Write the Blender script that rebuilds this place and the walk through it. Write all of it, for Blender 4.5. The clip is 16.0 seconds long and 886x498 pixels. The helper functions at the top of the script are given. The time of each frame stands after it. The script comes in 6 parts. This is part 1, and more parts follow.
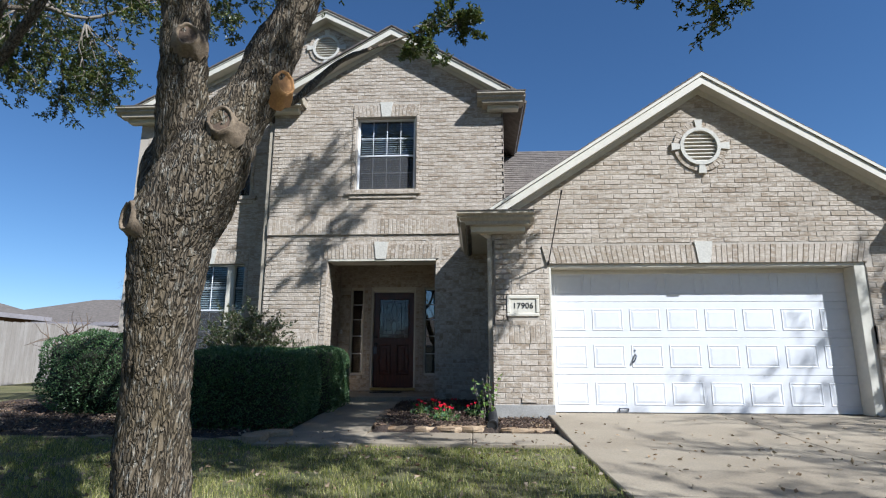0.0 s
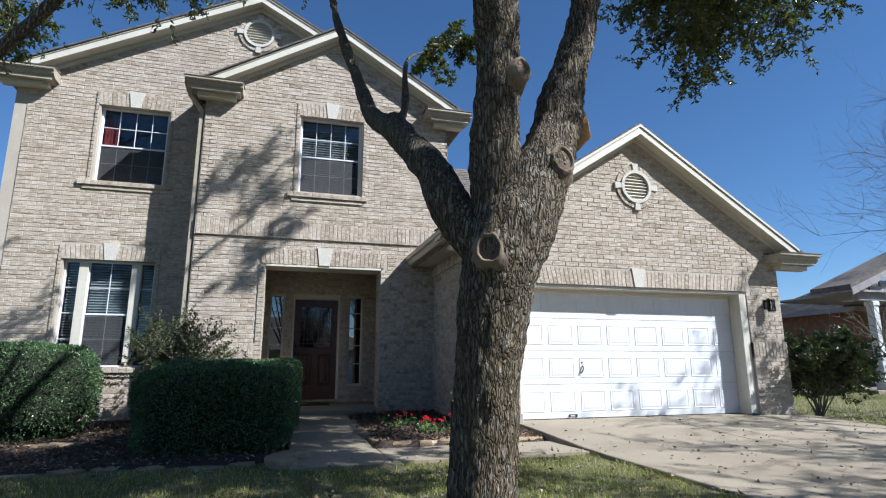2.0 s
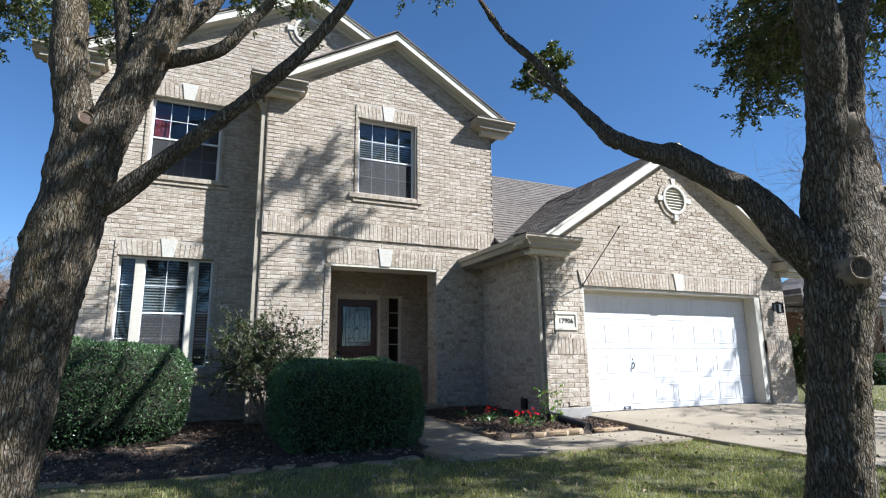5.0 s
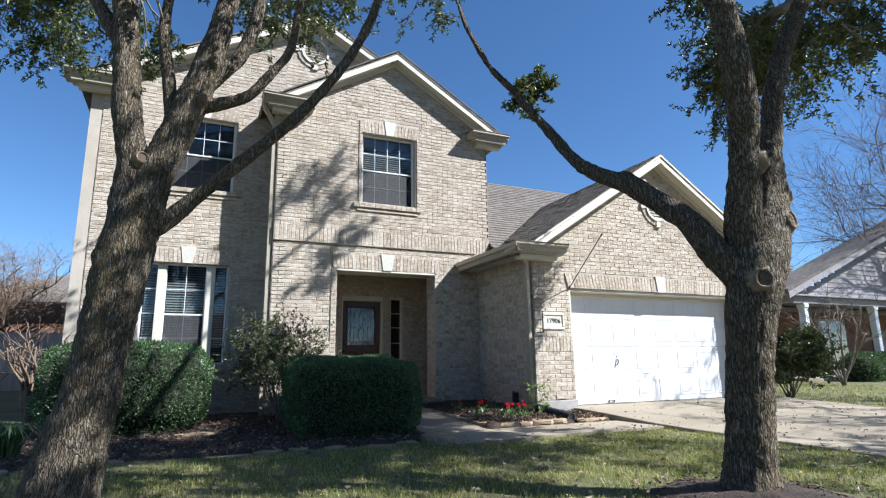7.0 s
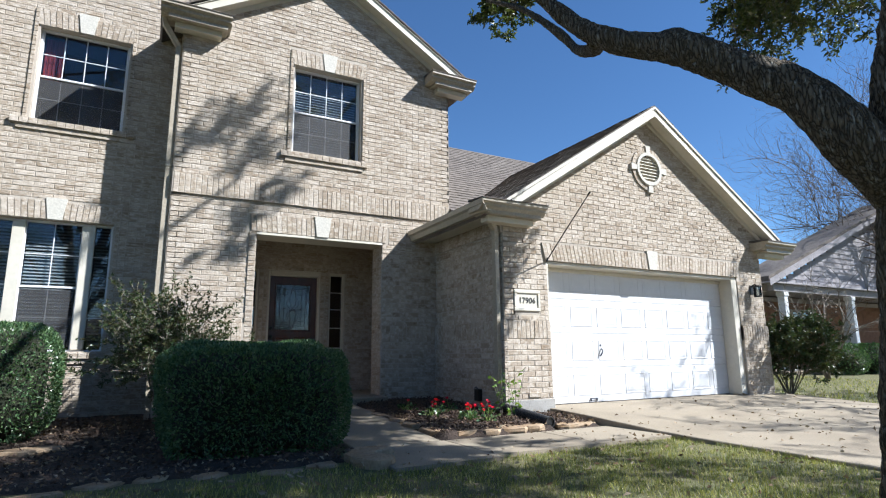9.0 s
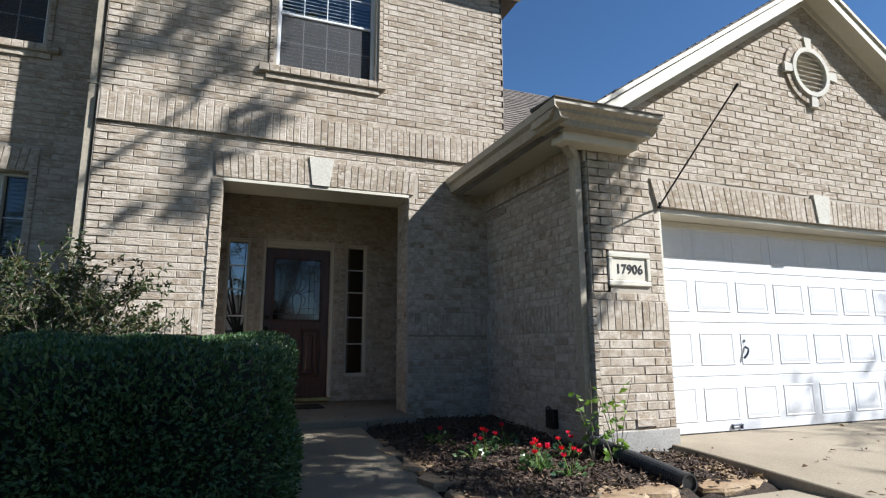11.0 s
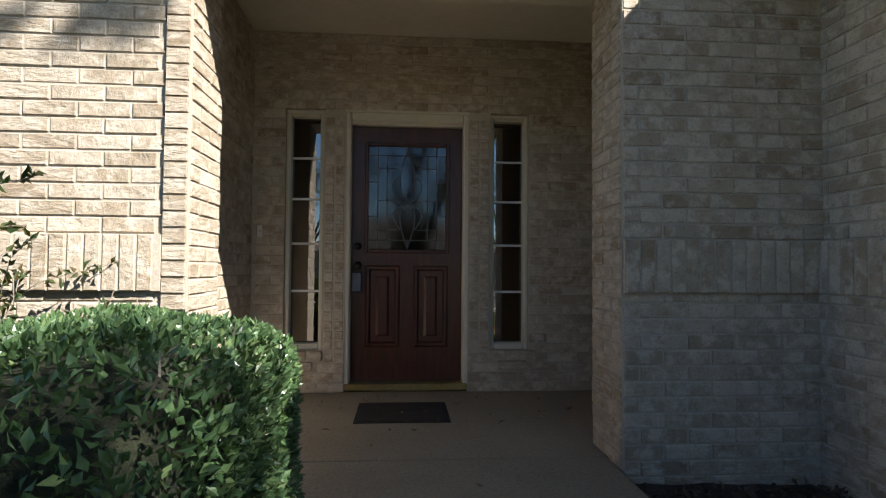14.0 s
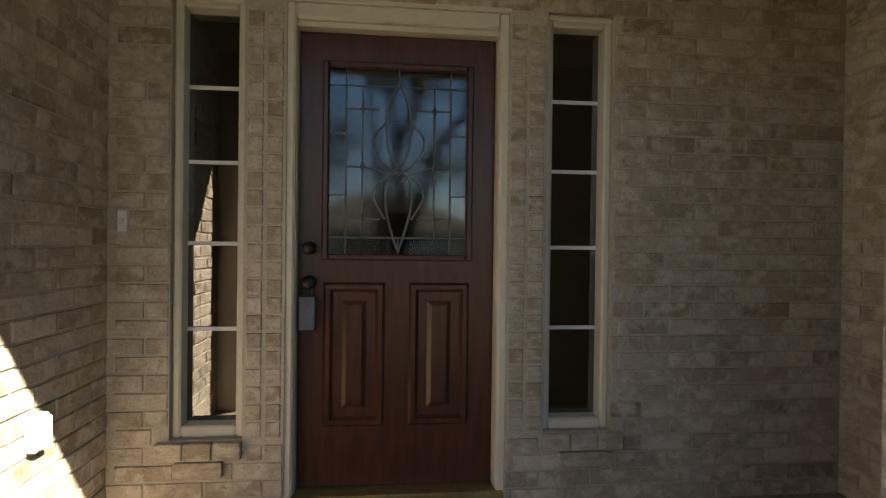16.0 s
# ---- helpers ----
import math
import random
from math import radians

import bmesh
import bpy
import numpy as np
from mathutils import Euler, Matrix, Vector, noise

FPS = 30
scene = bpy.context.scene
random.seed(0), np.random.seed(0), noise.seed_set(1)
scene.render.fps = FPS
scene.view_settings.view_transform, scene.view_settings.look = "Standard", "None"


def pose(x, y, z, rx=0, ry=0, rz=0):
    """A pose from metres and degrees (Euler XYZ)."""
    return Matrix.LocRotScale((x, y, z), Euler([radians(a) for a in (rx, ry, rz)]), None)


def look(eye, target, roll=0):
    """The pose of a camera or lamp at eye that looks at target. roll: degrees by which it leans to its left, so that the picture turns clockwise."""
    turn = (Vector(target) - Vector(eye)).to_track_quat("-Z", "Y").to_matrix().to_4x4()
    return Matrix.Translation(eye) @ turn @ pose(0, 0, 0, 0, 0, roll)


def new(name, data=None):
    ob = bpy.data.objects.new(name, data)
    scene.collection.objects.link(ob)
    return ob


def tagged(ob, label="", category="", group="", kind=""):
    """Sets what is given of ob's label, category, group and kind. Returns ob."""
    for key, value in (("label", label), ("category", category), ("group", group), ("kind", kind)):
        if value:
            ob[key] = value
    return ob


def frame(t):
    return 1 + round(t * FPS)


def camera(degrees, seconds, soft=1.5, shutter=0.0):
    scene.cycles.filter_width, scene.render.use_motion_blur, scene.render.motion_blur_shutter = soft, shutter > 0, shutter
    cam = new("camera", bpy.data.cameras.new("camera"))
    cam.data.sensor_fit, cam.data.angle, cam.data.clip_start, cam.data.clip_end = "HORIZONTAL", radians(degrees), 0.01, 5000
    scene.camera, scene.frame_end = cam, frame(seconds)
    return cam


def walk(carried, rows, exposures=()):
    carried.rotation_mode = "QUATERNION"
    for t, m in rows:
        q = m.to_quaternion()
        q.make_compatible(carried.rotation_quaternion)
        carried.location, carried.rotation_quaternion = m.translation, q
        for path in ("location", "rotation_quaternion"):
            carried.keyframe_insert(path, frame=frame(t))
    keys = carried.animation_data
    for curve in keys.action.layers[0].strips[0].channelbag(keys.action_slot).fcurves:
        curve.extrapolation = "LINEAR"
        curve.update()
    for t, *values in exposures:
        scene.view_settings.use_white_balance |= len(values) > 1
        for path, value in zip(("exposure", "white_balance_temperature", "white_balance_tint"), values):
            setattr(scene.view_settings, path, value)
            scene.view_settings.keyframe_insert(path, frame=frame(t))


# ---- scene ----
cam = camera(77.0, 16.0, 1.2)
PATH = [
    (0, (0.407, -0.754, 0.7), (0.29, 1.201, 1.103), 0.2),
    (0.3, (-0.003, -0.792, 0.739), (0.013, 1.163, 1.158), 0.8),
    (0.5, (-0.262, -0.832, 0.752), (-0.185, 1.124, 1.161), 0.1),
    (1, (-0.911, -0.865, 0.759), (-0.674, 1.078, 1.17), 0.0),
    (1.5, (-1.553, -0.78, 0.806), (-1.191, 1.143, 1.219), -0.1),
    (1.6, (-1.669, -0.754, 0.815), (-1.275, 1.162, 1.229), -0.1),
    (2, (-2.141, -0.673, 0.838), (-1.595, 1.207, 1.252), -0.2),
    (2.5, (-2.694, -0.532, 0.855), (-2.046, 1.315, 1.268), -0.3),
    (3, (-3.241, -0.399, 0.884), (-2.521, 1.421, 1.297), -0.3),
    (3.5, (-3.669, -0.152, 0.861), (-2.903, 1.649, 1.272), -0.3),
    (4, (-4.105, -0.006, 0.872), (-3.314, 1.785, 1.28), -0.4),
    (4.5, (-4.533, -0.038, 0.871), (-3.714, 1.742, 1.274), -0.7),
    (7, (-5.004, -0.995, 0.799), (-4.196, 0.79, 1.203), -0.8),
    (7.5, (-4.756, -0.804, 0.818), (-3.974, 0.999, 1.192), -0.5),
    (8, (-4.581, -0.305, 0.764), (-3.698, 1.451, 1.136), -0.5),
    (8.2, (-4.46, -0.084, 0.762), (-3.526, 1.645, 1.133), -0.5),
    (10.3, (-2.903, 2.613, 0.839), (-2.054, 4.385, 1.21), -0.4),
    (10.5, (-2.743, 2.861, 0.847), (-1.934, 4.652, 1.214), -0.4),
    (11, (-2.341, 3.471, 0.84), (-1.628, 5.306, 1.191), -0.3),
    (11.5, (-1.989, 4.083, 0.87), (-1.395, 5.965, 1.191), -0.4),
    (12, (-1.757, 4.683, 0.904), (-1.257, 6.6, 1.175), -0.3),
    (12.5, (-1.598, 5.277, 0.959), (-1.179, 7.223, 1.148), -0.4),
    (13, (-1.54, 5.872, 1.032), (-1.255, 7.849, 1.141), -0.2),
    (13.5, (-1.441, 6.482, 1.065), (-1.232, 8.469, 1.143), 0.3),
    (14, (-1.449, 7.034, 1.107), (-1.304, 9.028, 1.173), 0.4),
    (14.5, (-1.334, 7.552, 1.151), (-1.231, 9.549, 1.199), 0.9),
    (15, (-1.359, 8.071, 1.145), (-1.229, 10.066, 1.215), 0.7),
    (15.5, (-1.394, 8.561, 1.218), (-1.239, 10.555, 1.245), 0.8),
    (16, (-1.481, 9.012, 1.295), (-1.266, 11.001, 1.281), 0.7),
]
walk(cam, [(t, look(eye, target, roll)) for t, eye, target, roll in PATH],
     [(0, 0.80, 5850, 9), (4.5, 1.18, 5900, 9), (8.2, 1.28, 5950, 9), (11, 0.97, 6150, 9), (12.5, 1.05, 6500, 9), (13.5, 1.32, 6700, 9), (14.5, 1.95, 7200, 9), (16, 2.5, 8100, 9)])

SUN = Vector((-1.25, 1.0, -1.46)).normalized()
sun_data = bpy.data.lights.new("sun", "SUN")
sun_data.energy, sun_data.angle, sun_data.color = 5.0, radians(0.53), (1.0, 0.985, 0.96)
sun_lamp = new("sun", sun_data)
sun_lamp.rotation_euler = SUN.to_track_quat("-Z", "Y").to_euler()
world = bpy.data.worlds.new("world")
world.use_nodes = True
scene.world = world
sky = world.node_tree.nodes.new("ShaderNodeTexSky")
sky.sky_type, sky.sun_disc = "NISHITA", False
sky.sun_elevation, sky.sun_rotation = math.asin(-SUN.z), math.atan2(-SUN.x, -SUN.y)
sky.altitude, sky.air_density, sky.dust_density, sky.ozone_density = 800.0, 1.0, 0.0, 5.0
vivid = world.node_tree.nodes.new("ShaderNodeHueSaturation")
vivid.inputs["Hue"].default_value, vivid.inputs["Saturation"].default_value = 0.500, 1.08
world.node_tree.links.new(sky.outputs[0], vivid.inputs["Color"])
world.node_tree.links.new(vivid.outputs[0], world.node_tree.nodes["Background"].inputs[0])
world.node_tree.nodes["Background"].inputs[1].default_value = 0.064


# ---- materials ----
def ramp_node(nt, stops, interp="LINEAR"):
    n = nt.nodes.new("ShaderNodeValToRGB")
    n.color_ramp.interpolation = interp
    els = n.color_ramp.elements
    while len(els) < len(stops):
        els.new(0.5)
    for e, (p, c) in zip(els, stops):
        e.position, e.color = p, (*c, 1)
    return n


def coords(nt, stretch=(1, 1, 1)):
    tc, mp = nt.nodes.new("ShaderNodeTexCoord"), nt.nodes.new("ShaderNodeMapping")
    mp.inputs["Scale"].default_value = stretch
    nt.links.new(tc.outputs["Object"], mp.inputs[0])
    return mp.outputs[0]


def noise_node(nt, vec, scale, detail=4.0, rough=0.6):
    n = nt.nodes.new("ShaderNodeTexNoise")
    n.inputs["Scale"].default_value, n.inputs["Detail"].default_value, n.inputs["Roughness"].default_value = scale, detail, rough
    nt.links.new(vec, n.inputs["Vector"])
    return n.outputs["Fac"]


def mix_node(nt, fac, a, b, blend="MIX"):
    n = nt.nodes.new("ShaderNodeMix")
    n.data_type, n.blend_type = "RGBA", blend
    for sock, v in ((n.inputs[0], fac), (n.inputs[6], a), (n.inputs[7], b)):
        if isinstance(v, bpy.types.NodeSocket):
            nt.links.new(v, sock)
        elif isinstance(v, tuple):
            sock.default_value = (*v, 1)
        else:
            sock.default_value = v
    return n.outputs[2]


def bump_node(nt, height, strength, distance):
    n = nt.nodes.new("ShaderNodeBump")
    n.inputs["Strength"].default_value, n.inputs["Distance"].default_value = strength, distance
    nt.links.new(height, n.inputs["Height"])
    return n.outputs[0]


def base_mat(name, rough=0.8, metal=0.0, spec=0.5):
    m = bpy.data.materials.new(name)
    m.use_nodes = True
    b = m.node_tree.nodes["Principled BSDF"]
    b.inputs["Roughness"].default_value, b.inputs["Metallic"].default_value = rough, metal
    b.inputs["Specular IOR Level"].default_value = spec
    return m, m.node_tree, b


def noisy(name, c1, c2, big=1.5, fine=40.0, rough=0.8, bump=0.3, dist=0.004, metal=0.0, spec=0.4, stretch=(1, 1, 1), dirt=None, dirt_amount=0.5, grain_amount=0.16):
    """Two tones over a broad and a fine noise, with fine relief and optional stains."""
    m, nt, b = base_mat(name, rough, metal, spec)
    v = coords(nt, stretch)
    f1, f2 = noise_node(nt, v, big, 3), noise_node(nt, v, fine, 5)
    col = mix_node(nt, ramp_node_out(nt, f1, 0.35, 0.65), c1, c2)
    grain = ramp_node(nt, [(0.3, (1 - 1.4 * grain_amount,) * 3), (0.7, (1 + 0.75 * grain_amount,) * 3)])
    nt.links.new(f2, grain.inputs[0])
    col = mix_node(nt, 1.0, col, grain.outputs[0], "MULTIPLY")
    if dirt:
        f3 = noise_node(nt, v, big * 3.1, 6, 0.7)
        col = mix_node(nt, ramp_node_out(nt, f3, 0.55, 0.75, dirt_amount), col, dirt)
    nt.links.new(col, b.inputs["Base Color"])
    if bump:
        nt.links.new(bump_node(nt, f2, bump, dist), b.inputs["Normal"])
    return m


def ramp_node_out(nt, fac, lo, hi, top=1.0):
    r = ramp_node(nt, [(lo, (0, 0, 0)), (hi, (top,) * 3)])
    nt.links.new(fac, r.inputs[0])
    return r.outputs[0]


def random_out(nt, per_object):
    if per_object:
        return nt.nodes.new("ShaderNodeObjectInfo").outputs["Random"]
    return nt.nodes.new("ShaderNodeNewGeometry").outputs["Random Per Island"]


def brick_mat(name, per_object):
    m, nt, b = base_mat(name, 0.92, 0, 0.2)
    rnd = random_out(nt, per_object)
    r = ramp_node(nt, [(0.0, (0.255, 0.198, 0.143)), (0.12, (0.39, 0.33, 0.262)), (0.27, (0.32, 0.26, 0.196)), (0.42, (0.44, 0.375, 0.305)), (0.55, (0.35, 0.29, 0.222)),
                       (0.7, (0.48, 0.415, 0.345)), (0.82, (0.285, 0.225, 0.164)), (0.92, (0.41, 0.345, 0.275)), (1.0, (0.33, 0.265, 0.197))])
    nt.links.new(rnd, r.inputs[0])
    shift = nt.nodes.new("ShaderNodeVectorMath")
    shift.operation = "MULTIPLY_ADD"
    nt.links.new(rnd, shift.inputs[0])
    shift.inputs[1].default_value = (37.0, 53.0, 71.0)
    nt.links.new(coords(nt, (1, 1, 2.3)), shift.inputs[2])
    v = shift.outputs[0]
    smear, dark = noise_node(nt, v, 9, 5, 0.65), noise_node(nt, v, 13, 5, 0.7)
    pores, lumps, yard = noise_node(nt, v, 80, 5, 0.75), noise_node(nt, v, 24, 3, 0.55), noise_node(nt, coords(nt), 0.6, 3)
    col = mix_node(nt, ramp_node_out(nt, smear, 0.46, 0.60, 0.75), r.outputs[0], (0.56, 0.495, 0.42))
    col = mix_node(nt, ramp_node_out(nt, dark, 0.53, 0.70, 0.6), col, (0.215, 0.15, 0.08))
    pits = ramp_node(nt, [(0.30, (0.6, 0.55, 0.48)), (0.45, (1, 1, 1)), (0.8, (1.1, 1.1, 1.1))])
    nt.links.new(pores, pits.inputs[0])
    col = mix_node(nt, 1.0, col, pits.outputs[0], "MULTIPLY")
    col = mix_node(nt, ramp_node_out(nt, yard, 0.45, 0.8, 0.25), col, (0.30, 0.245, 0.185))
    nt.links.new(col, b.inputs["Base Color"])
    nt.links.new(bump_node(nt, mix_node(nt, 0.3, lumps, pores), 1.0, 0.013), b.inputs["Normal"])
    return m


def leaf_mat(name, tones, rough=0.45, glow=0.25):
    m, nt, b = base_mat(name, rough, 0, 0.45)
    r = ramp_node(nt, [(i / (len(tones) - 1), c) for i, c in enumerate(tones)])
    nt.links.new(random_out(nt, False), r.inputs[0])
    nt.links.new(r.outputs[0], b.inputs["Base Color"])
    thin, mx = nt.nodes.new("ShaderNodeBsdfTranslucent"), nt.nodes.new("ShaderNodeMixShader")
    nt.links.new(mix_node(nt, 1.0, r.outputs[0], (1.5, 1.6, 0.8), "MULTIPLY"), thin.inputs[0])
    mx.inputs[0].default_value = glow
    nt.links.new(b.outputs[0], mx.inputs[1])
    nt.links.new(thin.outputs[0], mx.inputs[2])
    nt.links.new(mx.outputs[0], nt.nodes["Material Output"].inputs[0])
    return m


def bark_mat(name):
    m, nt, b = base_mat(name, 0.95, 0, 0.2)
    v = coords(nt, (1, 1, 0.22))
    vor = nt.nodes.new("ShaderNodeTexVoronoi")
    vor.feature = "DISTANCE_TO_EDGE"
    vor.inputs["Scale"].default_value = 48
    wob = noise_node(nt, v, 9, 4)
    add = nt.nodes.new("ShaderNodeVectorMath")
    add.operation = "MULTIPLY_ADD"
    nt.links.new(wob, add.inputs[0])
    add.inputs[1].default_value = (0.16, 0.16, 0.16)
    nt.links.new(v, add.inputs[2])
    nt.links.new(add.outputs[0], vor.inputs["Vector"])
    f1, f2 = noise_node(nt, v, 5, 4), noise_node(nt, v, 55, 5, 0.7)
    col = mix_node(nt, ramp_node_out(nt, vor.outputs["Distance"], 0.0, 0.16), (0.026, 0.020, 0.014), (0.150, 0.117, 0.080))
    col = mix_node(nt, ramp_node_out(nt, f1, 0.48, 0.68, 0.5), col, (0.115, 0.085, 0.038))
    col = mix_node(nt, ramp_node_out(nt, f2, 0.54, 0.68, 0.75), col, (0.40, 0.375, 0.315))
    nt.links.new(col, b.inputs["Base Color"])
    h = mix_node(nt, 0.35, ramp_node_out(nt, vor.outputs["Distance"], 0.0, 0.25), f2)
    nt.links.new(bump_node(nt, h, 1.0, 0.02), b.inputs["Normal"])
    return m


def glass_mat(name, tint=(0.75, 0.8, 0.82), wavy=0.0, ior=1.6):
    m = bpy.data.materials.new(name)
    m.use_nodes = True
    nt = m.node_tree
    nt.nodes.remove(nt.nodes["Principled BSDF"])
    tr, gl, fr, mx = (nt.nodes.new("ShaderNode" + k) for k in ("BsdfTransparent", "BsdfGlossy", "Fresnel", "MixShader"))
    tr.inputs[0].default_value, gl.inputs["Roughness"].default_value = (*tint, 1), 0.01
    fr.inputs[0].default_value = ior
    if wavy:
        nt.links.new(bump_node(nt, noise_node(nt, coords(nt), 90, 2), wavy, 0.01), gl.inputs["Normal"])
    nt.links.new(fr.outputs[0], mx.inputs[0])
    nt.links.new(tr.outputs[0], mx.inputs[1])
    nt.links.new(gl.outputs[0], mx.inputs[2])
    nt.links.new(mx.outputs[0], nt.nodes["Material Output"].inputs[0])
    return m


BRICK, BRICK_ONE = brick_mat("brick_joined", False), brick_mat("brick_single", True)
MORTAR = noisy("mortar", (0.40, 0.35, 0.288), (0.46, 0.405, 0.34), 2, 90, 0.95, 0.5, 0.003)
CREAM = noisy("cream_paint", (0.54, 0.50, 0.41), (0.60, 0.56, 0.475), 0.8, 18, 0.55, 0.06, 0.002, dirt=(0.46, 0.41, 0.32), dirt_amount=0.3, grain_amount=0.05)
WHITE = noisy("white_paint", (0.68, 0.68, 0.69), (0.63, 0.63, 0.64), 1.2, 12, 0.45, 0.03, 0.001, grain_amount=0.03)
TAN_METAL = noisy("tan_metal", (0.36, 0.31, 0.235), (0.41, 0.36, 0.28), 1.5, 30, 0.4, 0.05, 0.001, dirt=(0.30, 0.25, 0.18))
STONE_CAST = noisy("cast_stone", (0.50, 0.47, 0.41), (0.58, 0.55, 0.48), 3, 60, 0.85, 0.3, 0.002)
SHINGLE = noisy("shingle", (0.105, 0.088, 0.075), (0.17, 0.145, 0.125), 6, 120, 0.95, 0.8, 0.004)
CONCRETE = noisy("concrete", (0.25, 0.205, 0.146), (0.31, 0.26, 0.19), 0.9, 60, 0.9, 0.35, 0.003, dirt=(0.22, 0.185, 0.145), dirt_amount=0.55)
CONCRETE_GREY = noisy("foundation", (0.30, 0.285, 0.26), (0.38, 0.36, 0.33), 3, 50, 0.9, 0.5, 0.006, dirt=(0.2, 0.18, 0.15))
BARK = bark_mat("oak_bark")
TWIG = noisy("twig_bark", (0.16, 0.13, 0.10), (0.24, 0.21, 0.17), 6, 60, 0.9, 0.5, 0.004)
CUT = noisy("cut_wood", (0.13, 0.085, 0.055), (0.075, 0.05, 0.034), 18, 90, 0.85, 0.5, 0.004)
CALLUS = noisy("healed_bark", (0.24, 0.18, 0.12), (0.11, 0.08, 0.052), 14, 80, 0.9, 0.6, 0.006)
BROWN_STEM = noisy("myrtle_bark", (0.12, 0.08, 0.052), (0.20, 0.14, 0.095), 9, 60, 0.8, 0.4, 0.004)
FRESH_CUT = noisy("fresh_cut_wood", (0.42, 0.22, 0.08), (0.30, 0.15, 0.06), 18, 90, 0.8, 0.4, 0.003)
OAK_LEAF = leaf_mat("oak_leaves", [(0.035, 0.055, 0.018), (0.06, 0.085, 0.024), (0.10, 0.12, 0.03), (0.045, 0.065, 0.022), (0.15, 0.14, 0.04)], 0.4)
HEDGE_LEAF = leaf_mat("hedge_leaves", [(0.034, 0.066, 0.030), (0.066, 0.122, 0.052), (0.10, 0.165, 0.07), (0.045, 0.09, 0.04), (0.15, 0.21, 0.09)], 0.27, 0.16)
SHRUB_LEAF = leaf_mat("shrub_leaves", [(0.025, 0.045, 0.018), (0.05, 0.08, 0.028), (0.085, 0.07, 0.03), (0.035, 0.06, 0.022)], 0.4)
WEED_LEAF = leaf_mat("weed_leaves", [(0.12, 0.21, 0.045), (0.19, 0.28, 0.06), (0.08, 0.15, 0.04)], 0.5, 0.35)
LITTER = leaf_mat("dry_leaves", [(0.20, 0.13, 0.07), (0.30, 0.22, 0.14), (0.14, 0.08, 0.04), (0.36, 0.30, 0.22), (0.10, 0.06, 0.035)], 0.8, 0.1)
PETAL = leaf_mat("red_petals", [(0.55, 0.01, 0.02), (0.70, 0.02, 0.03), (0.60, 0.01, 0.10)], 0.5, 0.3)
GRASS = leaf_mat("grass_blades", [(0.07, 0.10, 0.02), (0.16, 0.18, 0.035), (0.38, 0.33, 0.13), (0.10, 0.135, 0.025), (0.27, 0.26, 0.06), (0.48, 0.42, 0.21)], 0.6, 0.3)
LAWN = noisy("lawn_soil", (0.085, 0.09, 0.033), (0.16, 0.14, 0.065), 1.6, 60, 0.95, 0.8, 0.02, dirt=(0.10, 0.12, 0.035))
MULCH = noisy("mulch", (0.035, 0.024, 0.018), (0.07, 0.048, 0.035), 5, 45, 0.95, 1.0, 0.03, dirt=(0.11, 0.075, 0.05))
CHIP = leaf_mat("mulch_chips", [(0.035, 0.022, 0.016), (0.08, 0.05, 0.033), (0.15, 0.10, 0.07), (0.05, 0.03, 0.022)], 0.9, 0.02)
ROCK = noisy("sandstone", (0.27, 0.175, 0.095), (0.36, 0.265, 0.17), 3.5, 40, 0.9, 0.7, 0.012, dirt=(0.20, 0.16, 0.12), dirt_amount=0.7)
DOOR_WOOD = noisy("mahogany", (0.05, 0.016, 0.010), (0.085, 0.027, 0.016), 4, 60, 0.32, 0.12, 0.001, stretch=(8, 8, 0.8))
BLACK_METAL = noisy("black_metal", (0.018, 0.017, 0.017), (0.03, 0.028, 0.026), 10, 90, 0.4, 0.1, 0.001, metal=0.4)
LEAD = noisy("lead_came", (0.13, 0.13, 0.135), (0.19, 0.19, 0.195), 10, 90, 0.5, 0.1, 0.001, metal=0.9)
PLASTIC = noisy("black_plastic", (0.014, 0.014, 0.015), (0.025, 0.025, 0.026), 8, 60, 0.45, 0.1, 0.001)
GREY_BOX = noisy("lockbox_metal", (0.075, 0.085, 0.115), (0.10, 0.11, 0.14), 12, 90, 0.4, 0.1, 0.001, metal=0.5)
# indoor darkness is put into this colour, for the boxes behind the glass
ROOM = noisy("unlit_room", (0.10, 0.095, 0.09), (0.13, 0.12, 0.11), 2, 40, 0.9, 0.05, 0.001)
BLIND = noisy("blind_slat", (0.34, 0.345, 0.34), (0.29, 0.295, 0.29), 2, 50, 0.5, 0.05, 0.001)
CURTAIN = noisy("red_curtain", (0.30, 0.03, 0.03), (0.2, 0.02, 0.02), 6, 60, 0.8, 0.2, 0.003)
GLASS_SIDE = glass_mat("sidelight_glass", (0.3, 0.31, 0.32), 0.0, 2.9)
GLASS, GLASS_DOOR = glass_mat("window_glass"), glass_mat("leaded_glass", (0.28, 0.3, 0.31), 0.015, 1.8)
SCREEN = bpy.data.materials.new("insect_screen")
SCREEN.use_nodes = True
SCREEN.node_tree.nodes["Principled BSDF"].inputs["Base Color"].default_value = (0.06, 0.06, 0.062, 1)
SCREEN.node_tree.nodes["Principled BSDF"].inputs["Roughness"].default_value = 0.7
SCREEN.node_tree.nodes["Principled BSDF"].inputs["Alpha"].default_value = 0.45
FENCE = noisy("weathered_cedar", (0.27, 0.24, 0.21), (0.36, 0.33, 0.30), 1.5, 40, 0.9, 0.5, 0.004, stretch=(5, 5, 0.6))
RUBBER = noisy("mat_fibre", (0.022, 0.02, 0.02), (0.04, 0.036, 0.034), 8, 160, 0.95, 1.0, 0.006)
RED_BRICK = noisy("neighbour_brick", (0.20, 0.10, 0.065), (0.27, 0.15, 0.10), 5, 30, 0.9, 0.5, 0.006)
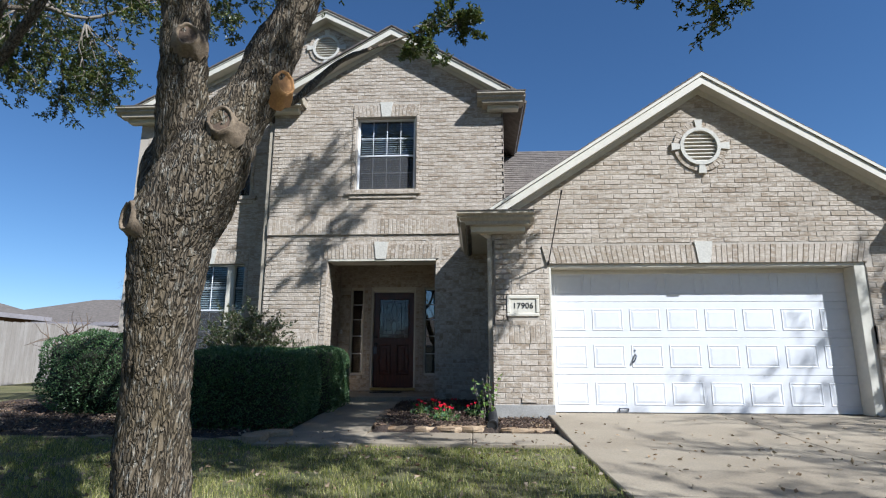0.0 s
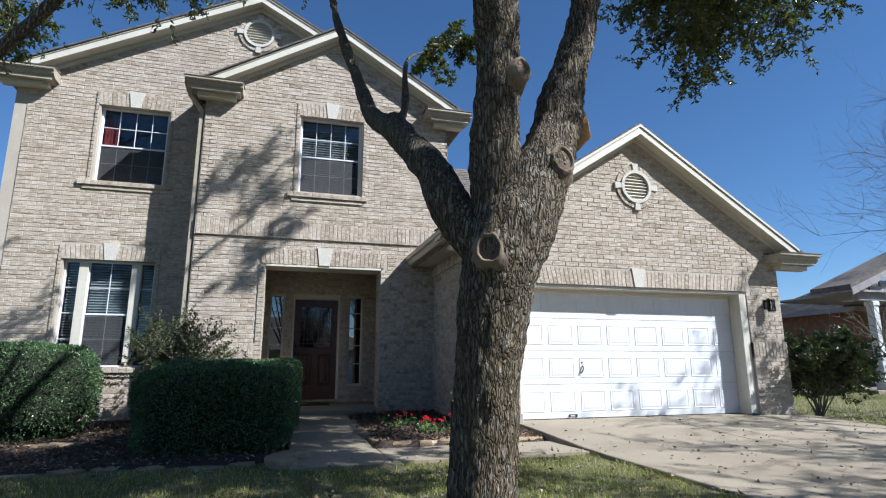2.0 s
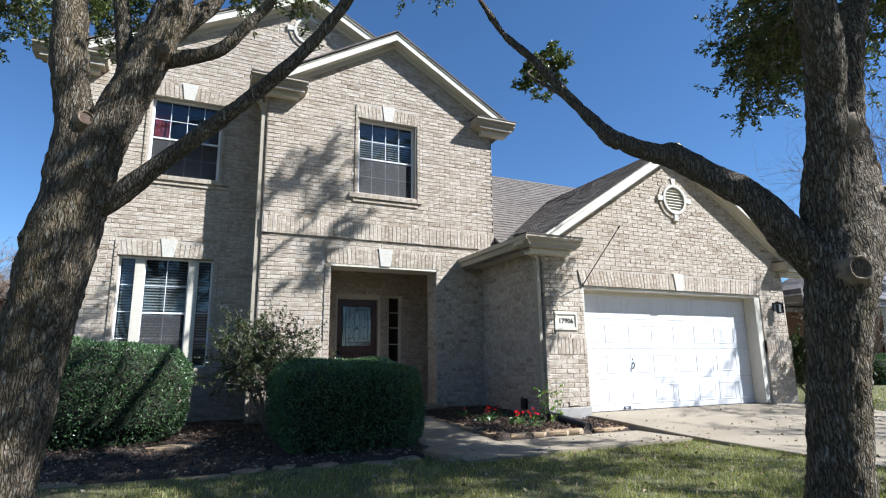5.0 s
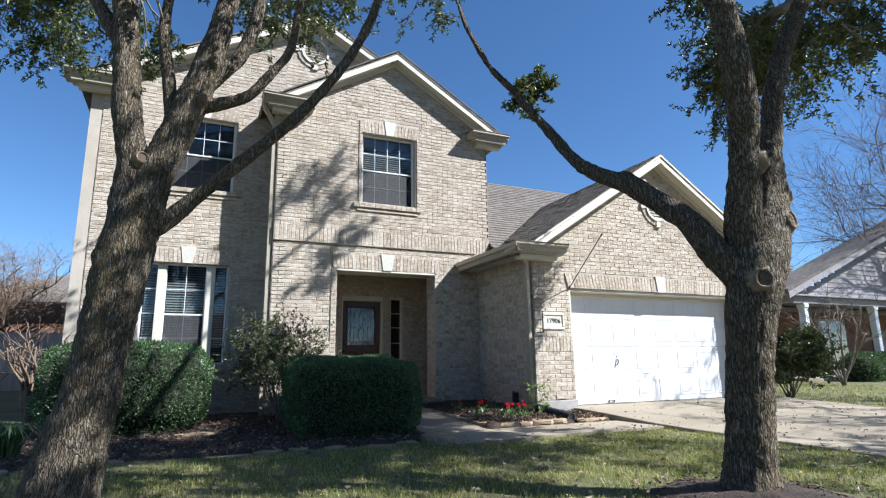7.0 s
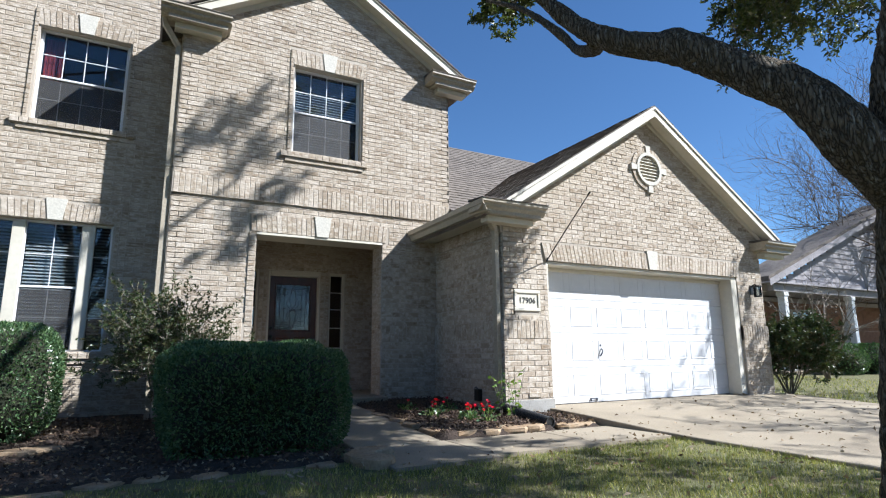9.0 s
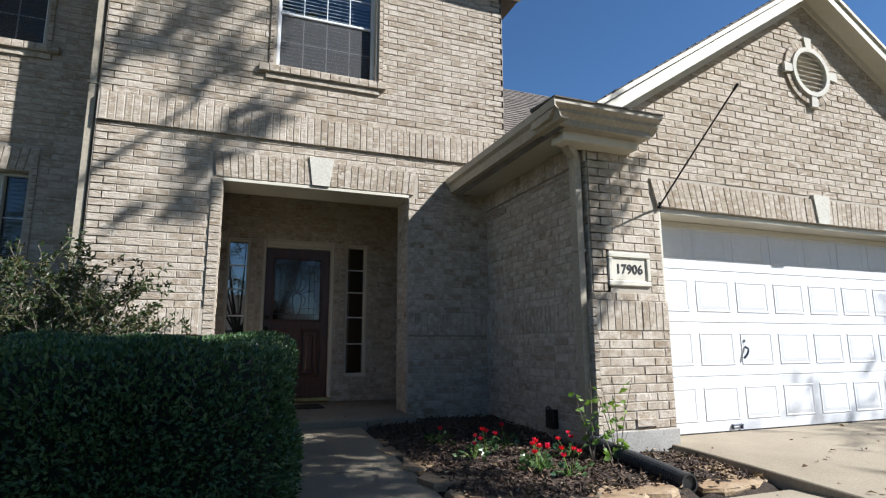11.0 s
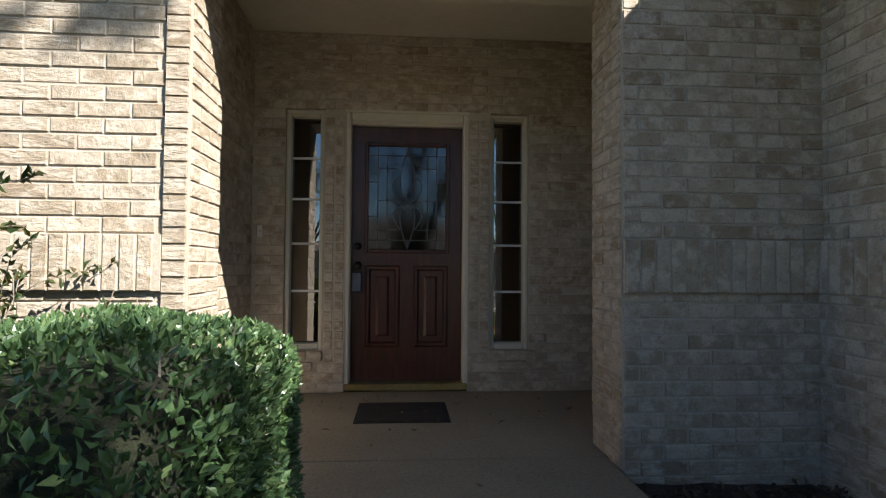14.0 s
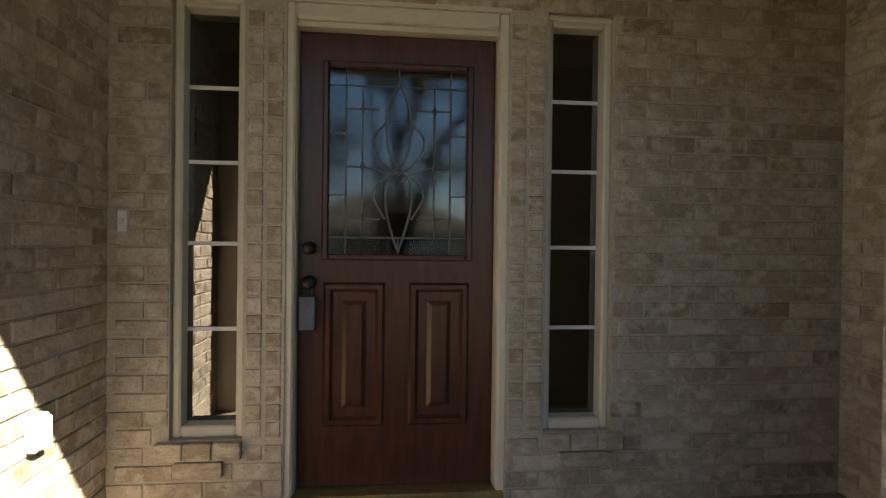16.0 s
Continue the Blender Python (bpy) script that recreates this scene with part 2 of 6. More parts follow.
POST_PAINT = noisy("post_paint", (0.60, 0.60, 0.60), (0.66, 0.66, 0.66), 1, 20, 0.5, 0.05, 0.001, grain_amount=0.04)
SIDING = noisy("shaded_siding_paint", (0.27, 0.245, 0.25), (0.31, 0.285, 0.29), 1, 20, 0.6, 0.1, 0.002)
ASPHALT = noisy("asphalt", (0.05, 0.05, 0.05), (0.075, 0.073, 0.07), 0.8, 70, 0.95, 0.6, 0.004)
INK = noisy("black_ink", (0.012, 0.012, 0.012), (0.02, 0.02, 0.02), 8, 50, 0.6, 0.0)


# ---- mesh building ----
class Geo:
    """Collects vertices and faces of one mesh."""

    def __init__(self):
        self.v, self.f = [], []

    def add(self, verts, faces):
        n = len(self.v)
        self.v += [tuple(p) for p in verts]
        self.f += [tuple(i + n for i in f) for f in faces]
        return self

    def box(self, x0, x1, y0, y1, z0, z1, m=None):
        c = [Vector((x, y, z)) for z in (z0, z1) for y in (y0, y1) for x in (x0, x1)]
        if m:
            c = [m @ p for p in c]
        return self.add(c, [(0, 2, 3, 1), (4, 5, 7, 6), (0, 1, 5, 4), (2, 6, 7, 3), (0, 4, 6, 2), (1, 3, 7, 5)])

    def bev(self, x0, x1, y0, y1, z0, z1, b=0.006, m=None):
        """A box with chamfered edges."""
        bm = bmesh.new()
        bmesh.ops.create_cube(bm, size=1.0)
        for p in bm.verts:
            p.co = Vector(((x0 + x1) / 2 + p.co.x * (x1 - x0), (y0 + y1) / 2 + p.co.y * (y1 - y0), (z0 + z1) / 2 + p.co.z * (z1 - z0)))
        bmesh.ops.bevel(bm, geom=list(bm.edges), offset=min(b, 0.45 * min(abs(x1 - x0), abs(y1 - y0), abs(z1 - z0))), segments=1, affect="EDGES")
        bm.verts.index_update()
        self.add([(m @ p.co if m else p.co) for p in bm.verts], [[q.index for q in f.verts] for f in bm.faces])
        bm.free()
        return self

    def prism(self, pts, axis_vec):
        """An outline pushed along a vector, closed."""
        n, a = len(pts), Vector(axis_vec)
        v = [Vector(p) for p in pts] + [Vector(p) + a for p in pts]
        return self.add(v, [tuple(range(n))[::-1], tuple(range(n, 2 * n))] + [(i, (i + 1) % n, (i + 1) % n + n, i + n) for i in range(n)])

    def mesh(self, name, material, smooth=False):
        me = bpy.data.meshes.new(name)
        me.from_pydata(self.v, [], self.f)
        bm = bmesh.new()
        bm.from_mesh(me)
        bmesh.ops.recalc_face_normals(bm, faces=bm.faces)
        bm.to_mesh(me)
        bm.free()
        if smooth:
            me.shade_smooth()
        me.materials.append(material)
        return me

    def raw(self, name, material, smooth=False):
        me = bpy.data.meshes.new(name)
        me.from_pydata(self.v, [], self.f)
        if smooth:
            me.shade_smooth()
        me.materials.append(material)
        return me


def part(name, geo, material, parent=None, label="", smooth=False, raw=False):
    ob = new(name, geo.raw(name, material, smooth) if raw else geo.mesh(name, material, smooth))
    ob.parent = parent
    return tagged(ob, label)


def thing(name, label, category, at=(0, 0, 0), group="", kind=""):
    ob = new(name)
    ob.location = at
    return tagged(ob, label, category, group, kind)


def catmull(pts, step):
    """Points and radii along a smooth line through (x, y, z, r) rows."""
    p = [np.array(q, float) for q in pts]
    p = [2 * p[0] - p[1]] + p + [2 * p[-1] - p[-2]]
    out = []
    for i in range(1, len(p) - 2):
        n = max(1, int(np.linalg.norm((p[i + 1] - p[i])[:3]) / step))
        for k in range(n):
            t = k / n
            out.append(0.5 * (2 * p[i] + (p[i + 1] - p[i - 1]) * t + (2 * p[i - 1] - 5 * p[i] + 4 * p[i + 1] - p[i + 2]) * t * t
                              + (3 * p[i] - p[i - 1] - 3 * p[i + 1] + p[i + 2]) * t ** 3))
    out.append(p[-2])
    return out


def tube(geo, pts, seg=8, step=0.1, rough=0.0, ridge=0.0, lumps=()):
    """A limb along (x, y, z, r) rows with ridged bark relief; lumps: (x, y, z, radius, push) swellings."""
    line = catmull(pts, step)
    base, up = len(geo.v), None
    for i, q in enumerate(line):
        a, b = line[max(i - 1, 0)], line[min(i + 1, len(line) - 1)]
        d = Vector((b - a)[:3]).normalized()
        up = ((Vector((1, 0, 0)) if abs(d.x) < 0.8 else Vector((0, 0, 1))) if up is None else up)
        up = (up - d * up.dot(d)).normalized()
        side, c = d.cross(up), Vector(q[:3])
        for k in range(seg):
            w = 2 * math.pi * k / seg
            n = up * math.cos(w) + side * math.sin(w)
            r = max(q[3], 0.002)
            p = c + n * r
            if rough:
                r += rough * noise.noise(p * 4.0) + rough * 0.5 * noise.noise(p * 11.0)
            if ridge:
                r += ridge * (abs(noise.noise(Vector((p.x * 26, p.y * 26, p.z * 9)))) - 0.25) + ridge * 0.5 * noise.noise(Vector((p.x * 60, p.y * 60, p.z * 25)))
            p = c + n * r
            for lx, ly, lz, lr, push in lumps:
                e = (p - Vector((lx, ly, lz))).length
                if e < lr:
                    p += n * push * (0.5 + 0.5 * math.cos(math.pi * e / lr))
            geo.v.append(tuple(p))
    for i in range(len(line) - 1):
        for k in range(seg):
            a, b = base + i * seg + k, base + i * seg + (k + 1) % seg
            geo.f.append((a, b, b + seg, a + seg))
    geo.f.append(tuple(base + k for k in range(seg))[::-1])
    geo.f.append(tuple(base + (len(line) - 1) * seg + k for k in range(seg)))
    return geo


def leaf(geo, p, d, size, wide, rng, fold=0.25):
    """One leaf: a folded lens of four triangles."""
    d = Vector(d).normalized()
    s = d.cross(Vector((rng.uniform(-1, 1), rng.uniform(-1, 1), rng.uniform(-1, 1)))).normalized()
    n = d.cross(s)
    a, mid, tip = Vector(p), Vector(p) + d * size * 0.5 + n * size * fold * 0.4, Vector(p) + d * size
    geo.add([a, mid + s * wide + n * size * fold, tip, mid - s * wide + n * size * fold, mid], [(0, 1, 4), (1, 2, 4), (2, 3, 4), (3, 0, 4)])


# ---- brick walls ----
COURSE, LENGTH, JOINT = 0.077, 0.244, 0.010


def brick_shape(w, h, d=0.0062, c=0.0034):
    """Verts and faces of a chamfered brick face in u, v, n with its middle at the origin."""
    a, b = w / 2, h / 2
    v = [(-a, -b, -0.03), (a, -b, -0.03), (a, b, -0.03), (-a, b, -0.03), (-a, -b, d - c), (a, -b, d - c), (a, b, d - c), (-a, b, d - c),
         (-a + c, -b + c, d), (a - c, -b + c, d), (a - c, b - c, d), (-a + c, b - c, d)]
    f = [(8, 9, 10, 11)] + [(i, (i + 1) % 4, (i + 1) % 4 + 4, i + 4) for i in range(4)] + [(i + 4, (i + 1) % 4 + 4, (i + 1) % 4 + 8, i + 8) for i in range(4)]
    return v, f


SHAPES = {}


def shared_brick(w, h):
    key = (round(w, 3), round(h, 3))
    if key not in SHAPES:
        g = Geo()
        v, f = brick_shape(w, h)
        g.add(v, f)
        SHAPES[key] = g.raw("brick", BRICK_ONE)
    return SHAPES[key]


def cut(spans, a, b):
    out = []
    for s, e in spans:
        if b <= s or a >= e:
            out.append((s, e))
        else:
            out += [(p, q) for p, q in ((s, a), (b, e)) if q - p > 0.03]
    return out


def brick_wall(name, label, origin, u_axis, normal, u0, u1, v0, tops, holes=(), skip=(), bands=(), ledges=(), near=None, thick=0.2, phase=0.0, stacks=(), rounds=()):
    """A wall with real bricks. tops: (u, v) rows of the upper edge; holes go through it; skip: places of other masonry;
    bands: (v0, v1, proud) upright courses; ledges: (v, proud), the wall under v stands proud; near: (u0, u1, v0, v1) built brick by brick;
    stacks: (u0, u1, v0, v1, columns) of cut bricks in straight columns; rounds: (u, v, radius) left free."""
    skip = (*skip, *[k[:4] for k in stacks])
    o, ua, nn, up = Vector(origin), Vector(u_axis), Vector(normal), Vector((0, 0, 1))
    rng = random.Random(name)

    def at(u, v, n):
        return o + ua * u + up * v + nn * n

    def top(u):
        for (a, va), (b, vb) in zip(tops, tops[1:]):
            if a <= u <= b:
                return va + (vb - va) * (u - a) / max(b - a, 1e-6)
        return tops[-1][1]

    def proud(v):
        return max([p for lv, p in ledges if v < lv] + [0.0])

    wall = Geo()
    us = sorted({u0, u1, *[u for u, _ in tops], *[h[0] for h in holes], *[h[1] for h in holes]})
    us = [u for u in us if u0 <= u <= u1]
    levels = sorted([lv for lv, _ in ledges])
    for a, b in zip(us, us[1:]):
        mid = (a + b) / 2
        cuts = sorted([(h[2], h[3]) for h in holes if h[0] - 1e-6 <= mid <= h[1] + 1e-6])
        lo, spans = v0, []
        for c0, c1 in cuts:
            if c0 > lo:
                spans.append((lo, c0, c0))
            lo = c1
        spans.append((lo, top(a), top(b)))
        for s, ea, eb in spans:
            edge = [s] + [lv for lv in levels if s < lv < min(ea, eb)]
            for i, e in enumerate(edge):
                last = i + 1 == len(edge)
                ta, tb = (ea, eb) if last else (edge[i + 1],) * 2
                pr = proud((e + min(ta, tb)) / 2) if levels else 0
                q = [at(a, e, pr), at(b, e, pr), at(b, tb, pr), at(a, ta, pr)]
                wall.prism(q, -nn * (thick + pr))
    for b0, b1, pr in bands:
        cu = sorted({u0, u1, *[u for z in (*holes, *skip) for u in z[:2] if u0 < u < u1]})
        for a, b in zip(cu, cu[1:]):
            if not any(z[0] - 1e-6 <= (a + b) / 2 <= z[1] + 1e-6 and z[2] < b1 and z[3] > b0 for z in (*holes, *skip)) and min(top(a), top(b)) > b1 - 0.02:
                wall.prism([at(a, b0 + 0.004, pr), at(b, b0 + 0.004, pr), at(b, b1 - 0.004, pr), at(a, b1 - 0.004, pr)], -nn * (pr + 0.05))
    body = part(name, wall, MORTAR)
    tagged(body, label, "wall", kind="structure")
    joined, singles = Geo(), []

    def lay(cu, cv, w, h, single_ok=True):
        jit, pr = rng.uniform(-0.0025, 0.003), proud(cv)
        for b0, b1, p in bands:
            if b0 <= cv <= b1:
                pr = max(pr, p)
        tilt = rng.uniform(-0.011, 0.011)
        full = near and near[0] <= cu <= near[1] and near[2] <= cv <= near[3] and len(singles) < 295
        if full:
            singles.append((cu, cv, pr + jit, tilt, w, h))
        else:
            bv, bf = brick_shape(w, h)
            joined.add([at(cu + x - tilt * y, cv + y + tilt * x, z + pr + jit) for x, y, z in bv], bf)

    v, row = v0, 0
    stops = sorted([(b[0], b[1]) for b in bands])
    while v < max(t for _, t in tops) - 0.02:
        nxt = [b for b in stops if b[0] - 0.03 <= v < b[1] - 0.02]
        if nxt:
            h, upright = nxt[0][1] - v, True
        else:
            h, upright = COURSE, False
            ahead = [b for b in stops if v < b[0] < v + COURSE + 0.035]
            if ahead:
                h = ahead[0][0] - v
        mid = v + h / 2
        s, e = u0, u1
        if len(tops) > 2 or tops[0][1] != tops[-1][1]:
            ins = [u0 + (u1 - u0) * k / 240 for k in range(241) if top(u0 + (u1 - u0) * k / 240) >= v + h * 0.4]
            if not ins:
                break
            s, e = min(ins), max(ins)
        spans = [(s, e)]
        for hh in (*holes, *skip):
            if hh[2] - 0.02 < mid < hh[3] + 0.02:
                spans = cut(spans, hh[0], hh[1])
        for ru, rv, rr in rounds:
            if abs(mid - rv) < rr:
                hw = math.sqrt(rr * rr - (mid - rv) ** 2)
                spans = cut(spans, ru - hw, ru + hw)
        pitch = 0.077 if upright else LENGTH
        for s, e in spans:
            k = math.floor((s - phase) / pitch - 0.5 * (row % 2))
            u = phase + (k + 0.5 * (row % 2)) * pitch
            while u < e:
                a, b = max(u, s), min(u + pitch, e)
                if b - a > 0.035:
                    lay((a + b) / 2, mid, round(b - a - JOINT, 3), round(h - JOINT, 3), b - a > pitch - 0.001 or upright)
                u += pitch
        v += h
        row += 1
    for s0, s1, t0, t1, cols in stacks:
        for k in range(int((t1 - t0) / COURSE)):
            for c in range(cols):
                w = (s1 - s0) / cols
                lay(s0 + (c + 0.5) * w, t0 + (k + 0.5) * COURSE, round(w - 0.018, 3), round(COURSE - 0.012, 3))
    stuff = part("brickwork", joined, BRICK, body, raw=True)
    tagged(stuff, kind="stuff")
    rot = Matrix((ua, up, nn)).transposed().to_4x4()
    for cu, cv, pr, tilt, w, h in singles:
        ob = new("brick", shared_brick(w, h))
        ob.parent = body
        ob.matrix_basis = Matrix.Translation(at(cu, cv, pr)) @ rot @ Matrix.Rotation(tilt, 4, "Z")
    return body


def jack_arch(x0, x1, z0, z1, y, label, key=0.14, slant=0.06, wide=0.077, key_z=0.05, surround=0.0, foot=0.0):
    """A flat arch of upright bricks that lean out to both ends, a cast keystone, and a narrow brick surround below its ends."""
    a = thing("flat_arch", label, "arch", ((x0 + x1) / 2, y, z0), "flat arches", "structure")
    mid, half = (x0 + x1) / 2, (x1 - x0) / 2
    n = max(2, round((half - key / 2) / wide))
    rng = random.Random(round(x0 * 100))
    for sgn in (-1, 1):
        for i in range(n):
            t0, t1 = key / 2 + (half - key / 2) * i / n, key / 2 + (half - key / 2) * (i + 1) / n
            s0, s1 = slant * t0 / half, slant * t1 / half
            j, g = rng.uniform(-0.003, 0.004), JOINT / 2
            q = [(sgn * (t0 + g), 0, 0.004), (sgn * (t1 - g), 0, 0.004), (sgn * (t1 + s1 - g), 0, z1 - z0), (sgn * (t0 + s0 + g), 0, z1 - z0)]
            part("brick", Geo().prism([(p[0], 0.03, p[2]) for p in q], (0, -0.055 + j, 0)), BRICK_ONE, a)
    part("mortar_bed", Geo().prism([(-half, 0.03, 0), (half, 0.03, 0), (half + slant, 0.03, z1 - z0), (-half - slant, 0.03, z1 - z0)], (0, -0.042, 0)), MORTAR, a)
    k0, k1 = key / 2 - 0.012, key / 2 + 0.03
    part("keystone", Geo().prism([(-k0, 0.02, 0.0), (k0, 0.02, 0.0), (k1, 0.02, z1 - z0 + key_z), (-k1, 0.02, z1 - z0 + key_z)], (0, -0.062, 0)), STONE_CAST, a, "pale cast-stone keystone")
    if surround:
        for sgn in (-1, 1):
            z, g = z1, Geo()
            while z > foot + 0.03:
                h = min(0.077, z - foot)
                s0 = sgn * (half - 0.0)
                g.box(min(s0, s0 + sgn * surround) + 0.003, max(s0, s0 + sgn * surround) - 0.003, -0.025, 0.02, z - h + 0.005 - z0, z - 0.005 - z0)
                z -= h
            part("surround", g, BRICK, a)
    return a


# ---- ground, road, paving ----
def ground_z(y):
    ys = (-300, -16, -9.2, -5, -1, 1.7, 4.5, 8, 12, 17, 400)
    zs = (-0.75, -0.75, -0.72, -0.5, -0.30, -0.19, -0.17, -0.16, -0.02, 0.18, 0.3)
    return float(np.interp(y, ys, zs))


def drive_z(y):
    return float(np.interp(y, (-9.2, -5, -1, 1.0, 3.0, 5.4, 7.2, 7.95), (-0.70, -0.47, -0.27, -0.17, -0.155, -0.12, -0.015, -0.004)))


def walk_z(y):
    return float(np.interp(y, (6.4, 9.36), (-0.135, 0.045)))


gx = np.concatenate(([-400, -150, -60, -30], np.arange(-16, 16.1, 0.4), [30, 60, 150, 400]))
gy = np.concatenate(([-400, -150, -60, -30, -16, -9.25], np.arange(-9, 18.1, 0.4), [25, 40, 80, 150, 400]))
g = Geo()
for yy in gy:
    for xx in gx:
        n = 0.018 * noise.noise(Vector((xx * 0.8, yy * 0.8, 0))) if abs(xx) < 15.5 and -8.5 < yy < 17 else 0
        g.v.append((float(xx), float(yy), ground_z(yy) + n))
w = len(gx)
for j in range(len(gy) - 1):
    for i in range(w - 1):
        g.f.append((j * w + i, j * w + i + 1, (j + 1) * w + i + 1, (j + 1) * w + i))
tagged(part("ground", g, LAWN, smooth=True, raw=True), "patchy green and straw-coloured winter lawn soil", "ground", kind="structure")


def slab(parent, x0, x1, y0, y1, zf, thick=0.12, name="slab", n=8):
    """A concrete slab that follows a falling surface, with a narrow rounded edge."""
    q, e = Geo(), 0.006
    rows = []
    for k in range(n + 1):
        y = y0 + e + (y1 - y0 - 2 * e) * k / n
        z = zf(y)
        rows.append(len(q.v))
        q.v += [(x0, y, z - thick), (x0, y, z - 0.008), (x0 + 0.01, y, z), (x1 - 0.01, y, z), (x1, y, z - 0.008), (x1, y, z - thick)]
    for a, b in zip(rows, rows[1:]):
        q.f += [(a + i, a + i + 1, b + i + 1, b + i) for i in range(5)]
    q.f += [tuple(rows[0] + i for i in range(6)), tuple(rows[-1] + i for i in range(6))[::-1]]
    return part(name, q, CONCRETE, parent)


driveway = thing("driveway", "sunlit tan concrete driveway with leaf litter and control joints", "driveway", kind="structure")
for xa, xb in ((1.42, 3.90), (3.905, 6.95)):
    for ya, yb in ((3.25, 7.97), (-1.0, 3.245), (-5.2, -1.005), (-9.2, -5.205)):
        slab(driveway, xa, xb, ya, yb, drive_z, 0.25)
walkway = thing("walkway", "concrete front walk from the driveway to the porch", "path", kind="structure")
for xa, xb, ya, yb in ((0.352, 1.415, 5.42, 6.42), (-0.93, 0.347, 5.42, 6.42), (-1.98, -0.935, 5.30, 6.42), (-1.96, -0.97, 6.425, 7.75), (-1.95, -0.97, 7.755, 9.355)):
    slab(walkway, xa, xb, ya, yb, walk_z, 0.16, n=4)
porch = thing("porch_floor", "shaded smooth concrete porch slab with dry leaves", "floor", kind="structure")
part("slab", Geo().bev(-2.62, 0.715, 9.93, 11.6, -0.2, 0.12, 0.004), CONCRETE, porch)
part("front_slab", Geo().bev(-2.45, -0.365, 9.36, 9.927, -0.2, 0.12, 0.012), CONCRETE, porch)
street = thing("street", "asphalt street with a concrete kerb", "road", kind="structure")
part("carriageway", Geo().box(-200, 200, -17.5, -9.6, -0.9, -0.72), ASPHALT, street)
for ya in (-9.6, -17.8):
    part("kerb", Geo().bev(-200, 200, ya, ya + 0.3, -0.9, -0.62, 0.03), CONCRETE, street)

# ---- house walls ----
GY, BY, LY, DY, GX = 7.6, 9.72, 10.42, 11.48, 0.69
X, N = (1, 0, 0), (0, -1, 0)


def gable(u0, u1, peak, zpk, slope):
    return [(u0, zpk - slope * (peak - u0)), (peak, zpk), (u1, zpk - slope * (u1 - peak))]


brick_wall("wall_garage_front", "tan brick garage gable wall in full sun", (0, GY, 0), X, N, GX + 0.004, 6.85, -0.02, gable(GX + 0.004, 6.85, 3.92, 5.02, 0.655),
           holes=[(1.5, 6.08, -0.3, 2.17)], skip=[(1.40, 6.18, 2.1, 2.45), (0.86, 1.345, 1.39, 1.70)], rounds=[(3.88, 4.0, 0.40)], bands=[(0.985, 1.255, 0.034)],
           ledges=[(1.255, 0.03)], near=(0.7, 1.6, -0.1, 2.6), phase=0.69)
brick_wall("wall_garage_side", "shaded tan brick side wall of the garage", (GX, 0, 0), (0, -1, 0), (-1, 0, 0), -9.72, -7.6, -0.14, [(-9.72, 2.78), (-7.6, 2.78)],
           bands=[(0.985, 1.255, 0.034), (2.54, 2.77, 0.025)], ledges=[(1.255, 0.03)], near=(-9.7, -7.6, 0.3, 2.3), phase=-7.6)
brick_wall("wall_bay_front", "tan brick two-storey gable wall with porch opening", (0, BY, 0), X, N, -3.686, 0.966, -0.14, gable(-3.686, 0.966, -1.28, 7.36, 0.60),
           holes=[(-2.455, -0.36, -0.3, 2.665), (-1.97, -0.79, 4.07, 5.60)],
           skip=[(-2.565, -2.44, 0.9, 2.95), (-2.60, -0.24, 2.63, 2.955), (-2.06, -0.70, 5.55, 5.88), (-2.05, -1.96, 4.05, 5.6), (-0.80, -0.71, 4.05, 5.6)],
           bands=[(0.985, 1.255, 0.028), (3.15, 3.47, 0.028)], near=(-3.0, 0.69, 0.2, 2.5), phase=-0.40)
brick_wall("wall_left_front", "tan brick wing wall under the main gable", (0, LY, 0), X, N, -6.78, -3.49, -0.14, gable(-6.78, -0.5, -2.87, 8.22, 0.535)[:2] + [(-2.0, 7.75)],
           holes=[(-5.60, -4.42, 4.20, 5.68), (-5.87, -4.40, 0.85, 2.72)],
           skip=[(-5.69, -4.33, 5.62, 5.97), (-5.96, -4.31, 2.66, 3.0), (-5.68, -5.59, 4.1, 5.7), (-4.43, -4.34, 4.1, 5.7), (-5.95, -5.86, 1.3, 2.7), (-4.41, -4.32, 1.3, 2.7)],
           bands=[(0.985, 1.255, 0.028)], phase=-6.78)
brick_wall("wall_main_gable", "tan brick of the main gable above the porch bay", (0, LY, 0), X, N, -3.49, 0.9, 5.6, [(-3.49, 7.888), (-2.87, 8.22), (0.9, 6.2)], rounds=[(-2.89, 7.63, 0.40)], phase=-6.78)
brick_wall("wall_bay_side", "shaded tan brick return of the bay", (-3.69, 0, 0), (0, -1, 0), (-1, 0, 0), -10.42, -9.72, -0.14, [(-10.42, 5.95), (-9.72, 5.95)], phase=-9.72)
brick_wall("wall_bay_side_east", "tan brick side of the upper storey", (0.97, 0, 0), (0, 1, 0), (1, 0, 0), 9.72, 15.0, 2.4, [(9.72, 5.95), (15.0, 5.95)], phase=9.72)
brick_wall("wall_porch_west", "tan brick side wall of the porch", (-2.63, 0, 0), (0, 1, 0), (1, 0, 0), 9.92, 11.48, 0.12, [(9.92, 2.97), (11.48, 2.97)], near=(9.9, 11.5, 0.1, 2.3), phase=11.48)
brick_wall("wall_porch_east", "tan brick side wall of the porch in shade", (0.725, 0, 0), (0, -1, 0), (-1, 0, 0), -11.48, -9.92, 0.12, [(-11.48, 2.97), (-9.92, 2.97)], near=(-11.5, -9.9, 0.1, 2.3), phase=-11.48)
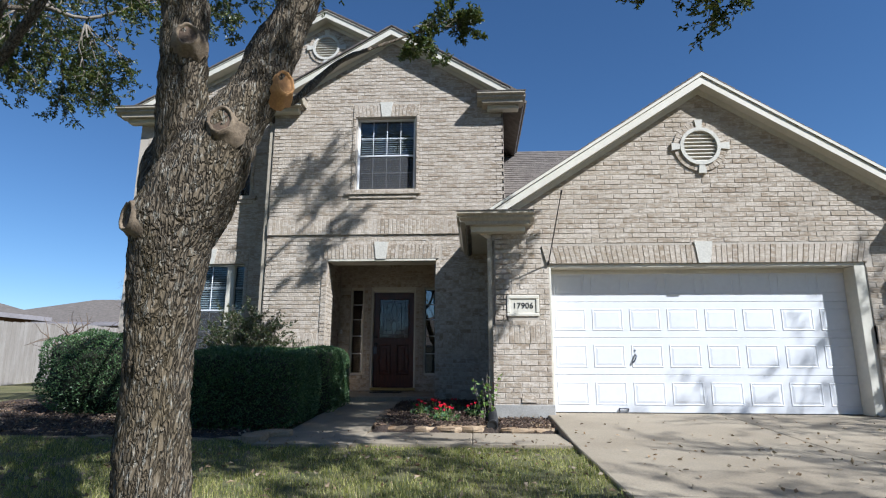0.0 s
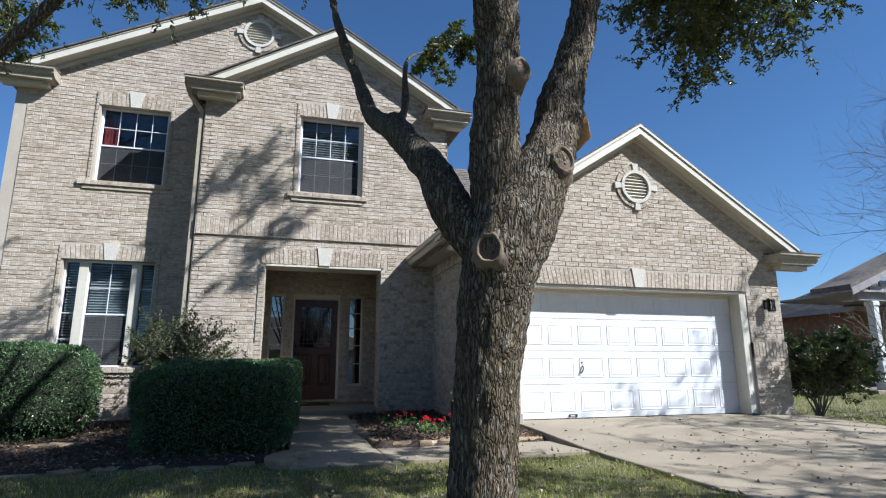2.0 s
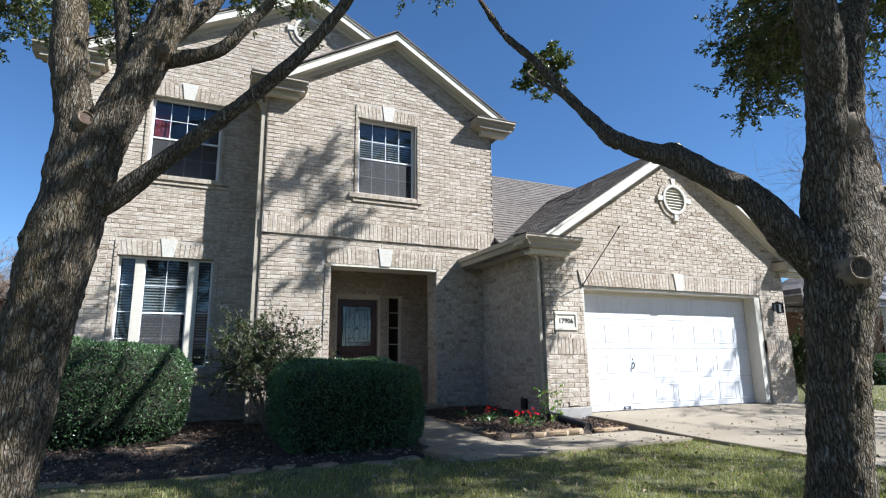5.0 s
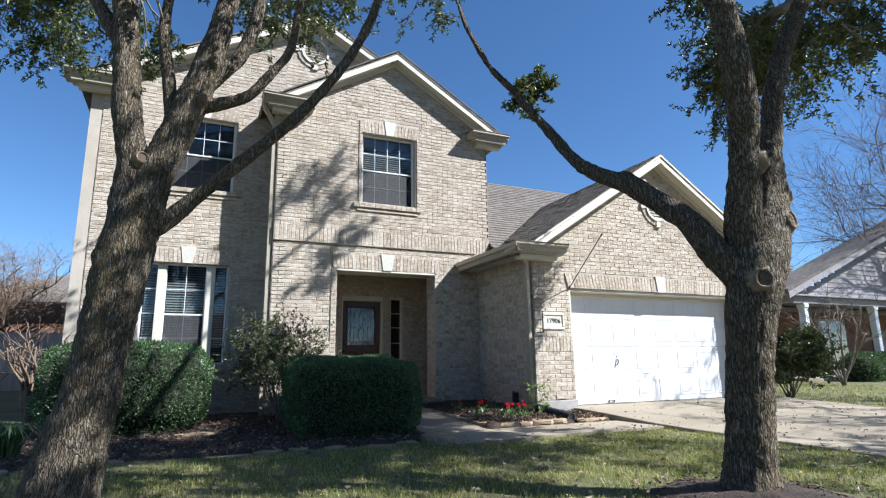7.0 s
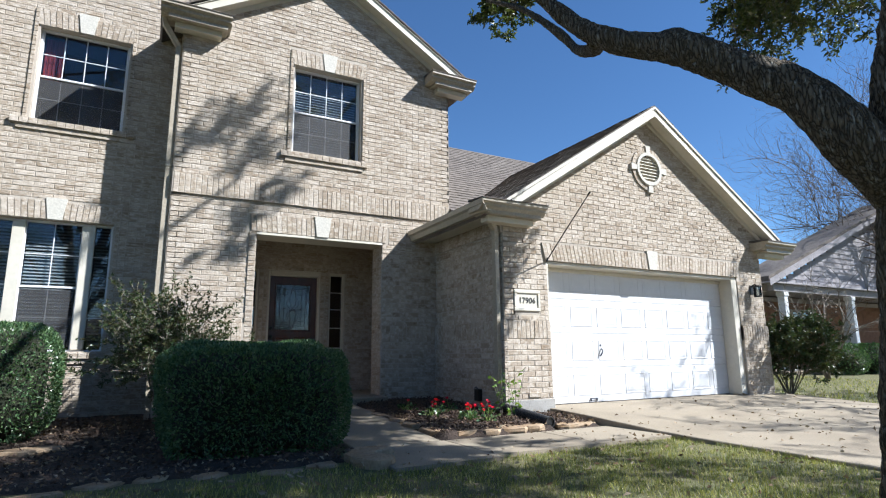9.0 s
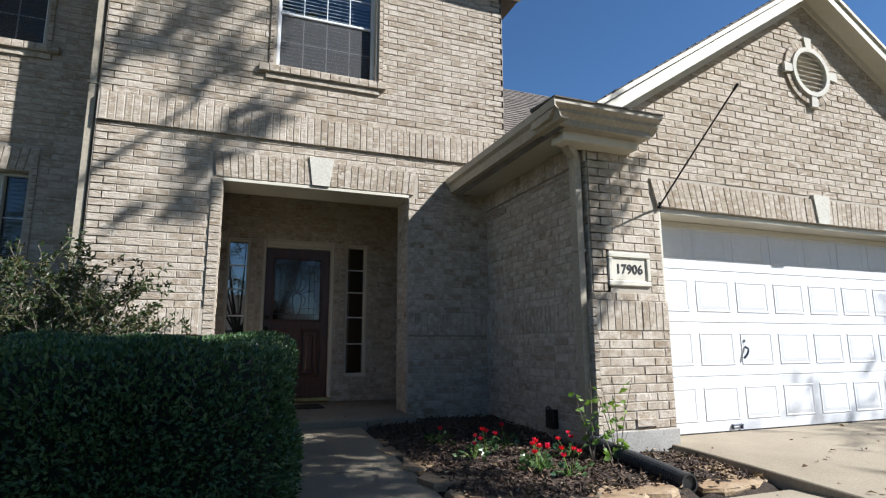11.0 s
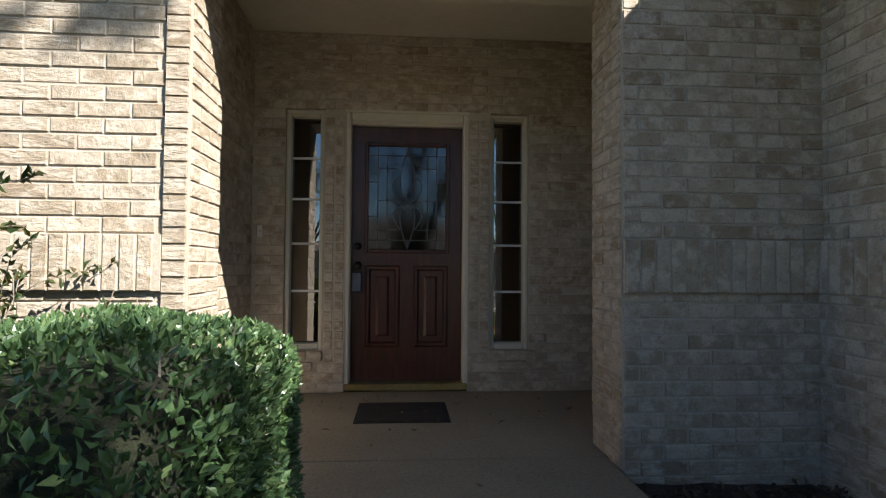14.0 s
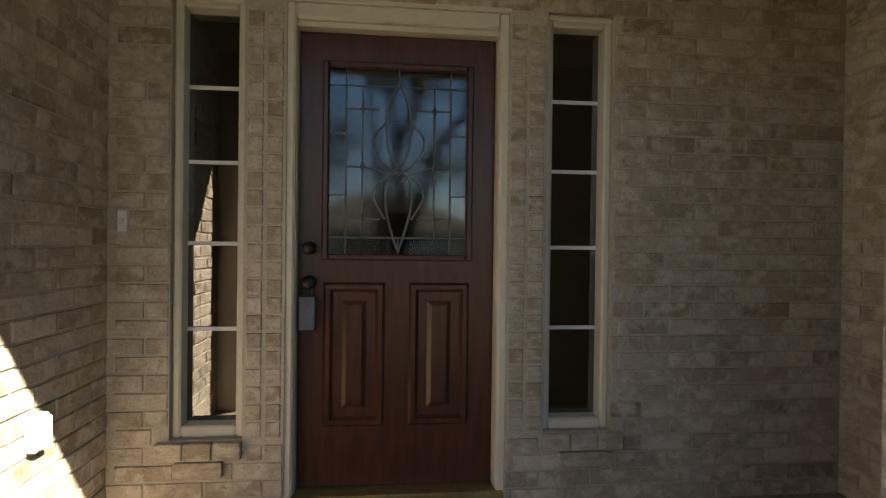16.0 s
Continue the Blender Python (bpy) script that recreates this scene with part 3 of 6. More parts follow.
brick_wall("wall_porch_back", "tan brick entrance wall around the front door", (0, DY, 0), X, N, -2.63, 0.725, 0.12, [(-2.63, 2.97), (0.725, 2.97)],
           holes=[(-1.90, -0.925, 0.10, 2.34), (-2.375, -2.075, 0.45, 2.36), (-0.745, -0.43, 0.45, 2.36)], skip=[(-2.44, -2.06, 0.36, 0.45), (-0.76, -0.37, 0.36, 0.45)],
           near=(-2.63, 0.725, 0.12, 2.6), phase=-0.40, thick=0.16,
           stacks=[(-2.07, -1.905, 0.45, 2.37, 2), (-0.92, -0.75, 0.45, 2.37, 2)])
# brick sleeves of the porch opening
brick_wall("wall_opening_west", "sunlit brick jamb of the porch opening", (-2.451, 0, 0), (0, 1, 0), (1, 0, 0), 9.725, 10.145, 0.12, [(9.725, 2.665), (10.145, 2.665)], phase=9.60, thick=0.17)
brick_wall("wall_opening_east", "brick jamb of the porch opening", (-0.364, 0, 0), (0, -1, 0), (-1, 0, 0), -10.145, -9.725, 0.12, [(-10.145, 2.665), (-9.725, 2.665)], phase=-9.85, thick=0.45)


def plain_wall(name, x0, x1, y0, y1, z0, z1, label):
    return tagged(part(name, Geo().box(x0, x1, y0, y1, z0, z1), MORTAR), label, "wall", kind="structure")


plain_wall("wall_west", -6.98, -6.78, 10.43, 20.0, -0.2, 6.1, "tan masonry side wall of the house")
plain_wall("wall_back", -6.98, 6.85, 20.0, 20.2, -0.2, 6.1, "tan masonry back wall of the house")
plain_wall("wall_east", 6.65, 6.845, 7.8, 20.0, -0.2, 2.9, "tan masonry side wall of the garage")
tagged(part("ceiling_porch", Geo().box(-2.64, 0.735, 9.93, 11.5, 2.97, 3.05), CREAM), "cream boarded porch ceiling", "ceiling", kind="structure")
tagged(part("trim_lintel", Geo().bev(-2.455, -0.36, 9.70, 10.15, 2.63, 2.668, 0.004), CREAM), "cream painted lintel soffit over the porch opening", "trim", kind="structure")
tagged(part("beam_porch", Geo().box(-2.63, 0.725, 10.147, 10.175, 2.63, 2.97), CREAM), "cream painted inner face of the porch header", "trim", kind="structure")
tagged(part("foundation", Geo().bev(GX - 0.035, 1.53, GY - 0.04, GY + 0.25, -0.25, 0.13, 0.01), CONCRETE_GREY), "rough grey concrete foundation at the garage corner", "foundation", kind="structure")

jack_arch(1.47, 6.11, 2.175, 2.45, GY, "flat soldier-brick arch over the garage door", key=0.2, slant=0.07)
jack_arch(-2.53, -0.30, 2.672, 2.955, BY, "flat soldier-brick arch over the porch opening", key=0.22, slant=0.03)
jack_arch(-2.0, -0.76, 5.605, 5.87, BY, "flat soldier-brick arch over an upper window", key=0.2, slant=0.05, surround=0.05, foot=4.05)
jack_arch(-5.63, -4.39, 5.685, 5.95, LY, "flat soldier-brick arch over an upper window", key=0.2, slant=0.05, surround=0.05, foot=4.2)
jack_arch(-5.90, -4.37, 2.725, 2.99, LY, "flat soldier-brick arch over the front-room window", key=0.2, slant=0.05, surround=0.05, foot=1.27)
g = Geo()
zz = 0.9
while zz < 2.66:
    g.box(-2.56, -2.46, BY - 0.022, BY + 0.02, zz + 0.005, zz + 0.072)
    zz += 0.077
surround_w = part("porch_surround", g, BRICK)
tagged(surround_w, "narrow raised brick edging beside the porch opening", "trim", kind="structure")


def brick_sill(x0, x1, z, y, label, h=0.085, out=0.06):
    s = thing("brick_sill", label, "sill", ((x0 + x1) / 2, y, z), "brick sills", "structure")
    n = round((x1 - x0) / 0.115)
    st = (x1 - x0) / n
    for i in range(n):
        a = -(x1 - x0) / 2 + i * st
        part("brick", Geo().bev(a + 0.004, a + st - 0.004, -out + random.uniform(-0.003, 0.003), 0.1, -h, 0, 0.004), BRICK_ONE, s)
    part("mortar_bed", Geo().box(-(x1 - x0) / 2 + 0.01, (x1 - x0) / 2 - 0.01, -out + 0.012, 0.1, -h - 0.004, -0.008), MORTAR, s)
    part("lower_course", Geo().bev(-(x1 - x0) / 2 + 0.08, (x1 - x0) / 2 - 0.08, -0.03, 0.02, -h - 0.075, -h - 0.008, 0.004), BRICK, s)


brick_sill(-2.16, -0.67, 4.05, BY, "brick rowlock sill under the bay window")
brick_sill(-5.82, -4.25, 4.19, LY, "brick rowlock sill under the wing window")
brick_sill(-6.05, -4.22, 0.84, LY, "brick rowlock sill under the front-room window")
brick_sill(-2.43, -2.07, 0.445, DY, "small brick sill under a sidelight", 0.075, 0.035)
brick_sill(-0.755, -0.375, 0.445, DY, "small brick sill under a sidelight", 0.075, 0.035)


# ---- roofs ----
def roof_plane(name, label, a, b, c, d, course=0.14, tab=0.32):
    """A shingled slope: a to b is the eave, d to c the ridge above it."""
    a, b, c, d = (Vector(p) for p in (a, b, c, d))
    nrm = (b - a).cross(d - a).normalized()
    nrm = nrm if nrm.z > 0 else -nrm
    deck = part(name, Geo().prism([a, b, c, d], -nrm * 0.05), SHINGLE)
    tagged(deck, label, "roof", kind="structure")
    q, rng = Geo(), random.Random(name)
    n = int(max((d - a).length, (c - b).length) / course)
    for i in range(n):
        t0, t1 = i / n, (i + 1.25) / n
        p0, p1 = a.lerp(d, t0), b.lerp(c, t0)
        q0, q1 = a.lerp(d, min(t1, 1)), b.lerp(c, min(t1, 1))
        m = max(1, int((p1 - p0).length / tab))
        off = rng.random()
        for k in range(-1, m + 1):
            s0, s1 = min(max((k + off) / m, 0), 1), min(max((k + off + 0.985) / m, 0), 1)
            if s1 - s0 < 0.01 / m:
                continue
            h = 0.012 + rng.uniform(0, 0.006)
            lo0, lo1, hi0, hi1 = p0.lerp(p1, s0), p0.lerp(p1, s1), q0.lerp(q1, s0), q0.lerp(q1, s1)
            q.add([lo0, lo1, lo0 + nrm * h, lo1 + nrm * h, hi0 + nrm * 0.002, hi1 + nrm * 0.002], [(0, 1, 3, 2), (2, 3, 5, 4), (0, 2, 4), (1, 5, 3)])
    tagged(part("shingles", q, SHINGLE, deck, raw=True), kind="stuff")
    return deck


def rake(name, label, x_end, x_pk, z_end, z_pk, y_face, depth, wide=0.17):
    """A sloping fascia board with its frieze and soffit along a gable edge."""
    t = thing(name, label, "trim", kind="structure")
    dz = wide
    s = 1 if x_pk > x_end else -1
    part("fascia", Geo().prism([(x_end, y_face, z_end - dz), (x_pk, y_face, z_pk - dz), (x_pk, y_face, z_pk), (x_end, y_face, z_end)], (0, 0.03, 0)), CREAM, t)
    part("shingle_mould", Geo().prism([(x_end, y_face - 0.02, z_end - 0.035), (x_pk, y_face - 0.02, z_pk - 0.035), (x_pk, y_face - 0.02, z_pk + 0.012), (x_end, y_face - 0.02, z_end + 0.012)], (0, 0.018, 0)), CREAM, t)
    part("soffit", Geo().prism([(x_end, y_face + 0.03, z_end - dz + 0.02), (x_pk, y_face + 0.03, z_pk - dz + 0.02), (x_pk, y_face + 0.03, z_pk - dz + 0.045), (x_end, y_face + 0.03, z_end - dz + 0.045)], (0, depth, 0)), CREAM, t)
    part("frieze", Geo().prism([(x_end, y_face + depth, z_end - dz - 0.07), (x_pk, y_face + depth, z_pk - dz - 0.07), (x_pk, y_face + depth, z_pk - dz + 0.03), (x_end, y_face + depth, z_end - dz + 0.03)], (0, 0.025, 0)), CREAM, t)
    return t


def cornice(label, x0, x1, y0, y1, z0, z1, gut_side=0):
    """A boxed eave return: a stepped block with a gutter-like crown along its front."""
    t = thing("cornice_return", label, "trim", ((x0 + x1) / 2, (y0 + y1) / 2, z0), "cornice returns", "structure")
    hx, hy, h = (x1 - x0) / 2, (y1 - y0) / 2, z1 - z0
    part("soffit_box", Geo().bev(-hx + 0.10, hx - 0.05, -hy + 0.10, hy, h * 0.10, h * 0.45, 0.006), TAN_METAL, t)
    part("bed_mould", Geo().bev(-hx + 0.20, hx - 0.12, -hy + 0.21, hy, -0.06, h * 0.12, 0.006), CREAM, t)
    prof = [(-hy, h), (-hy, h * 0.82), (-hy + 0.05, h * 0.70), (-hy + 0.05, h * 0.55), (-hy + 0.12, h * 0.30), (hy, h * 0.30), (hy, h)]
    part("crown", Geo().prism([(-hx, p[0], p[1]) for p in prof], (2 * hx, 0, 0)), TAN_METAL, t)
    part("cap", Geo().prism([(-hx - 0.01, -hy - 0.012, h), (-hx - 0.01, hy, h + 0.02), (-hx - 0.01, hy, h + 0.05), (-hx - 0.01, -hy - 0.012, h + 0.012)], (2 * hx + 0.02, 0, 0)), SHINGLE, t)
    return t


# garage roof
roof_plane("roof_garage_west", "brown-grey asphalt shingle slope of the garage", (0.25, 7.36, 2.745), (0.25, 9.72, 2.745), (3.92, 12.0, 5.15), (3.92, 7.36, 5.15))
roof_plane("roof_garage_east", "brown-grey asphalt shingle slope of the garage", (7.46, 14, 2.83), (7.46, 7.36, 2.83), (3.92, 7.36, 5.15), (3.92, 14, 5.15))
roof_plane("roof_rear", "brown-grey asphalt shingle slope behind the garage", (0.97, 9.4, 3.2), (7.3, 9.4, 3.2), (7.3, 13.0, 6.1), (0.97, 13.0, 6.1))
roof_plane("roof_rear_back", "brown-grey asphalt shingle slope", (7.3, 20.2, 3.0), (-7.0, 20.2, 3.0), (-7.0, 13.0, 6.1), (7.3, 13.0, 6.1), 0.5, 1.0)
roof_plane("roof_bay_west", "brown-grey asphalt shingle slope of the bay", (-4.02, 9.45, 5.88), (-4.02, 13.0, 5.88), (-1.28, 13.0, 7.52), (-1.28, 9.45, 7.52))
roof_plane("roof_bay_east", "brown-grey asphalt shingle slope of the bay", (1.42, 13.0, 5.90), (1.42, 9.45, 5.90), (-1.28, 9.45, 7.52), (-1.28, 13.0, 7.52))
roof_plane("roof_main_west", "brown-grey asphalt shingle slope of the main gable", (-7.25, 10.12, 6.08), (-7.25, 20, 6.08), (-2.87, 20, 8.42), (-2.87, 10.12, 8.42))
roof_plane("roof_main_east", "brown-grey asphalt shingle slope of the main gable", (1.5, 20, 6.08), (1.5, 10.12, 6.08), (-2.87, 10.12, 8.42), (-2.87, 20, 8.42))
rake("rake_garage_west", "cream painted gable fascia", 0.62, 3.92, 2.975, 5.115, 7.37, 0.2)
rake("rake_garage_east", "cream painted gable fascia", 7.22, 3.92, 2.975, 5.115, 7.37, 0.2)
rake("rake_bay_west", "cream painted gable fascia", -3.72, -1.28, 6.03, 7.49, 9.47, 0.22)
rake("rake_bay_east", "cream painted gable fascia", 1.12, -1.28, 6.05, 7.49, 9.47, 0.22)
rake("rake_main_west", "cream painted gable fascia", -6.98, -2.87, 6.195, 8.385, 10.14, 0.25)
rake("rake_main_east", "cream painted gable fascia", 1.3, -2.87, 6.16, 8.385, 10.14, 0.25)
cornice("tan boxed eave return with gutter crown on the garage", 0.135, 1.27, 7.22, 7.62, 2.71, 2.92)
cornice("tan boxed eave return with gutter crown on the garage", 6.60, 7.55, 7.22, 7.62, 2.66, 2.88)
cornice("tan boxed eave return with gutter crown on the bay", -4.03, -3.04, 9.35, 9.74, 5.76, 5.98)
cornice("tan boxed eave return with gutter crown on the bay", 0.46, 1.40, 9.35, 9.74, 5.72, 5.94)
cornice("tan boxed eave return with gutter crown on the main gable", -7.40, -6.32, 10.05, 10.44, 5.92, 6.16)


def gutter(label, p0, p1, w=0.11, k=1.0):
    """A gutter with an ogee front along an eave that runs in y; its front faces west."""
    t = thing("gutter", label, "gutter", p0, "gutters", "structure")
    L = p1[1] - p0[1]
    prof = [(x, z * k) for x, z in ((0, 0), (-w * 0.55, 0), (-w * 0.75, 0.05), (-w, 0.07), (-w, 0.12), (-w + 0.012, 0.12), (-w + 0.012, 0.075), (-w * 0.7, 0.055), (-w * 0.5, 0.012), (0, 0.012))]
    part("trough", Geo().prism([(x, 0, z) for x, z in prof], (0, L, p1[2] - p0[2])), TAN_METAL, t)
    part("end_cap", Geo().prism([(x, L - 0.004, z) for x, z in ((0, 0), (-w * 0.55, 0), (-w, 0.07 * k), (-w, 0.12 * k), (0, 0.12 * k))], (0, 0.004, 0)), TAN_METAL, t)
    return t


gutter("tan metal eave gutter along the garage roof", (0.26, 7.22, 2.745), (0.26, 9.70, 2.745), 0.135, 1.45)
tagged(part("soffit_garage", Geo().box(0.285, GX, 7.45, 9.71, 2.745, 2.77), CREAM), "cream soffit under the garage eave", "trim", kind="structure")
tagged(part("fascia_garage", Geo().box(0.262, 0.285, 7.45, 9.71, 2.735, 2.90), CREAM), "cream eave fascia board of the garage", "trim", kind="structure")
tagged(part("flashing", Geo().prism([(0.30, BY - 0.02, 2.93), (0.62, BY - 0.02, 3.16), (0.66, BY - 0.02, 3.02), (0.40, BY - 0.02, 2.85)], (0, -0.10, 0)), TAN_METAL), "tan metal kick-out flashing at the wall", "trim", kind="structure")


def downspout(label, rows):
    t = thing("downspout", label, "downspout", rows[-1][:3], "downspouts", "structure")
    o = Vector(rows[-1][:3])
    q = Geo()
    for a, b in zip(rows, rows[1:]):
        d = (Vector(b) - Vector(a)).normalized()
        s = d.cross(Vector((0, 1, 0)) if abs(d.y) < 0.9 else Vector((1, 0, 0))).normalized() * 0.034
        u = d.cross(s).normalized() * 0.045
        c = [Vector(a) - o - d * 0.02, Vector(b) - o + d * 0.02]
        q.add([p + i * s + j * u for p in c for i, j in ((-1, -1), (1, -1), (1, 1), (-1, 1))], [(0, 1, 2, 3), (4, 5, 6, 7)] + [(i, (i + 1) % 4, (i + 1) % 4 + 4, i + 4) for i in range(4)])
    part("pipe", q, TAN_METAL, t)
    for k in (0.35, 0.75):
        z = rows[-2][2] + (rows[-1][2] - rows[-2][2]) * k
        part("strap", Geo().bev(-0.05, 0.05, -0.052, 0.052, z - o.z - 0.012, z - o.z + 0.012, 0.003), TAN_METAL, t)
    return t


downspout("tan metal downspout on the garage corner", [(0.33, 7.52, 2.82), (0.35, 7.52, 2.74), (0.62, 7.68, 2.60), (0.62, 7.68, 0.05)])
downspout("tan metal downspout on the bay corner", [(-3.98, 9.62, 5.82), (-3.95, 9.64, 5.72), (-3.755, 9.80, 5.5), (-3.755, 9.80, -0.05)])


# ---- vents, plaque, lamps ----
def round_vent(label, x, z, y, r):
    """A round louvre with a cast ring and four keys."""
    t = thing("gable_vent", label, "vent", (x, y, z), "gable vents")
    def ring(r0, r1, y0, y1, n=40):
        q = Geo()
        for k in range(n):
            w = 2 * math.pi * k / n
            c, s = math.cos(w), math.sin(w)
            q.v += [(r0 * c, y0, r0 * s), (r1 * c, y0, r1 * s), (r1 * c, y1, r1 * s), (r0 * c, y1, r0 * s)]
        for k in range(n):
            a, b = 4 * k, 4 * ((k + 1) % n)
            q.f += [(a + i, a + (i + 1) % 4, b + (i + 1) % 4, b + i) for i in range(4)]
        return q
    n = 30
    for k in range(n):
        w0, w1 = 2 * math.pi * (k + 0.05) / n, 2 * math.pi * (k + 0.95) / n
        pts = [(rr * math.cos(w), 0.02, rr * math.sin(w)) for rr, w in ((r * 1.03, w0), (r * 1.03, w1), (r * 1.33, w1), (r * 1.33, w0))]
        part("brick", Geo().prism(pts, (0, -0.05, 0)), BRICK_ONE, t)
    part("mortar_bed", ring(r, r * 1.30, -0.02, 0.03), MORTAR, t)
    part("frame", ring(r * 0.84, r * 1.02, -0.055, 0.05), STONE_CAST, t, "cream louvre frame")
    for k in range(4):
        m = Matrix.Rotation(k * math.pi / 2, 4, "Y")
        part("key_block", Geo().prism([m @ Vector(p) for p in ((-r * 0.14, 0.0, r * 1.02), (r * 0.14, 0.0, r * 1.02), (r * 0.2, 0.0, r * 1.45), (-r * 0.2, 0.0, r * 1.45))], (0, -0.05, 0)), STONE_CAST, t)
    for k in range(8):
        zc = -r * 0.8 + (k + 0.5) * r * 1.6 / 8
        h = math.sqrt(max((r * 0.9) ** 2 - zc * zc, 0.001))
        part("slat", Geo().prism([(-h, -0.03, zc - 0.025), (-h, 0.03, zc + 0.025), (-h, 0.036, zc + 0.018), (-h, -0.024, zc - 0.034)], (2 * h, 0, 0)), CREAM, t)
    part("backing", Geo().prism([(r * 0.9 * math.cos(i * math.pi / 16), 0.06, r * 0.9 * math.sin(i * math.pi / 16)) for i in range(32)], (0, 0.02, 0)), PLASTIC, t)


round_vent("round cream louvred gable vent in a brick ring", 3.88, 4.00, GY, 0.30)
round_vent("round cream louvred gable vent in a brick ring", -2.89, 7.63, LY, 0.30)


def lettering(text, size, parent, at, material, spacing=1.0):
    cu = bpy.data.curves.new("numerals", "FONT")
    cu.body, cu.size, cu.extrude, cu.align_x, cu.align_y, cu.offset, cu.space_character = text, size, 0.002, "CENTER", "CENTER", size * 0.02, spacing
    tmp = bpy.data.objects.new("numerals", cu)
    scene.collection.objects.link(tmp)
    me = bpy.data.meshes.new_from_object(tmp.evaluated_get(bpy.context.evaluated_depsgraph_get()))
    bpy.data.objects.remove(tmp)
    me.materials.clear()
    me.materials.append(material)
    ob = new("house_number", me)
    ob.parent = parent
    ob.matrix_basis = pose(*at, 90, 0, 0)
    return ob


plaque = thing("address_plaque", "cream framed house-number plaque reading 17906 set in brick", "address plaque", (1.103, GY, 1.545))
part("panel", Geo().box(-0.19, 0.19, -0.005, 0.05, -0.115, 0.115), CREAM, plaque)
for a in ((-0.24, 0.24, -0.022, 0.05, 0.105, 0.155), (-0.24, 0.24, -0.022, 0.05, -0.155, -0.105), (-0.24, -0.19, -0.022, 0.05, -0.105, 0.105), (0.19, 0.24, -0.022, 0.05, -0.105, 0.105)):
    part("frame", Geo().bev(*a, 0.008), CREAM, plaque)
lettering("17906", 0.118, plaque, (0, -0.008, 0.0), INK, 1.05)

lantern = thing("wall_lantern", "small black wall lantern beside the garage door", "lamp", (6.50, GY, 1.95))
part("back_plate", Geo().bev(-0.05, 0.05, -0.02, 0.0, -0.09, 0.09, 0.006), BLACK_METAL, lantern)
part("arm", tube(Geo(), [(0, -0.01, 0.05, 0.012), (0, -0.08, 0.10, 0.012), (0, -0.13, 0.06, 0.012)], 8, 0.02), BLACK_METAL, lantern)
part("cap", Geo().prism([(0.075 * math.cos(i * math.pi / 3), -0.13 + 0.075 * math.sin(i * math.pi / 3), 0.05) for i in range(6)], (0, 0, 0.025)), BLACK_METAL, lantern)
for i in range(6):
    cx, cy = 0.06 * math.cos(i * math.pi / 3), -0.13 + 0.06 * math.sin(i * math.pi / 3)
    part("bar", Geo().box(cx - 0.006, cx + 0.006, cy - 0.006, cy + 0.006, -0.13, 0.05), BLACK_METAL, lantern)
part("glass", Geo().prism([(0.055 * math.cos(i * math.pi / 3), -0.13 + 0.055 * math.sin(i * math.pi / 3), -0.12) for i in range(6)], (0, 0, 0.165)), GLASS, lantern)
part("base", Geo().prism([(0.065 * math.cos(i * math.pi / 3), -0.13 + 0.065 * math.sin(i * math.pi / 3), -0.145) for i in range(6)], (0, 0, 0.02)), BLACK_METAL, lantern)

rod = thing("flag_rod", "thin bare metal flag rod in a wall bracket", "rod", (1.50, GY, 2.19))
part("bracket", Geo().bev(-0.014, 0.014, -0.04, 0.0, -0.03, 0.03, 0.004), BLACK_METAL, rod)
part("pole", tube(Geo(), [(0, -0.03, 0.0, 0.009), (0.045, -0.46, 0.41, 0.008), (0.09, -0.90, 0.82, 0.007)], 8, 0.2), BLACK_METAL, rod)
part("tip", tube(Geo(), [(0.088, -0.885, 0.806, 0.013), (0.094, -0.93, 0.85, 0.012)], 8, 0.02), BLACK_METAL, rod)


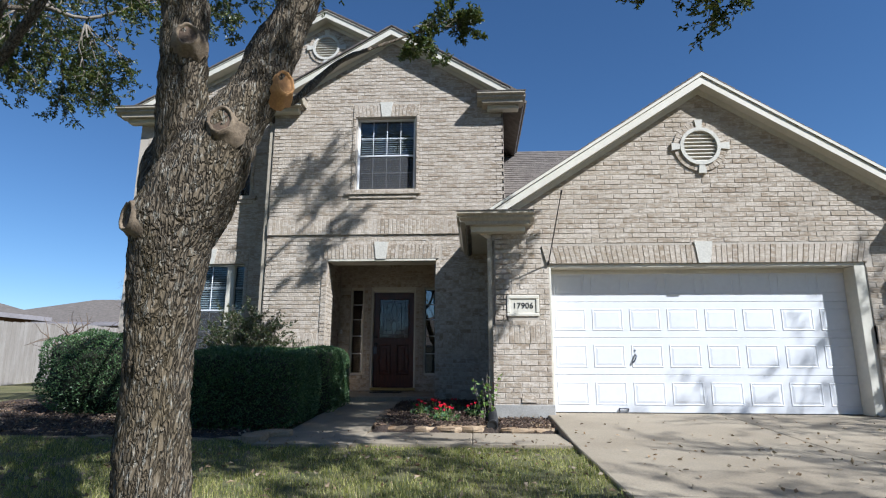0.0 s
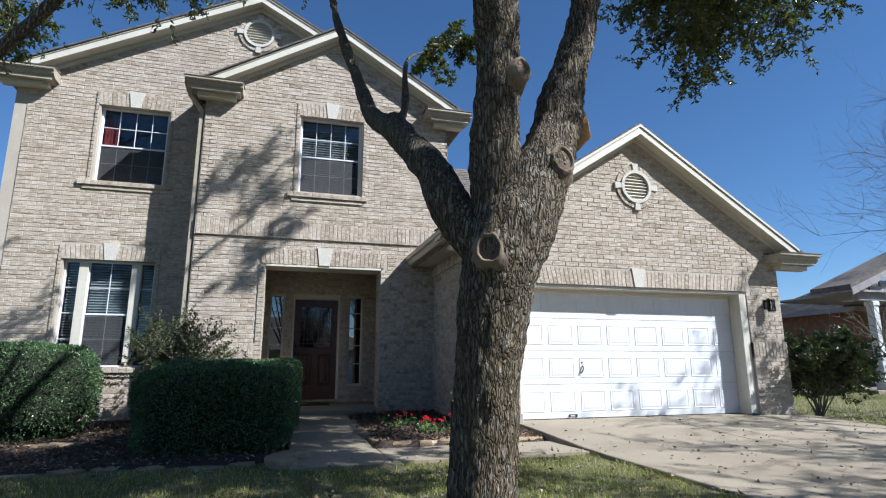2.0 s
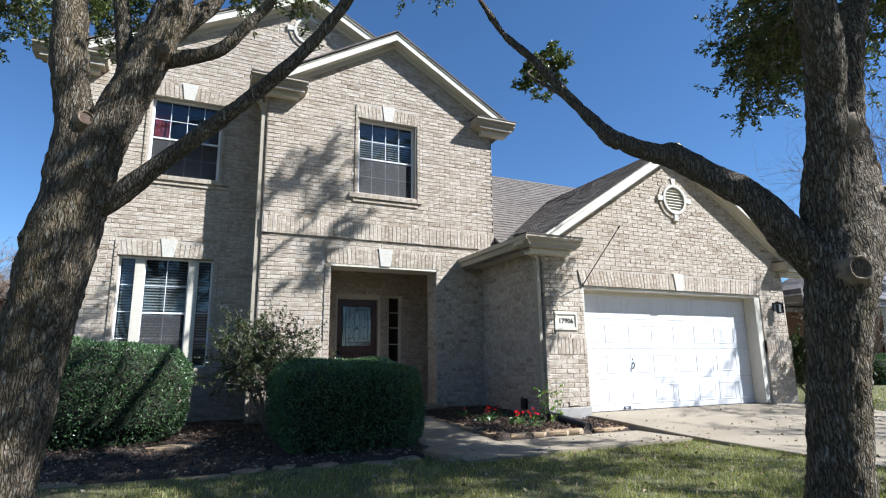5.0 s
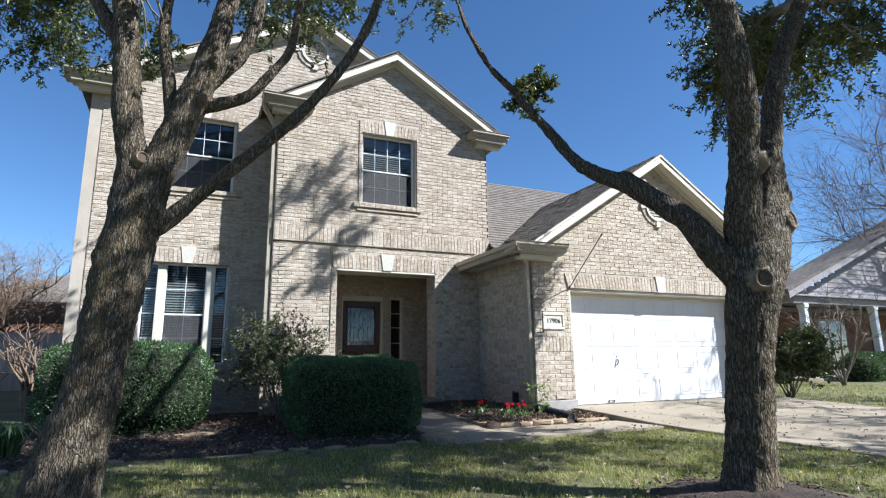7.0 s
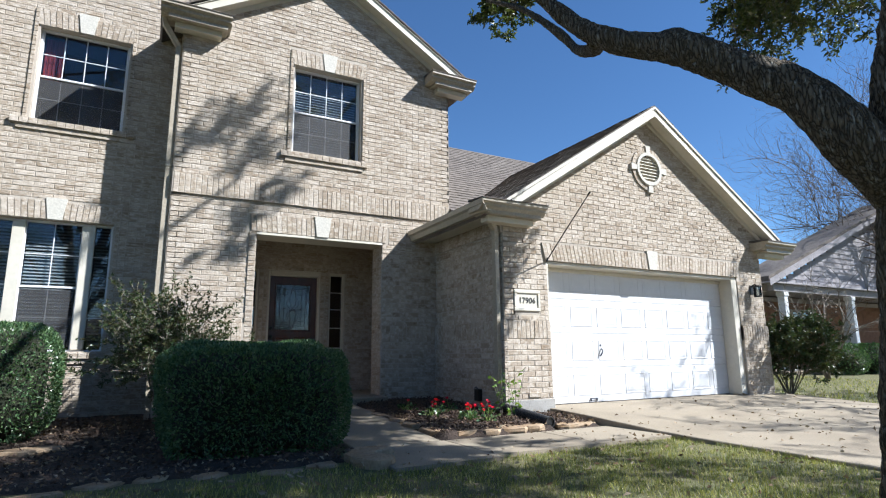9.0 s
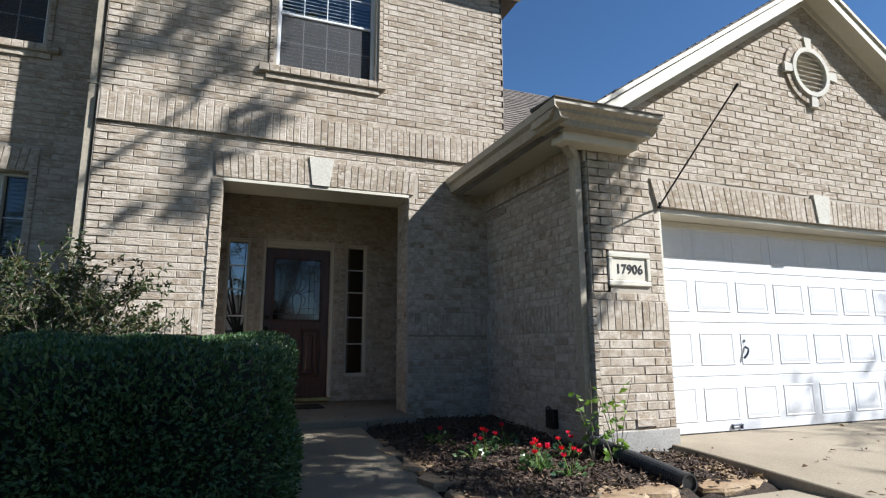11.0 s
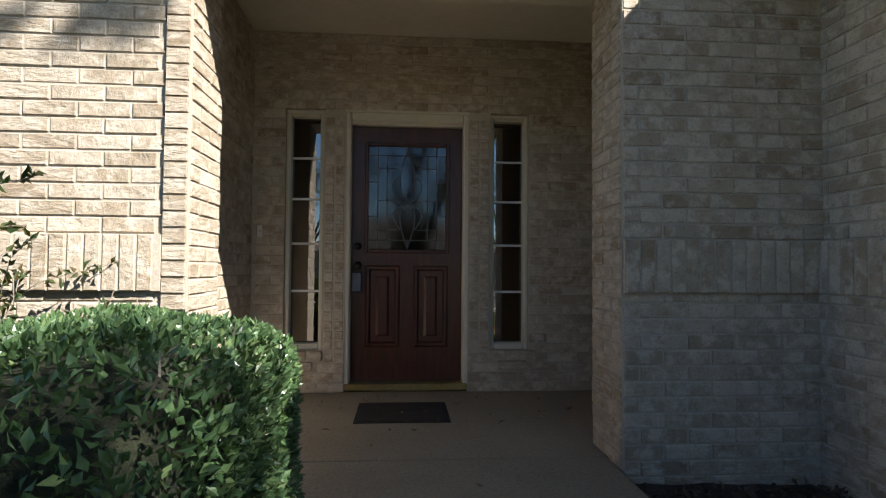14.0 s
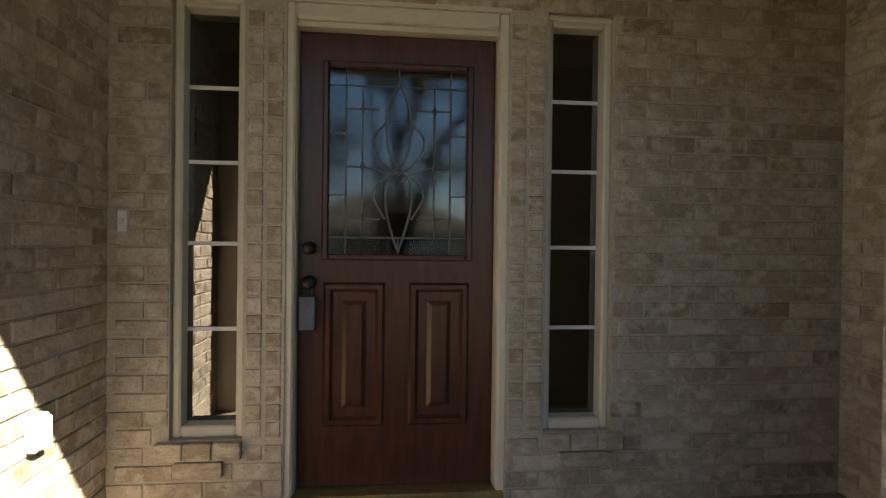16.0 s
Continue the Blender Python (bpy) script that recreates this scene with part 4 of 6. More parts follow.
# ---- windows ----
def window(name, label, x0, x1, z0, z1, y, lights, split=True, curtain=False):
    """A white framed window; lights: (x from, x to, columns) of each glazed bay, cream mullions between."""
    t = thing(name, label, "window", ((x0 + x1) / 2, y, z0), "house windows", "structure")
    o = Vector(t.location)
    def bx(nm, m, a, b, c, d, e, f, lab="", par=None, bev=0.005):
        return part(nm, Geo().bev(a - o.x, b - o.x, c - o.y, d - o.y, e - o.z, f - o.z, bev), m, par or t, lab)
    yf = y + 0.10
    for a, b, e, f in ((x0, x0 + 0.03, z0, z1), (x1 - 0.03, x1, z0, z1), (x0 + 0.03, x1 - 0.03, z1 - 0.03, z1), (x0 + 0.03, x1 - 0.03, z0, z0 + 0.03)):
        bx("window_frame", WHITE, a, b, yf, yf + 0.07, e, f)
    for (a0, a1, _), (b0, b1, _) in zip(lights, lights[1:]):
        bx("mullion", CREAM, a1, b0, yf - 0.035, yf + 0.06, z0 + 0.03, z1 - 0.03, "wide cream mullion")
    zm = z0 + (z1 - z0) * 0.49
    for a, b, cols in lights:
        lo, hi = z0 + 0.03, z1 - 0.03
        p = Geo().box(a + 0.005 - o.x, b - 0.005 - o.x, yf + 0.045 - o.y, yf + 0.049 - o.y, lo - o.z, hi - o.z)
        pane = part("pane", p, GLASS, t)
        pane.visible_shadow = False
        rows = 4
        if split and b - a > 0.5:
            part("insect_screen", Geo().box(a + 0.016 - o.x, b - 0.016 - o.x, yf + 0.026 - o.y, yf + 0.028 - o.y, lo - o.z, zm - 0.02 - o.z), SCREEN, t, "fine grey insect screen")
            bx("meeting_rail", WHITE, a, b, yf + 0.01, yf + 0.06, zm - 0.016, zm + 0.016)
            for k in (0, 1):
                bx("sash_stile", WHITE, (a, b - 0.014)[k], (a + 0.014, b)[k], yf + 0.015, yf + 0.055, lo, hi)
        for k in range(1, cols):
            xx = a + (b - a) * k / cols
            bx("glazing_bar", WHITE, xx - 0.006, xx + 0.006, yf + 0.04, yf + 0.056, lo, hi, bev=0.002)
        for k in range(1, rows):
            if split and b - a > 0.5 and k == 2:
                continue
            zz = lo + (hi - lo) * k / rows
            bx("glazing_bar", WHITE, a, b, yf + 0.04, yf + 0.056, zz - 0.006, zz + 0.006, bev=0.002)
        q, zz = Geo(), lo + 0.03
        while zz < hi - 0.03:
            q.prism([(a + 0.02 - o.x, yf + 0.10 - o.y, zz - o.z), (a + 0.02 - o.x, yf + 0.128 - o.y, zz + 0.026 - o.z), (a + 0.02 - o.x, yf + 0.128 - o.y, zz + 0.029 - o.z), (a + 0.02 - o.x, yf + 0.10 - o.y, zz + 0.003 - o.z)], (b - a - 0.04, 0, 0))
            zz += 0.048
        if curtain:
            q2 = Geo()
            for k in range(9):
                xx = a + 0.03 + k * 0.028
                q2.box(xx - o.x, xx + 0.022 - o.x, yf + 0.11 + 0.012 * (k % 2) - o.y, yf + 0.13 + 0.012 * (k % 2) - o.y, zm - o.z, hi - 0.05 - o.z)
            part("curtain", q2, CURTAIN, t, "dark red curtain edge")
        else:
            part("blind", q, BLIND, t, "partly closed white slatted blind")
    # open-fronted box in the dark room colour, stands for the unlit inside
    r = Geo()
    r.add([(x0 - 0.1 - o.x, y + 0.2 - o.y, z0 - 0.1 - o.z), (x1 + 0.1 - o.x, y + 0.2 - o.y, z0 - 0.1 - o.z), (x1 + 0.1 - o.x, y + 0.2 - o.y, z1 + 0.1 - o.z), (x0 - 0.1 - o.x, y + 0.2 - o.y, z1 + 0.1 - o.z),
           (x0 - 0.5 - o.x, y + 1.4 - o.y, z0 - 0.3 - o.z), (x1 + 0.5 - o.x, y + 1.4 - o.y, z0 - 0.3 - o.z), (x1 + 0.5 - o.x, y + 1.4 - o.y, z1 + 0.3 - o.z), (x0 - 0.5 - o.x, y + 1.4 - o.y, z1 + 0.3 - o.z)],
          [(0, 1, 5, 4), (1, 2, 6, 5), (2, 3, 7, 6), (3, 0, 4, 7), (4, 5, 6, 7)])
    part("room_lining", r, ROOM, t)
    return t


window("window_1", "white double-hung window with blinds above the porch", -1.97, -0.79, 4.07, 5.60, BY, [(-1.94, -0.82, 4)])
window("window_2", "white double-hung window with a dark red curtain", -5.60, -4.42, 4.20, 5.68, LY, [(-5.57, -4.45, 4)], curtain=True)
window("window_3", "tall triple window with cream mullions and white blinds", -5.87, -4.40, 0.85, 2.72, LY, [(-5.84, -5.63, 1), (-5.48, -4.79, 2), (-4.63, -4.43, 1)])


def sidelight(name, x0, x1):
    t = thing(name, "narrow white-framed sidelight with four glazing bars", "window", ((x0 + x1) / 2, DY + 0.06, 0.45), "sidelights", "structure")
    w, h = (x1 - x0) / 2, 2.36 - 0.45
    for a in ((-w, -w + 0.035, 0, h), (w - 0.035, w, 0, h), (-w + 0.035, w - 0.035, h - 0.055, h), (-w + 0.035, w - 0.035, 0, 0.05)):
        part("window_frame", Geo().bev(a[0], a[1], -0.03, 0.1, a[2], a[3], 0.008), CREAM, t)
    part("head_mould", Geo().bev(-w + 0.002, w - 0.002, -0.045, 0.0, h - 0.03, h - 0.003, 0.008), CREAM, t)
    pane = part("pane", Geo().box(-w + 0.036, w - 0.036, 0.052, 0.056, 0.05, h - 0.055), GLASS_SIDE, t)
    pane.visible_shadow = False
    for z in (1.98, 1.65, 1.29, 0.91):
        part("glazing_bar", Geo().bev(-w + 0.036, w - 0.036, 0.042, 0.05, z - 0.45 - 0.009, z - 0.45 + 0.009, 0.002), WHITE, t)
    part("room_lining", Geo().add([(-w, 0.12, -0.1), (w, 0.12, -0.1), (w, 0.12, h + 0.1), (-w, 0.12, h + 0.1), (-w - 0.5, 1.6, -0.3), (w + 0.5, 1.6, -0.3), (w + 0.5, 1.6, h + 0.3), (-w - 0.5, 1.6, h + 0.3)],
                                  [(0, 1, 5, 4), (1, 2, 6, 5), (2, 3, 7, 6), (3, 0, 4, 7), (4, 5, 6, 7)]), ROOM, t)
    return t


sidelight("window_4", -2.375, -2.075)
sidelight("window_5", -0.745, -0.43)

# ---- front door ----
door = thing("door_1", "closed dark mahogany front door with leaded glass", "door", (-1.413, DY + 0.045, 0.19), kind="structure")
W, H, DZ = 0.447, 2.06, 0.05
yl = 0.06


def raised(parent, name, x0, x1, z0, z1, y, material, steps=((0.0, 0.0), (0.012, -0.012), (0.03, -0.012), (0.045, 0.008), (0.085, 0.008), (0.105, -0.004))):
    """A moulded panel: rings that step inward from its edge, each at its own depth."""
    q, rings = Geo(), []
    for inset, dy in steps:
        rings.append(len(q.v))
        q.v += [(x0 + inset, y + dy, z0 + inset), (x1 - inset, y + dy, z0 + inset), (x1 - inset, y + dy, z1 - inset), (x0 + inset, y + dy, z1 - inset)]
    for a, b in zip(rings, rings[1:]):
        q.f += [(a + i, a + (i + 1) % 4, b + (i + 1) % 4, b + i) for i in range(4)]
    q.f.append(tuple(rings[-1] + i for i in range(4)))
    return part(name, q, material, parent, raw=True)


leaf_door = Geo()
zt = H
for a in ((-W, -0.335, 0, zt), (0.335, W, 0, zt), (-0.335, 0.335, zt - 0.135, zt), (-0.335, 0.335, 0, 0.27), (-0.335, 0.335, 0.93, 1.04), (-0.055, 0.055, 0.27, 0.93)):
    leaf_door.box(a[0], a[1], yl, yl + 0.045, a[2], a[3])
part("leaf", leaf_door, DOOR_WOOD, door)
raised(door, "panel", -0.335, -0.055, 0.27, 0.93, yl, DOOR_WOOD)
raised(door, "panel", 0.055, 0.335, 0.27, 0.93, yl, DOOR_WOOD)
for a in ((-0.345, -0.315, 1.03, 1.935), (0.315, 0.345, 1.03, 1.935), (-0.315, 0.315, 1.03, 1.06), (-0.315, 0.315, 1.905, 1.935)):
    part("glass_mould", Geo().bev(a[0], a[1], yl - 0.014, yl + 0.02, a[2], a[3], 0.007), DOOR_WOOD, door)
gz0, gz1 = 1.06, 1.905
lite = part("leaded_pane", Geo().box(-0.315, 0.315, yl + 0.012, yl + 0.018, gz0, gz1), GLASS_DOOR, door)
lite.visible_shadow = False


def came(rows, r=0.0045):
    part("came", tube(Geo(), [(x, yl + 0.010, z, r) for x, z in rows], 6, 0.03), LEAD, door)


for xx in (-0.24, 0.24):
    came([(xx, gz0), (xx, gz1)])
for zz in (gz0 + 0.075, gz1 - 0.075):
    came([(-0.315, zz), (0.315, zz)])
for zz in (1.33, 1.61):
    came([(-0.315, zz), (-0.24, zz)])
    came([(0.24, zz), (0.315, zz)])
for sx in (-1, 1):
    came([(sx * 0.165, 1.83), (sx * 0.165, 1.135)])
    for zz in (1.725, 1.46, 1.22):
        came([(sx * 0.24, zz), (sx * 0.18, zz)])
        part("bevel_gem", Geo().prism([(sx * 0.165 - 0.014, yl + 0.008, zz), (sx * 0.165, yl + 0.002, zz - 0.026), (sx * 0.165 + 0.014, yl + 0.008, zz), (sx * 0.165, yl + 0.002, zz + 0.026)], (0, 0.006, 0)), LEAD, door)
    came([(sx * 0.15, 1.725), (sx * 0.09, 1.725)])
    came([(sx * 0.15, 1.22), (sx * 0.085, 1.22)])
    came([(0, 1.86), (sx * 0.045, 1.74), (sx * 0.058, 1.62), (sx * 0.03, 1.5), (sx * -0.05, 1.40), (sx * -0.058, 1.28), (sx * -0.03, 1.16), (0, 1.07)], 0.006)
    came([(sx * 0.05, 1.67), (sx * 0.115, 1.60), (sx * 0.105, 1.52), (sx * 0.04, 1.45), (0, 1.425)], 0.0055)
    came([(sx * 0.15, 1.46), (sx * 0.06, 1.43), (sx * 0.02, 1.39)], 0.005)
    came([(0.0, 1.44), (sx * 0.09, 1.39), (sx * 0.115, 1.32), (sx * 0.06, 1.22)], 0.0055)
came([(0, gz1), (0, 1.86)])
came([(0, 1.135), (0, gz0)])
reed = Geo()
for k in range(52):
    xx = -0.235 + k * 0.47 / 51
    reed.box(xx - 0.0025, xx + 0.0025, yl + 0.007, yl + 0.012, gz0 + 0.004, gz0 + 0.07)
part("reeded_strip", reed, glass_mat("reeded_glass", (0.75, 0.78, 0.8)), door)
reed = Geo()
for sx in (-1, 1):
    for k in range(70):
        zz = 1.145 + k * 0.0098
        reed.box(min(sx * 0.245, sx * 0.31), max(sx * 0.245, sx * 0.31), yl + 0.008, yl + 0.012, zz, zz + 0.0045)
part("reeded_strip", reed, bpy.data.materials["reeded_glass"], door)
part("jamb", Geo().box(-0.487, -W - 0.002, 0.0, 0.14, -0.05, H + 0.04).box(W + 0.002, 0.487, 0.0, 0.14, -0.05, H + 0.04).box(-W - 0.002, W + 0.002, 0.0, 0.14, H + 0.003, H + 0.04), CREAM, door)
for a in ((-0.50, -0.452, -0.04, H + 0.105), (0.452, 0.50, -0.04, H + 0.105)):
    part("brickmould", Geo().bev(a[0], a[1], -0.035, 0.01, a[2], a[3], 0.01), CREAM, door)
part("head_casing", Geo().bev(-0.452, 0.452, -0.035, 0.01, H + 0.025, H + 0.105, 0.01), CREAM, door)
part("head_bead", Geo().bev(-0.505, 0.505, -0.05, 0.0, H + 0.09, H + 0.12, 0.008), CREAM, door)
BRASS = noisy("brass", (0.35, 0.26, 0.10), (0.42, 0.33, 0.14), 8, 60, 0.4, 0.1, 0.001, metal=0.8)
part("threshold", Geo().bev(-0.487, 0.487, -0.05, 0.14, -0.06, -0.004, 0.008), BRASS, door, "worn brass threshold")
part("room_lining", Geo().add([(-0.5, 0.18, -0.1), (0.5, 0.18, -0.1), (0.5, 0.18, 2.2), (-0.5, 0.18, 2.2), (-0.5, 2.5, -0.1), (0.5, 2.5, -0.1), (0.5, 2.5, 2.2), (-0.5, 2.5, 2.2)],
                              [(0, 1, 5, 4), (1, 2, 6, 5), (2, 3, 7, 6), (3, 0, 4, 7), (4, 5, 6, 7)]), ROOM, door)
def knob(z, r):
    q = Geo()
    prof = [(0.0, r), (0.012, r), (0.014, r * 0.5), (0.035, r * 0.5), (0.04, r * 0.85), (0.055, r * 0.95), (0.068, r * 0.7), (0.072, 0.002)]
    for dy, rr in prof:
        q.v += [(-0.395 + rr * math.cos(k * math.pi / 8), yl - dy, z + rr * math.sin(k * math.pi / 8)) for k in range(16)]
    for i in range(len(prof) - 1):
        q.f += [(i * 16 + k, i * 16 + (k + 1) % 16, (i + 1) * 16 + (k + 1) % 16, (i + 1) * 16 + k) for k in range(16)]
    return q
part("deadbolt", knob(1.085, 0.03), BLACK_METAL, door, "dark bronze deadbolt", True)
part("door_knob", knob(0.93, 0.032), BLACK_METAL, door, "dark bronze door knob", True)
lockbox = thing("lockbox", "grey-blue metal key lockbox hung on the door knob", "lockbox", (-1.413 - 0.40, DY + yl, 0.19 + 0.80))
part("body", Geo().bev(-0.04, 0.04, -0.02, 0.02, -0.085, 0.075, 0.008), GREY_BOX, lockbox)
part("shackle", tube(Geo(), [(-0.022, 0, 0.06, 0.006), (-0.024, 0, 0.12, 0.006), (0, 0, 0.155, 0.006), (0.024, 0, 0.12, 0.006), (0.022, 0, 0.06, 0.006)], 8, 0.02), BLACK_METAL, lockbox)
bell = thing("doorbell", "small white doorbell button on the brick", "doorbell", (-2.56, DY - 0.012, 1.38))
part("plate", Geo().bev(-0.02, 0.02, -0.012, 0.012, -0.045, 0.045, 0.004), WHITE, bell)
part("button", Geo().bev(-0.009, 0.009, -0.018, 0.0, -0.012, 0.012, 0.003), CREAM, bell)
outlet = thing("outlet_cover", "white weatherproof outlet cover on the porch wall", "outlet", (-2.61, 10.98, 0.66))
part("plate", Geo().bev(-0.02, 0.02, -0.04, 0.04, -0.06, 0.06, 0.006), WHITE, outlet)
part("lid", Geo().bev(0.018, 0.032, -0.033, 0.033, -0.05, 0.05, 0.004), WHITE, outlet)
mat_ob = thing("doormat", "flat dark fibre doormat before the door", "doormat", (-1.44, 10.86, 0.12))
part("mat_surface", Geo().bev(-0.29, 0.29, -0.24, 0.24, 0.0, 0.012, 0.004), RUBBER, mat_ob)
part("border", Geo().bev(-0.31, 0.31, -0.26, 0.26, 0.0, 0.006, 0.002), RUBBER, mat_ob)

# ---- garage door ----
gd = thing("garage_door", "white sectional garage door with raised panels", "garage door", (3.79, 7.88, 0.0))
gw = 2.29
for row in range(4):
    z0 = 0.006 + row * 0.5425
    sec = part("section", Geo().bev(-gw, gw, 0.0, 0.04, z0, z0 + 0.538, 0.004), WHITE, gd)
    for k in range(8):
        x0 = -gw + 0.06 + k * (2 * gw - 0.12) / 8 + 0.05
        x1 = x0 + (2 * gw - 0.12) / 8 - 0.10
        raised(sec, "panel", x0, x1, z0 + 0.105, z0 + 0.435, -0.0005, WHITE, ((0.0, -0.0005), (0.006, -0.006), (0.014, -0.006), (0.025, -0.001), (0.06, -0.006)))
part("bottom_seal", Geo().bev(-gw, gw, 0.003, 0.035, -0.004, 0.006, 0.002), PLASTIC, gd, "black rubber bottom seal")
part("handle", tube(Geo(), [(-1.06, -0.02, 0.72, 0.011), (-1.03, -0.045, 0.77, 0.011), (-1.01, -0.04, 0.82, 0.011), (-1.02, -0.01, 0.84, 0.014)], 8, 0.02), GREY_BOX, gd, "grey metal twist handle")
part("lock", tube(Geo(), [(-1.02, -0.012, 0.90, 0.014), (-1.02, 0.0, 0.90, 0.014)], 10, 0.02), GREY_BOX, gd)
part("lift_handle", Geo().bev(-1.30, -1.16, -0.03, -0.02, 0.055, 0.07, 0.003).bev(-1.30, -1.285, -0.025, 0.0, 0.02, 0.07, 0.003).bev(-1.175, -1.16, -0.025, 0.0, 0.02, 0.07, 0.003), GREY_BOX, gd)
gf = thing("garage_frame", "cream painted garage door jambs and head", "trim", (3.79, 7.6, 0), kind="structure")
part("jamb", Geo().bev(-2.29, -2.255, 0.01, 0.275, 0.0, 2.17, 0.006), CREAM, gf)
part("jamb", Geo().bev(2.13, 2.29, 0.01, 0.275, 0.0, 2.17, 0.006), CREAM, gf)
part("head", Geo().bev(-2.255, 2.13, 0.01, 0.275, 2.12, 2.17, 0.006), CREAM, gf)
part("stop", Geo().bev(-2.255, 2.13, 0.24, 0.275, 2.06, 2.12, 0.006), CREAM, gf)
# unseen dark sheet added behind the closed door
part("dark_backing", Geo().box(-2.4, 2.4, 0.35, 0.4, -0.1, 2.5), ROOM, gf)


# ---- trees ----
def spray(bark, leaves, p, d, length, r, rng, depth=2, dens=1.0, size=0.07, kids=4, droop=0.15):
    """A branch that divides into twigs with leaves along them."""
    pts, q, v = [], Vector(p), Vector(d).normalized()
    n = 4
    for i in range(n + 1):
        pts.append((*q, r * (1 - 0.7 * i / n)))
        v = (v + Vector((rng.gauss(0, 0.22), rng.gauss(0, 0.22), rng.gauss(0, 0.18) - droop * 0.3))).normalized()
        q = q + v * length / n
    tube(bark, pts, 5 if depth else 3, length / 3)
    for k in range(kids + 1):
        i = min(n, 1 + int(rng.random() * n)) if k < kids else n
        b = Vector(pts[i][:3])
        nd = (v + Vector((rng.gauss(0, 0.7), rng.gauss(0, 0.7), rng.gauss(0, 0.55) - droop))).normalized()
        if depth > 0:
            spray(bark, leaves, b, nd, length * rng.uniform(0.45, 0.7), r * 0.45, rng, depth - 1, dens, size, kids, droop)
    if depth == 0 or (depth == 1 and dens > 0):
        m = int(dens * (9 if depth == 0 else 4))
        for _ in range(m):
            t = rng.uniform(0.25, 1.0) * n
            i = min(int(t), n - 1)
            b = Vector(pts[i][:3]).lerp(Vector(pts[i + 1][:3]), t - i)
            leaf(leaves, b, v * 0.5 + Vector((rng.gauss(0, 0.7), rng.gauss(0, 0.7), rng.gauss(0, 0.5))), size * rng.uniform(0.7, 1.3), size * 0.2, rng)


def pruned(parent, at, facing, r, fresh=False, rim=0.02):
    """A sawn limb stub: a callus ring round a flat or dished cut face."""
    c, f = Vector(at) - Vector(facing).normalized() * 0.028, Vector(facing).normalized()
    s = f.cross(Vector((0, 0, 1))).normalized()
    u = s.cross(f)
    q, n = Geo(), 20
    rng = random.Random(round(at[2] * 1000))
    wob = [1 + rng.uniform(-0.08, 0.08) for _ in range(n)]
    prof = [(-0.07, 2.0), (-0.03, 1.55), (-0.004, 1.22), (0.008, 1.05), (0.004, 0.92), (-0.012, 0.78)]
    for dn, k in prof:
        q.v += [tuple(c + f * (dn + (rim if k < 1.2 else 0)) + (s * math.cos(2 * math.pi * i / n) + u * math.sin(2 * math.pi * i / n) * 1.15) * r * k * wob[i]) for i in range(n)]
    for j in range(len(prof) - 1):
        q.f += [(j * n + i, j * n + (i + 1) % n, (j + 1) * n + (i + 1) % n, (j + 1) * n + i) for i in range(n)]
    part("callus", q, FRESH_CUT if fresh else CALLUS, parent, "healed bark collar", True)
    disc = Geo()
    disc.v = [tuple(c + f * (rim - 0.004)) ] + [tuple(c + f * (rim - 0.006) + (s * math.cos(2 * math.pi * i / n) + u * math.sin(2 * math.pi * i / n) * 1.15) * r * 0.82 * wob[i]) for i in range(n)]
    disc.f = [(0, 1 + i, 1 + (i + 1) % n) for i in range(n)]
    part("cut_face", disc, FRESH_CUT if fresh else CUT, parent, "sawn limb face")


oak = thing("oak_tree", "pruned live oak with rough bark and sawn limb scars", "tree", (0, 0, 0), "front yard oaks")
rg = random.Random(11)
trunk = Geo()
tube(trunk, [(-1.19, 2.07, -0.34, 0.31), (-1.18, 2.05, -0.17, 0.235), (-1.17, 2.035, 0.02, 0.185), (-1.17, 2.004, 0.30, 0.165), (-1.168, 1.981, 0.50, 0.161), (-1.16, 1.96, 0.70, 0.160), (-1.151, 1.939, 0.90, 0.163), (-1.134, 1.913, 1.10, 0.175),
             (-1.105, 1.886, 1.30, 0.192), (-1.04, 1.875, 1.50, 0.212), (-0.945, 1.865, 1.70, 0.190), (-0.84, 1.865, 1.90, 0.150), (-0.748, 1.90, 2.10, 0.131), (-0.684, 1.935, 2.30, 0.122), (-0.618, 1.95, 2.50, 0.103), (-0.546, 1.96, 2.70, 0.093),
             (-0.50, 1.945, 2.90, 0.086), (-0.44, 1.93, 3.15, 0.083), (-0.25, 1.95, 3.50, 0.08), (0.10, 2.02, 3.95, 0.075), (0.4, 2.1, 4.3, 0.075)],
     64, 0.025, 0.010, 0.020, [(-1.20, 1.72, 1.38, 0.16, 0.045), (-0.575, 1.86, 2.13, 0.13, 0.035), (-0.82, 1.71, 1.85, 0.13, 0.02)])
tube(trunk, [(-1.06, 1.90, 1.35, 0.16), (-1.09, 1.90, 1.70, 0.150), (-1.111, 1.887, 1.90, 0.137), (-1.117, 1.849, 2.10, 0.121), (-1.113, 1.817, 2.30, 0.116), (-1.114, 1.80, 2.50, 0.113), (-1.145, 1.755, 2.70, 0.113), (-1.18, 1.73, 3.0, 0.11),
             (-1.20, 1.76, 3.5, 0.10), (-1.25, 1.85, 4.0, 0.095)], 52, 0.025, 0.010, 0.018, [(-1.04, 1.71, 2.31, 0.13, 0.025)])
part("trunk", trunk, BARK, oak, "deeply ridged grey-brown trunk", True, True)
limb = Geo()
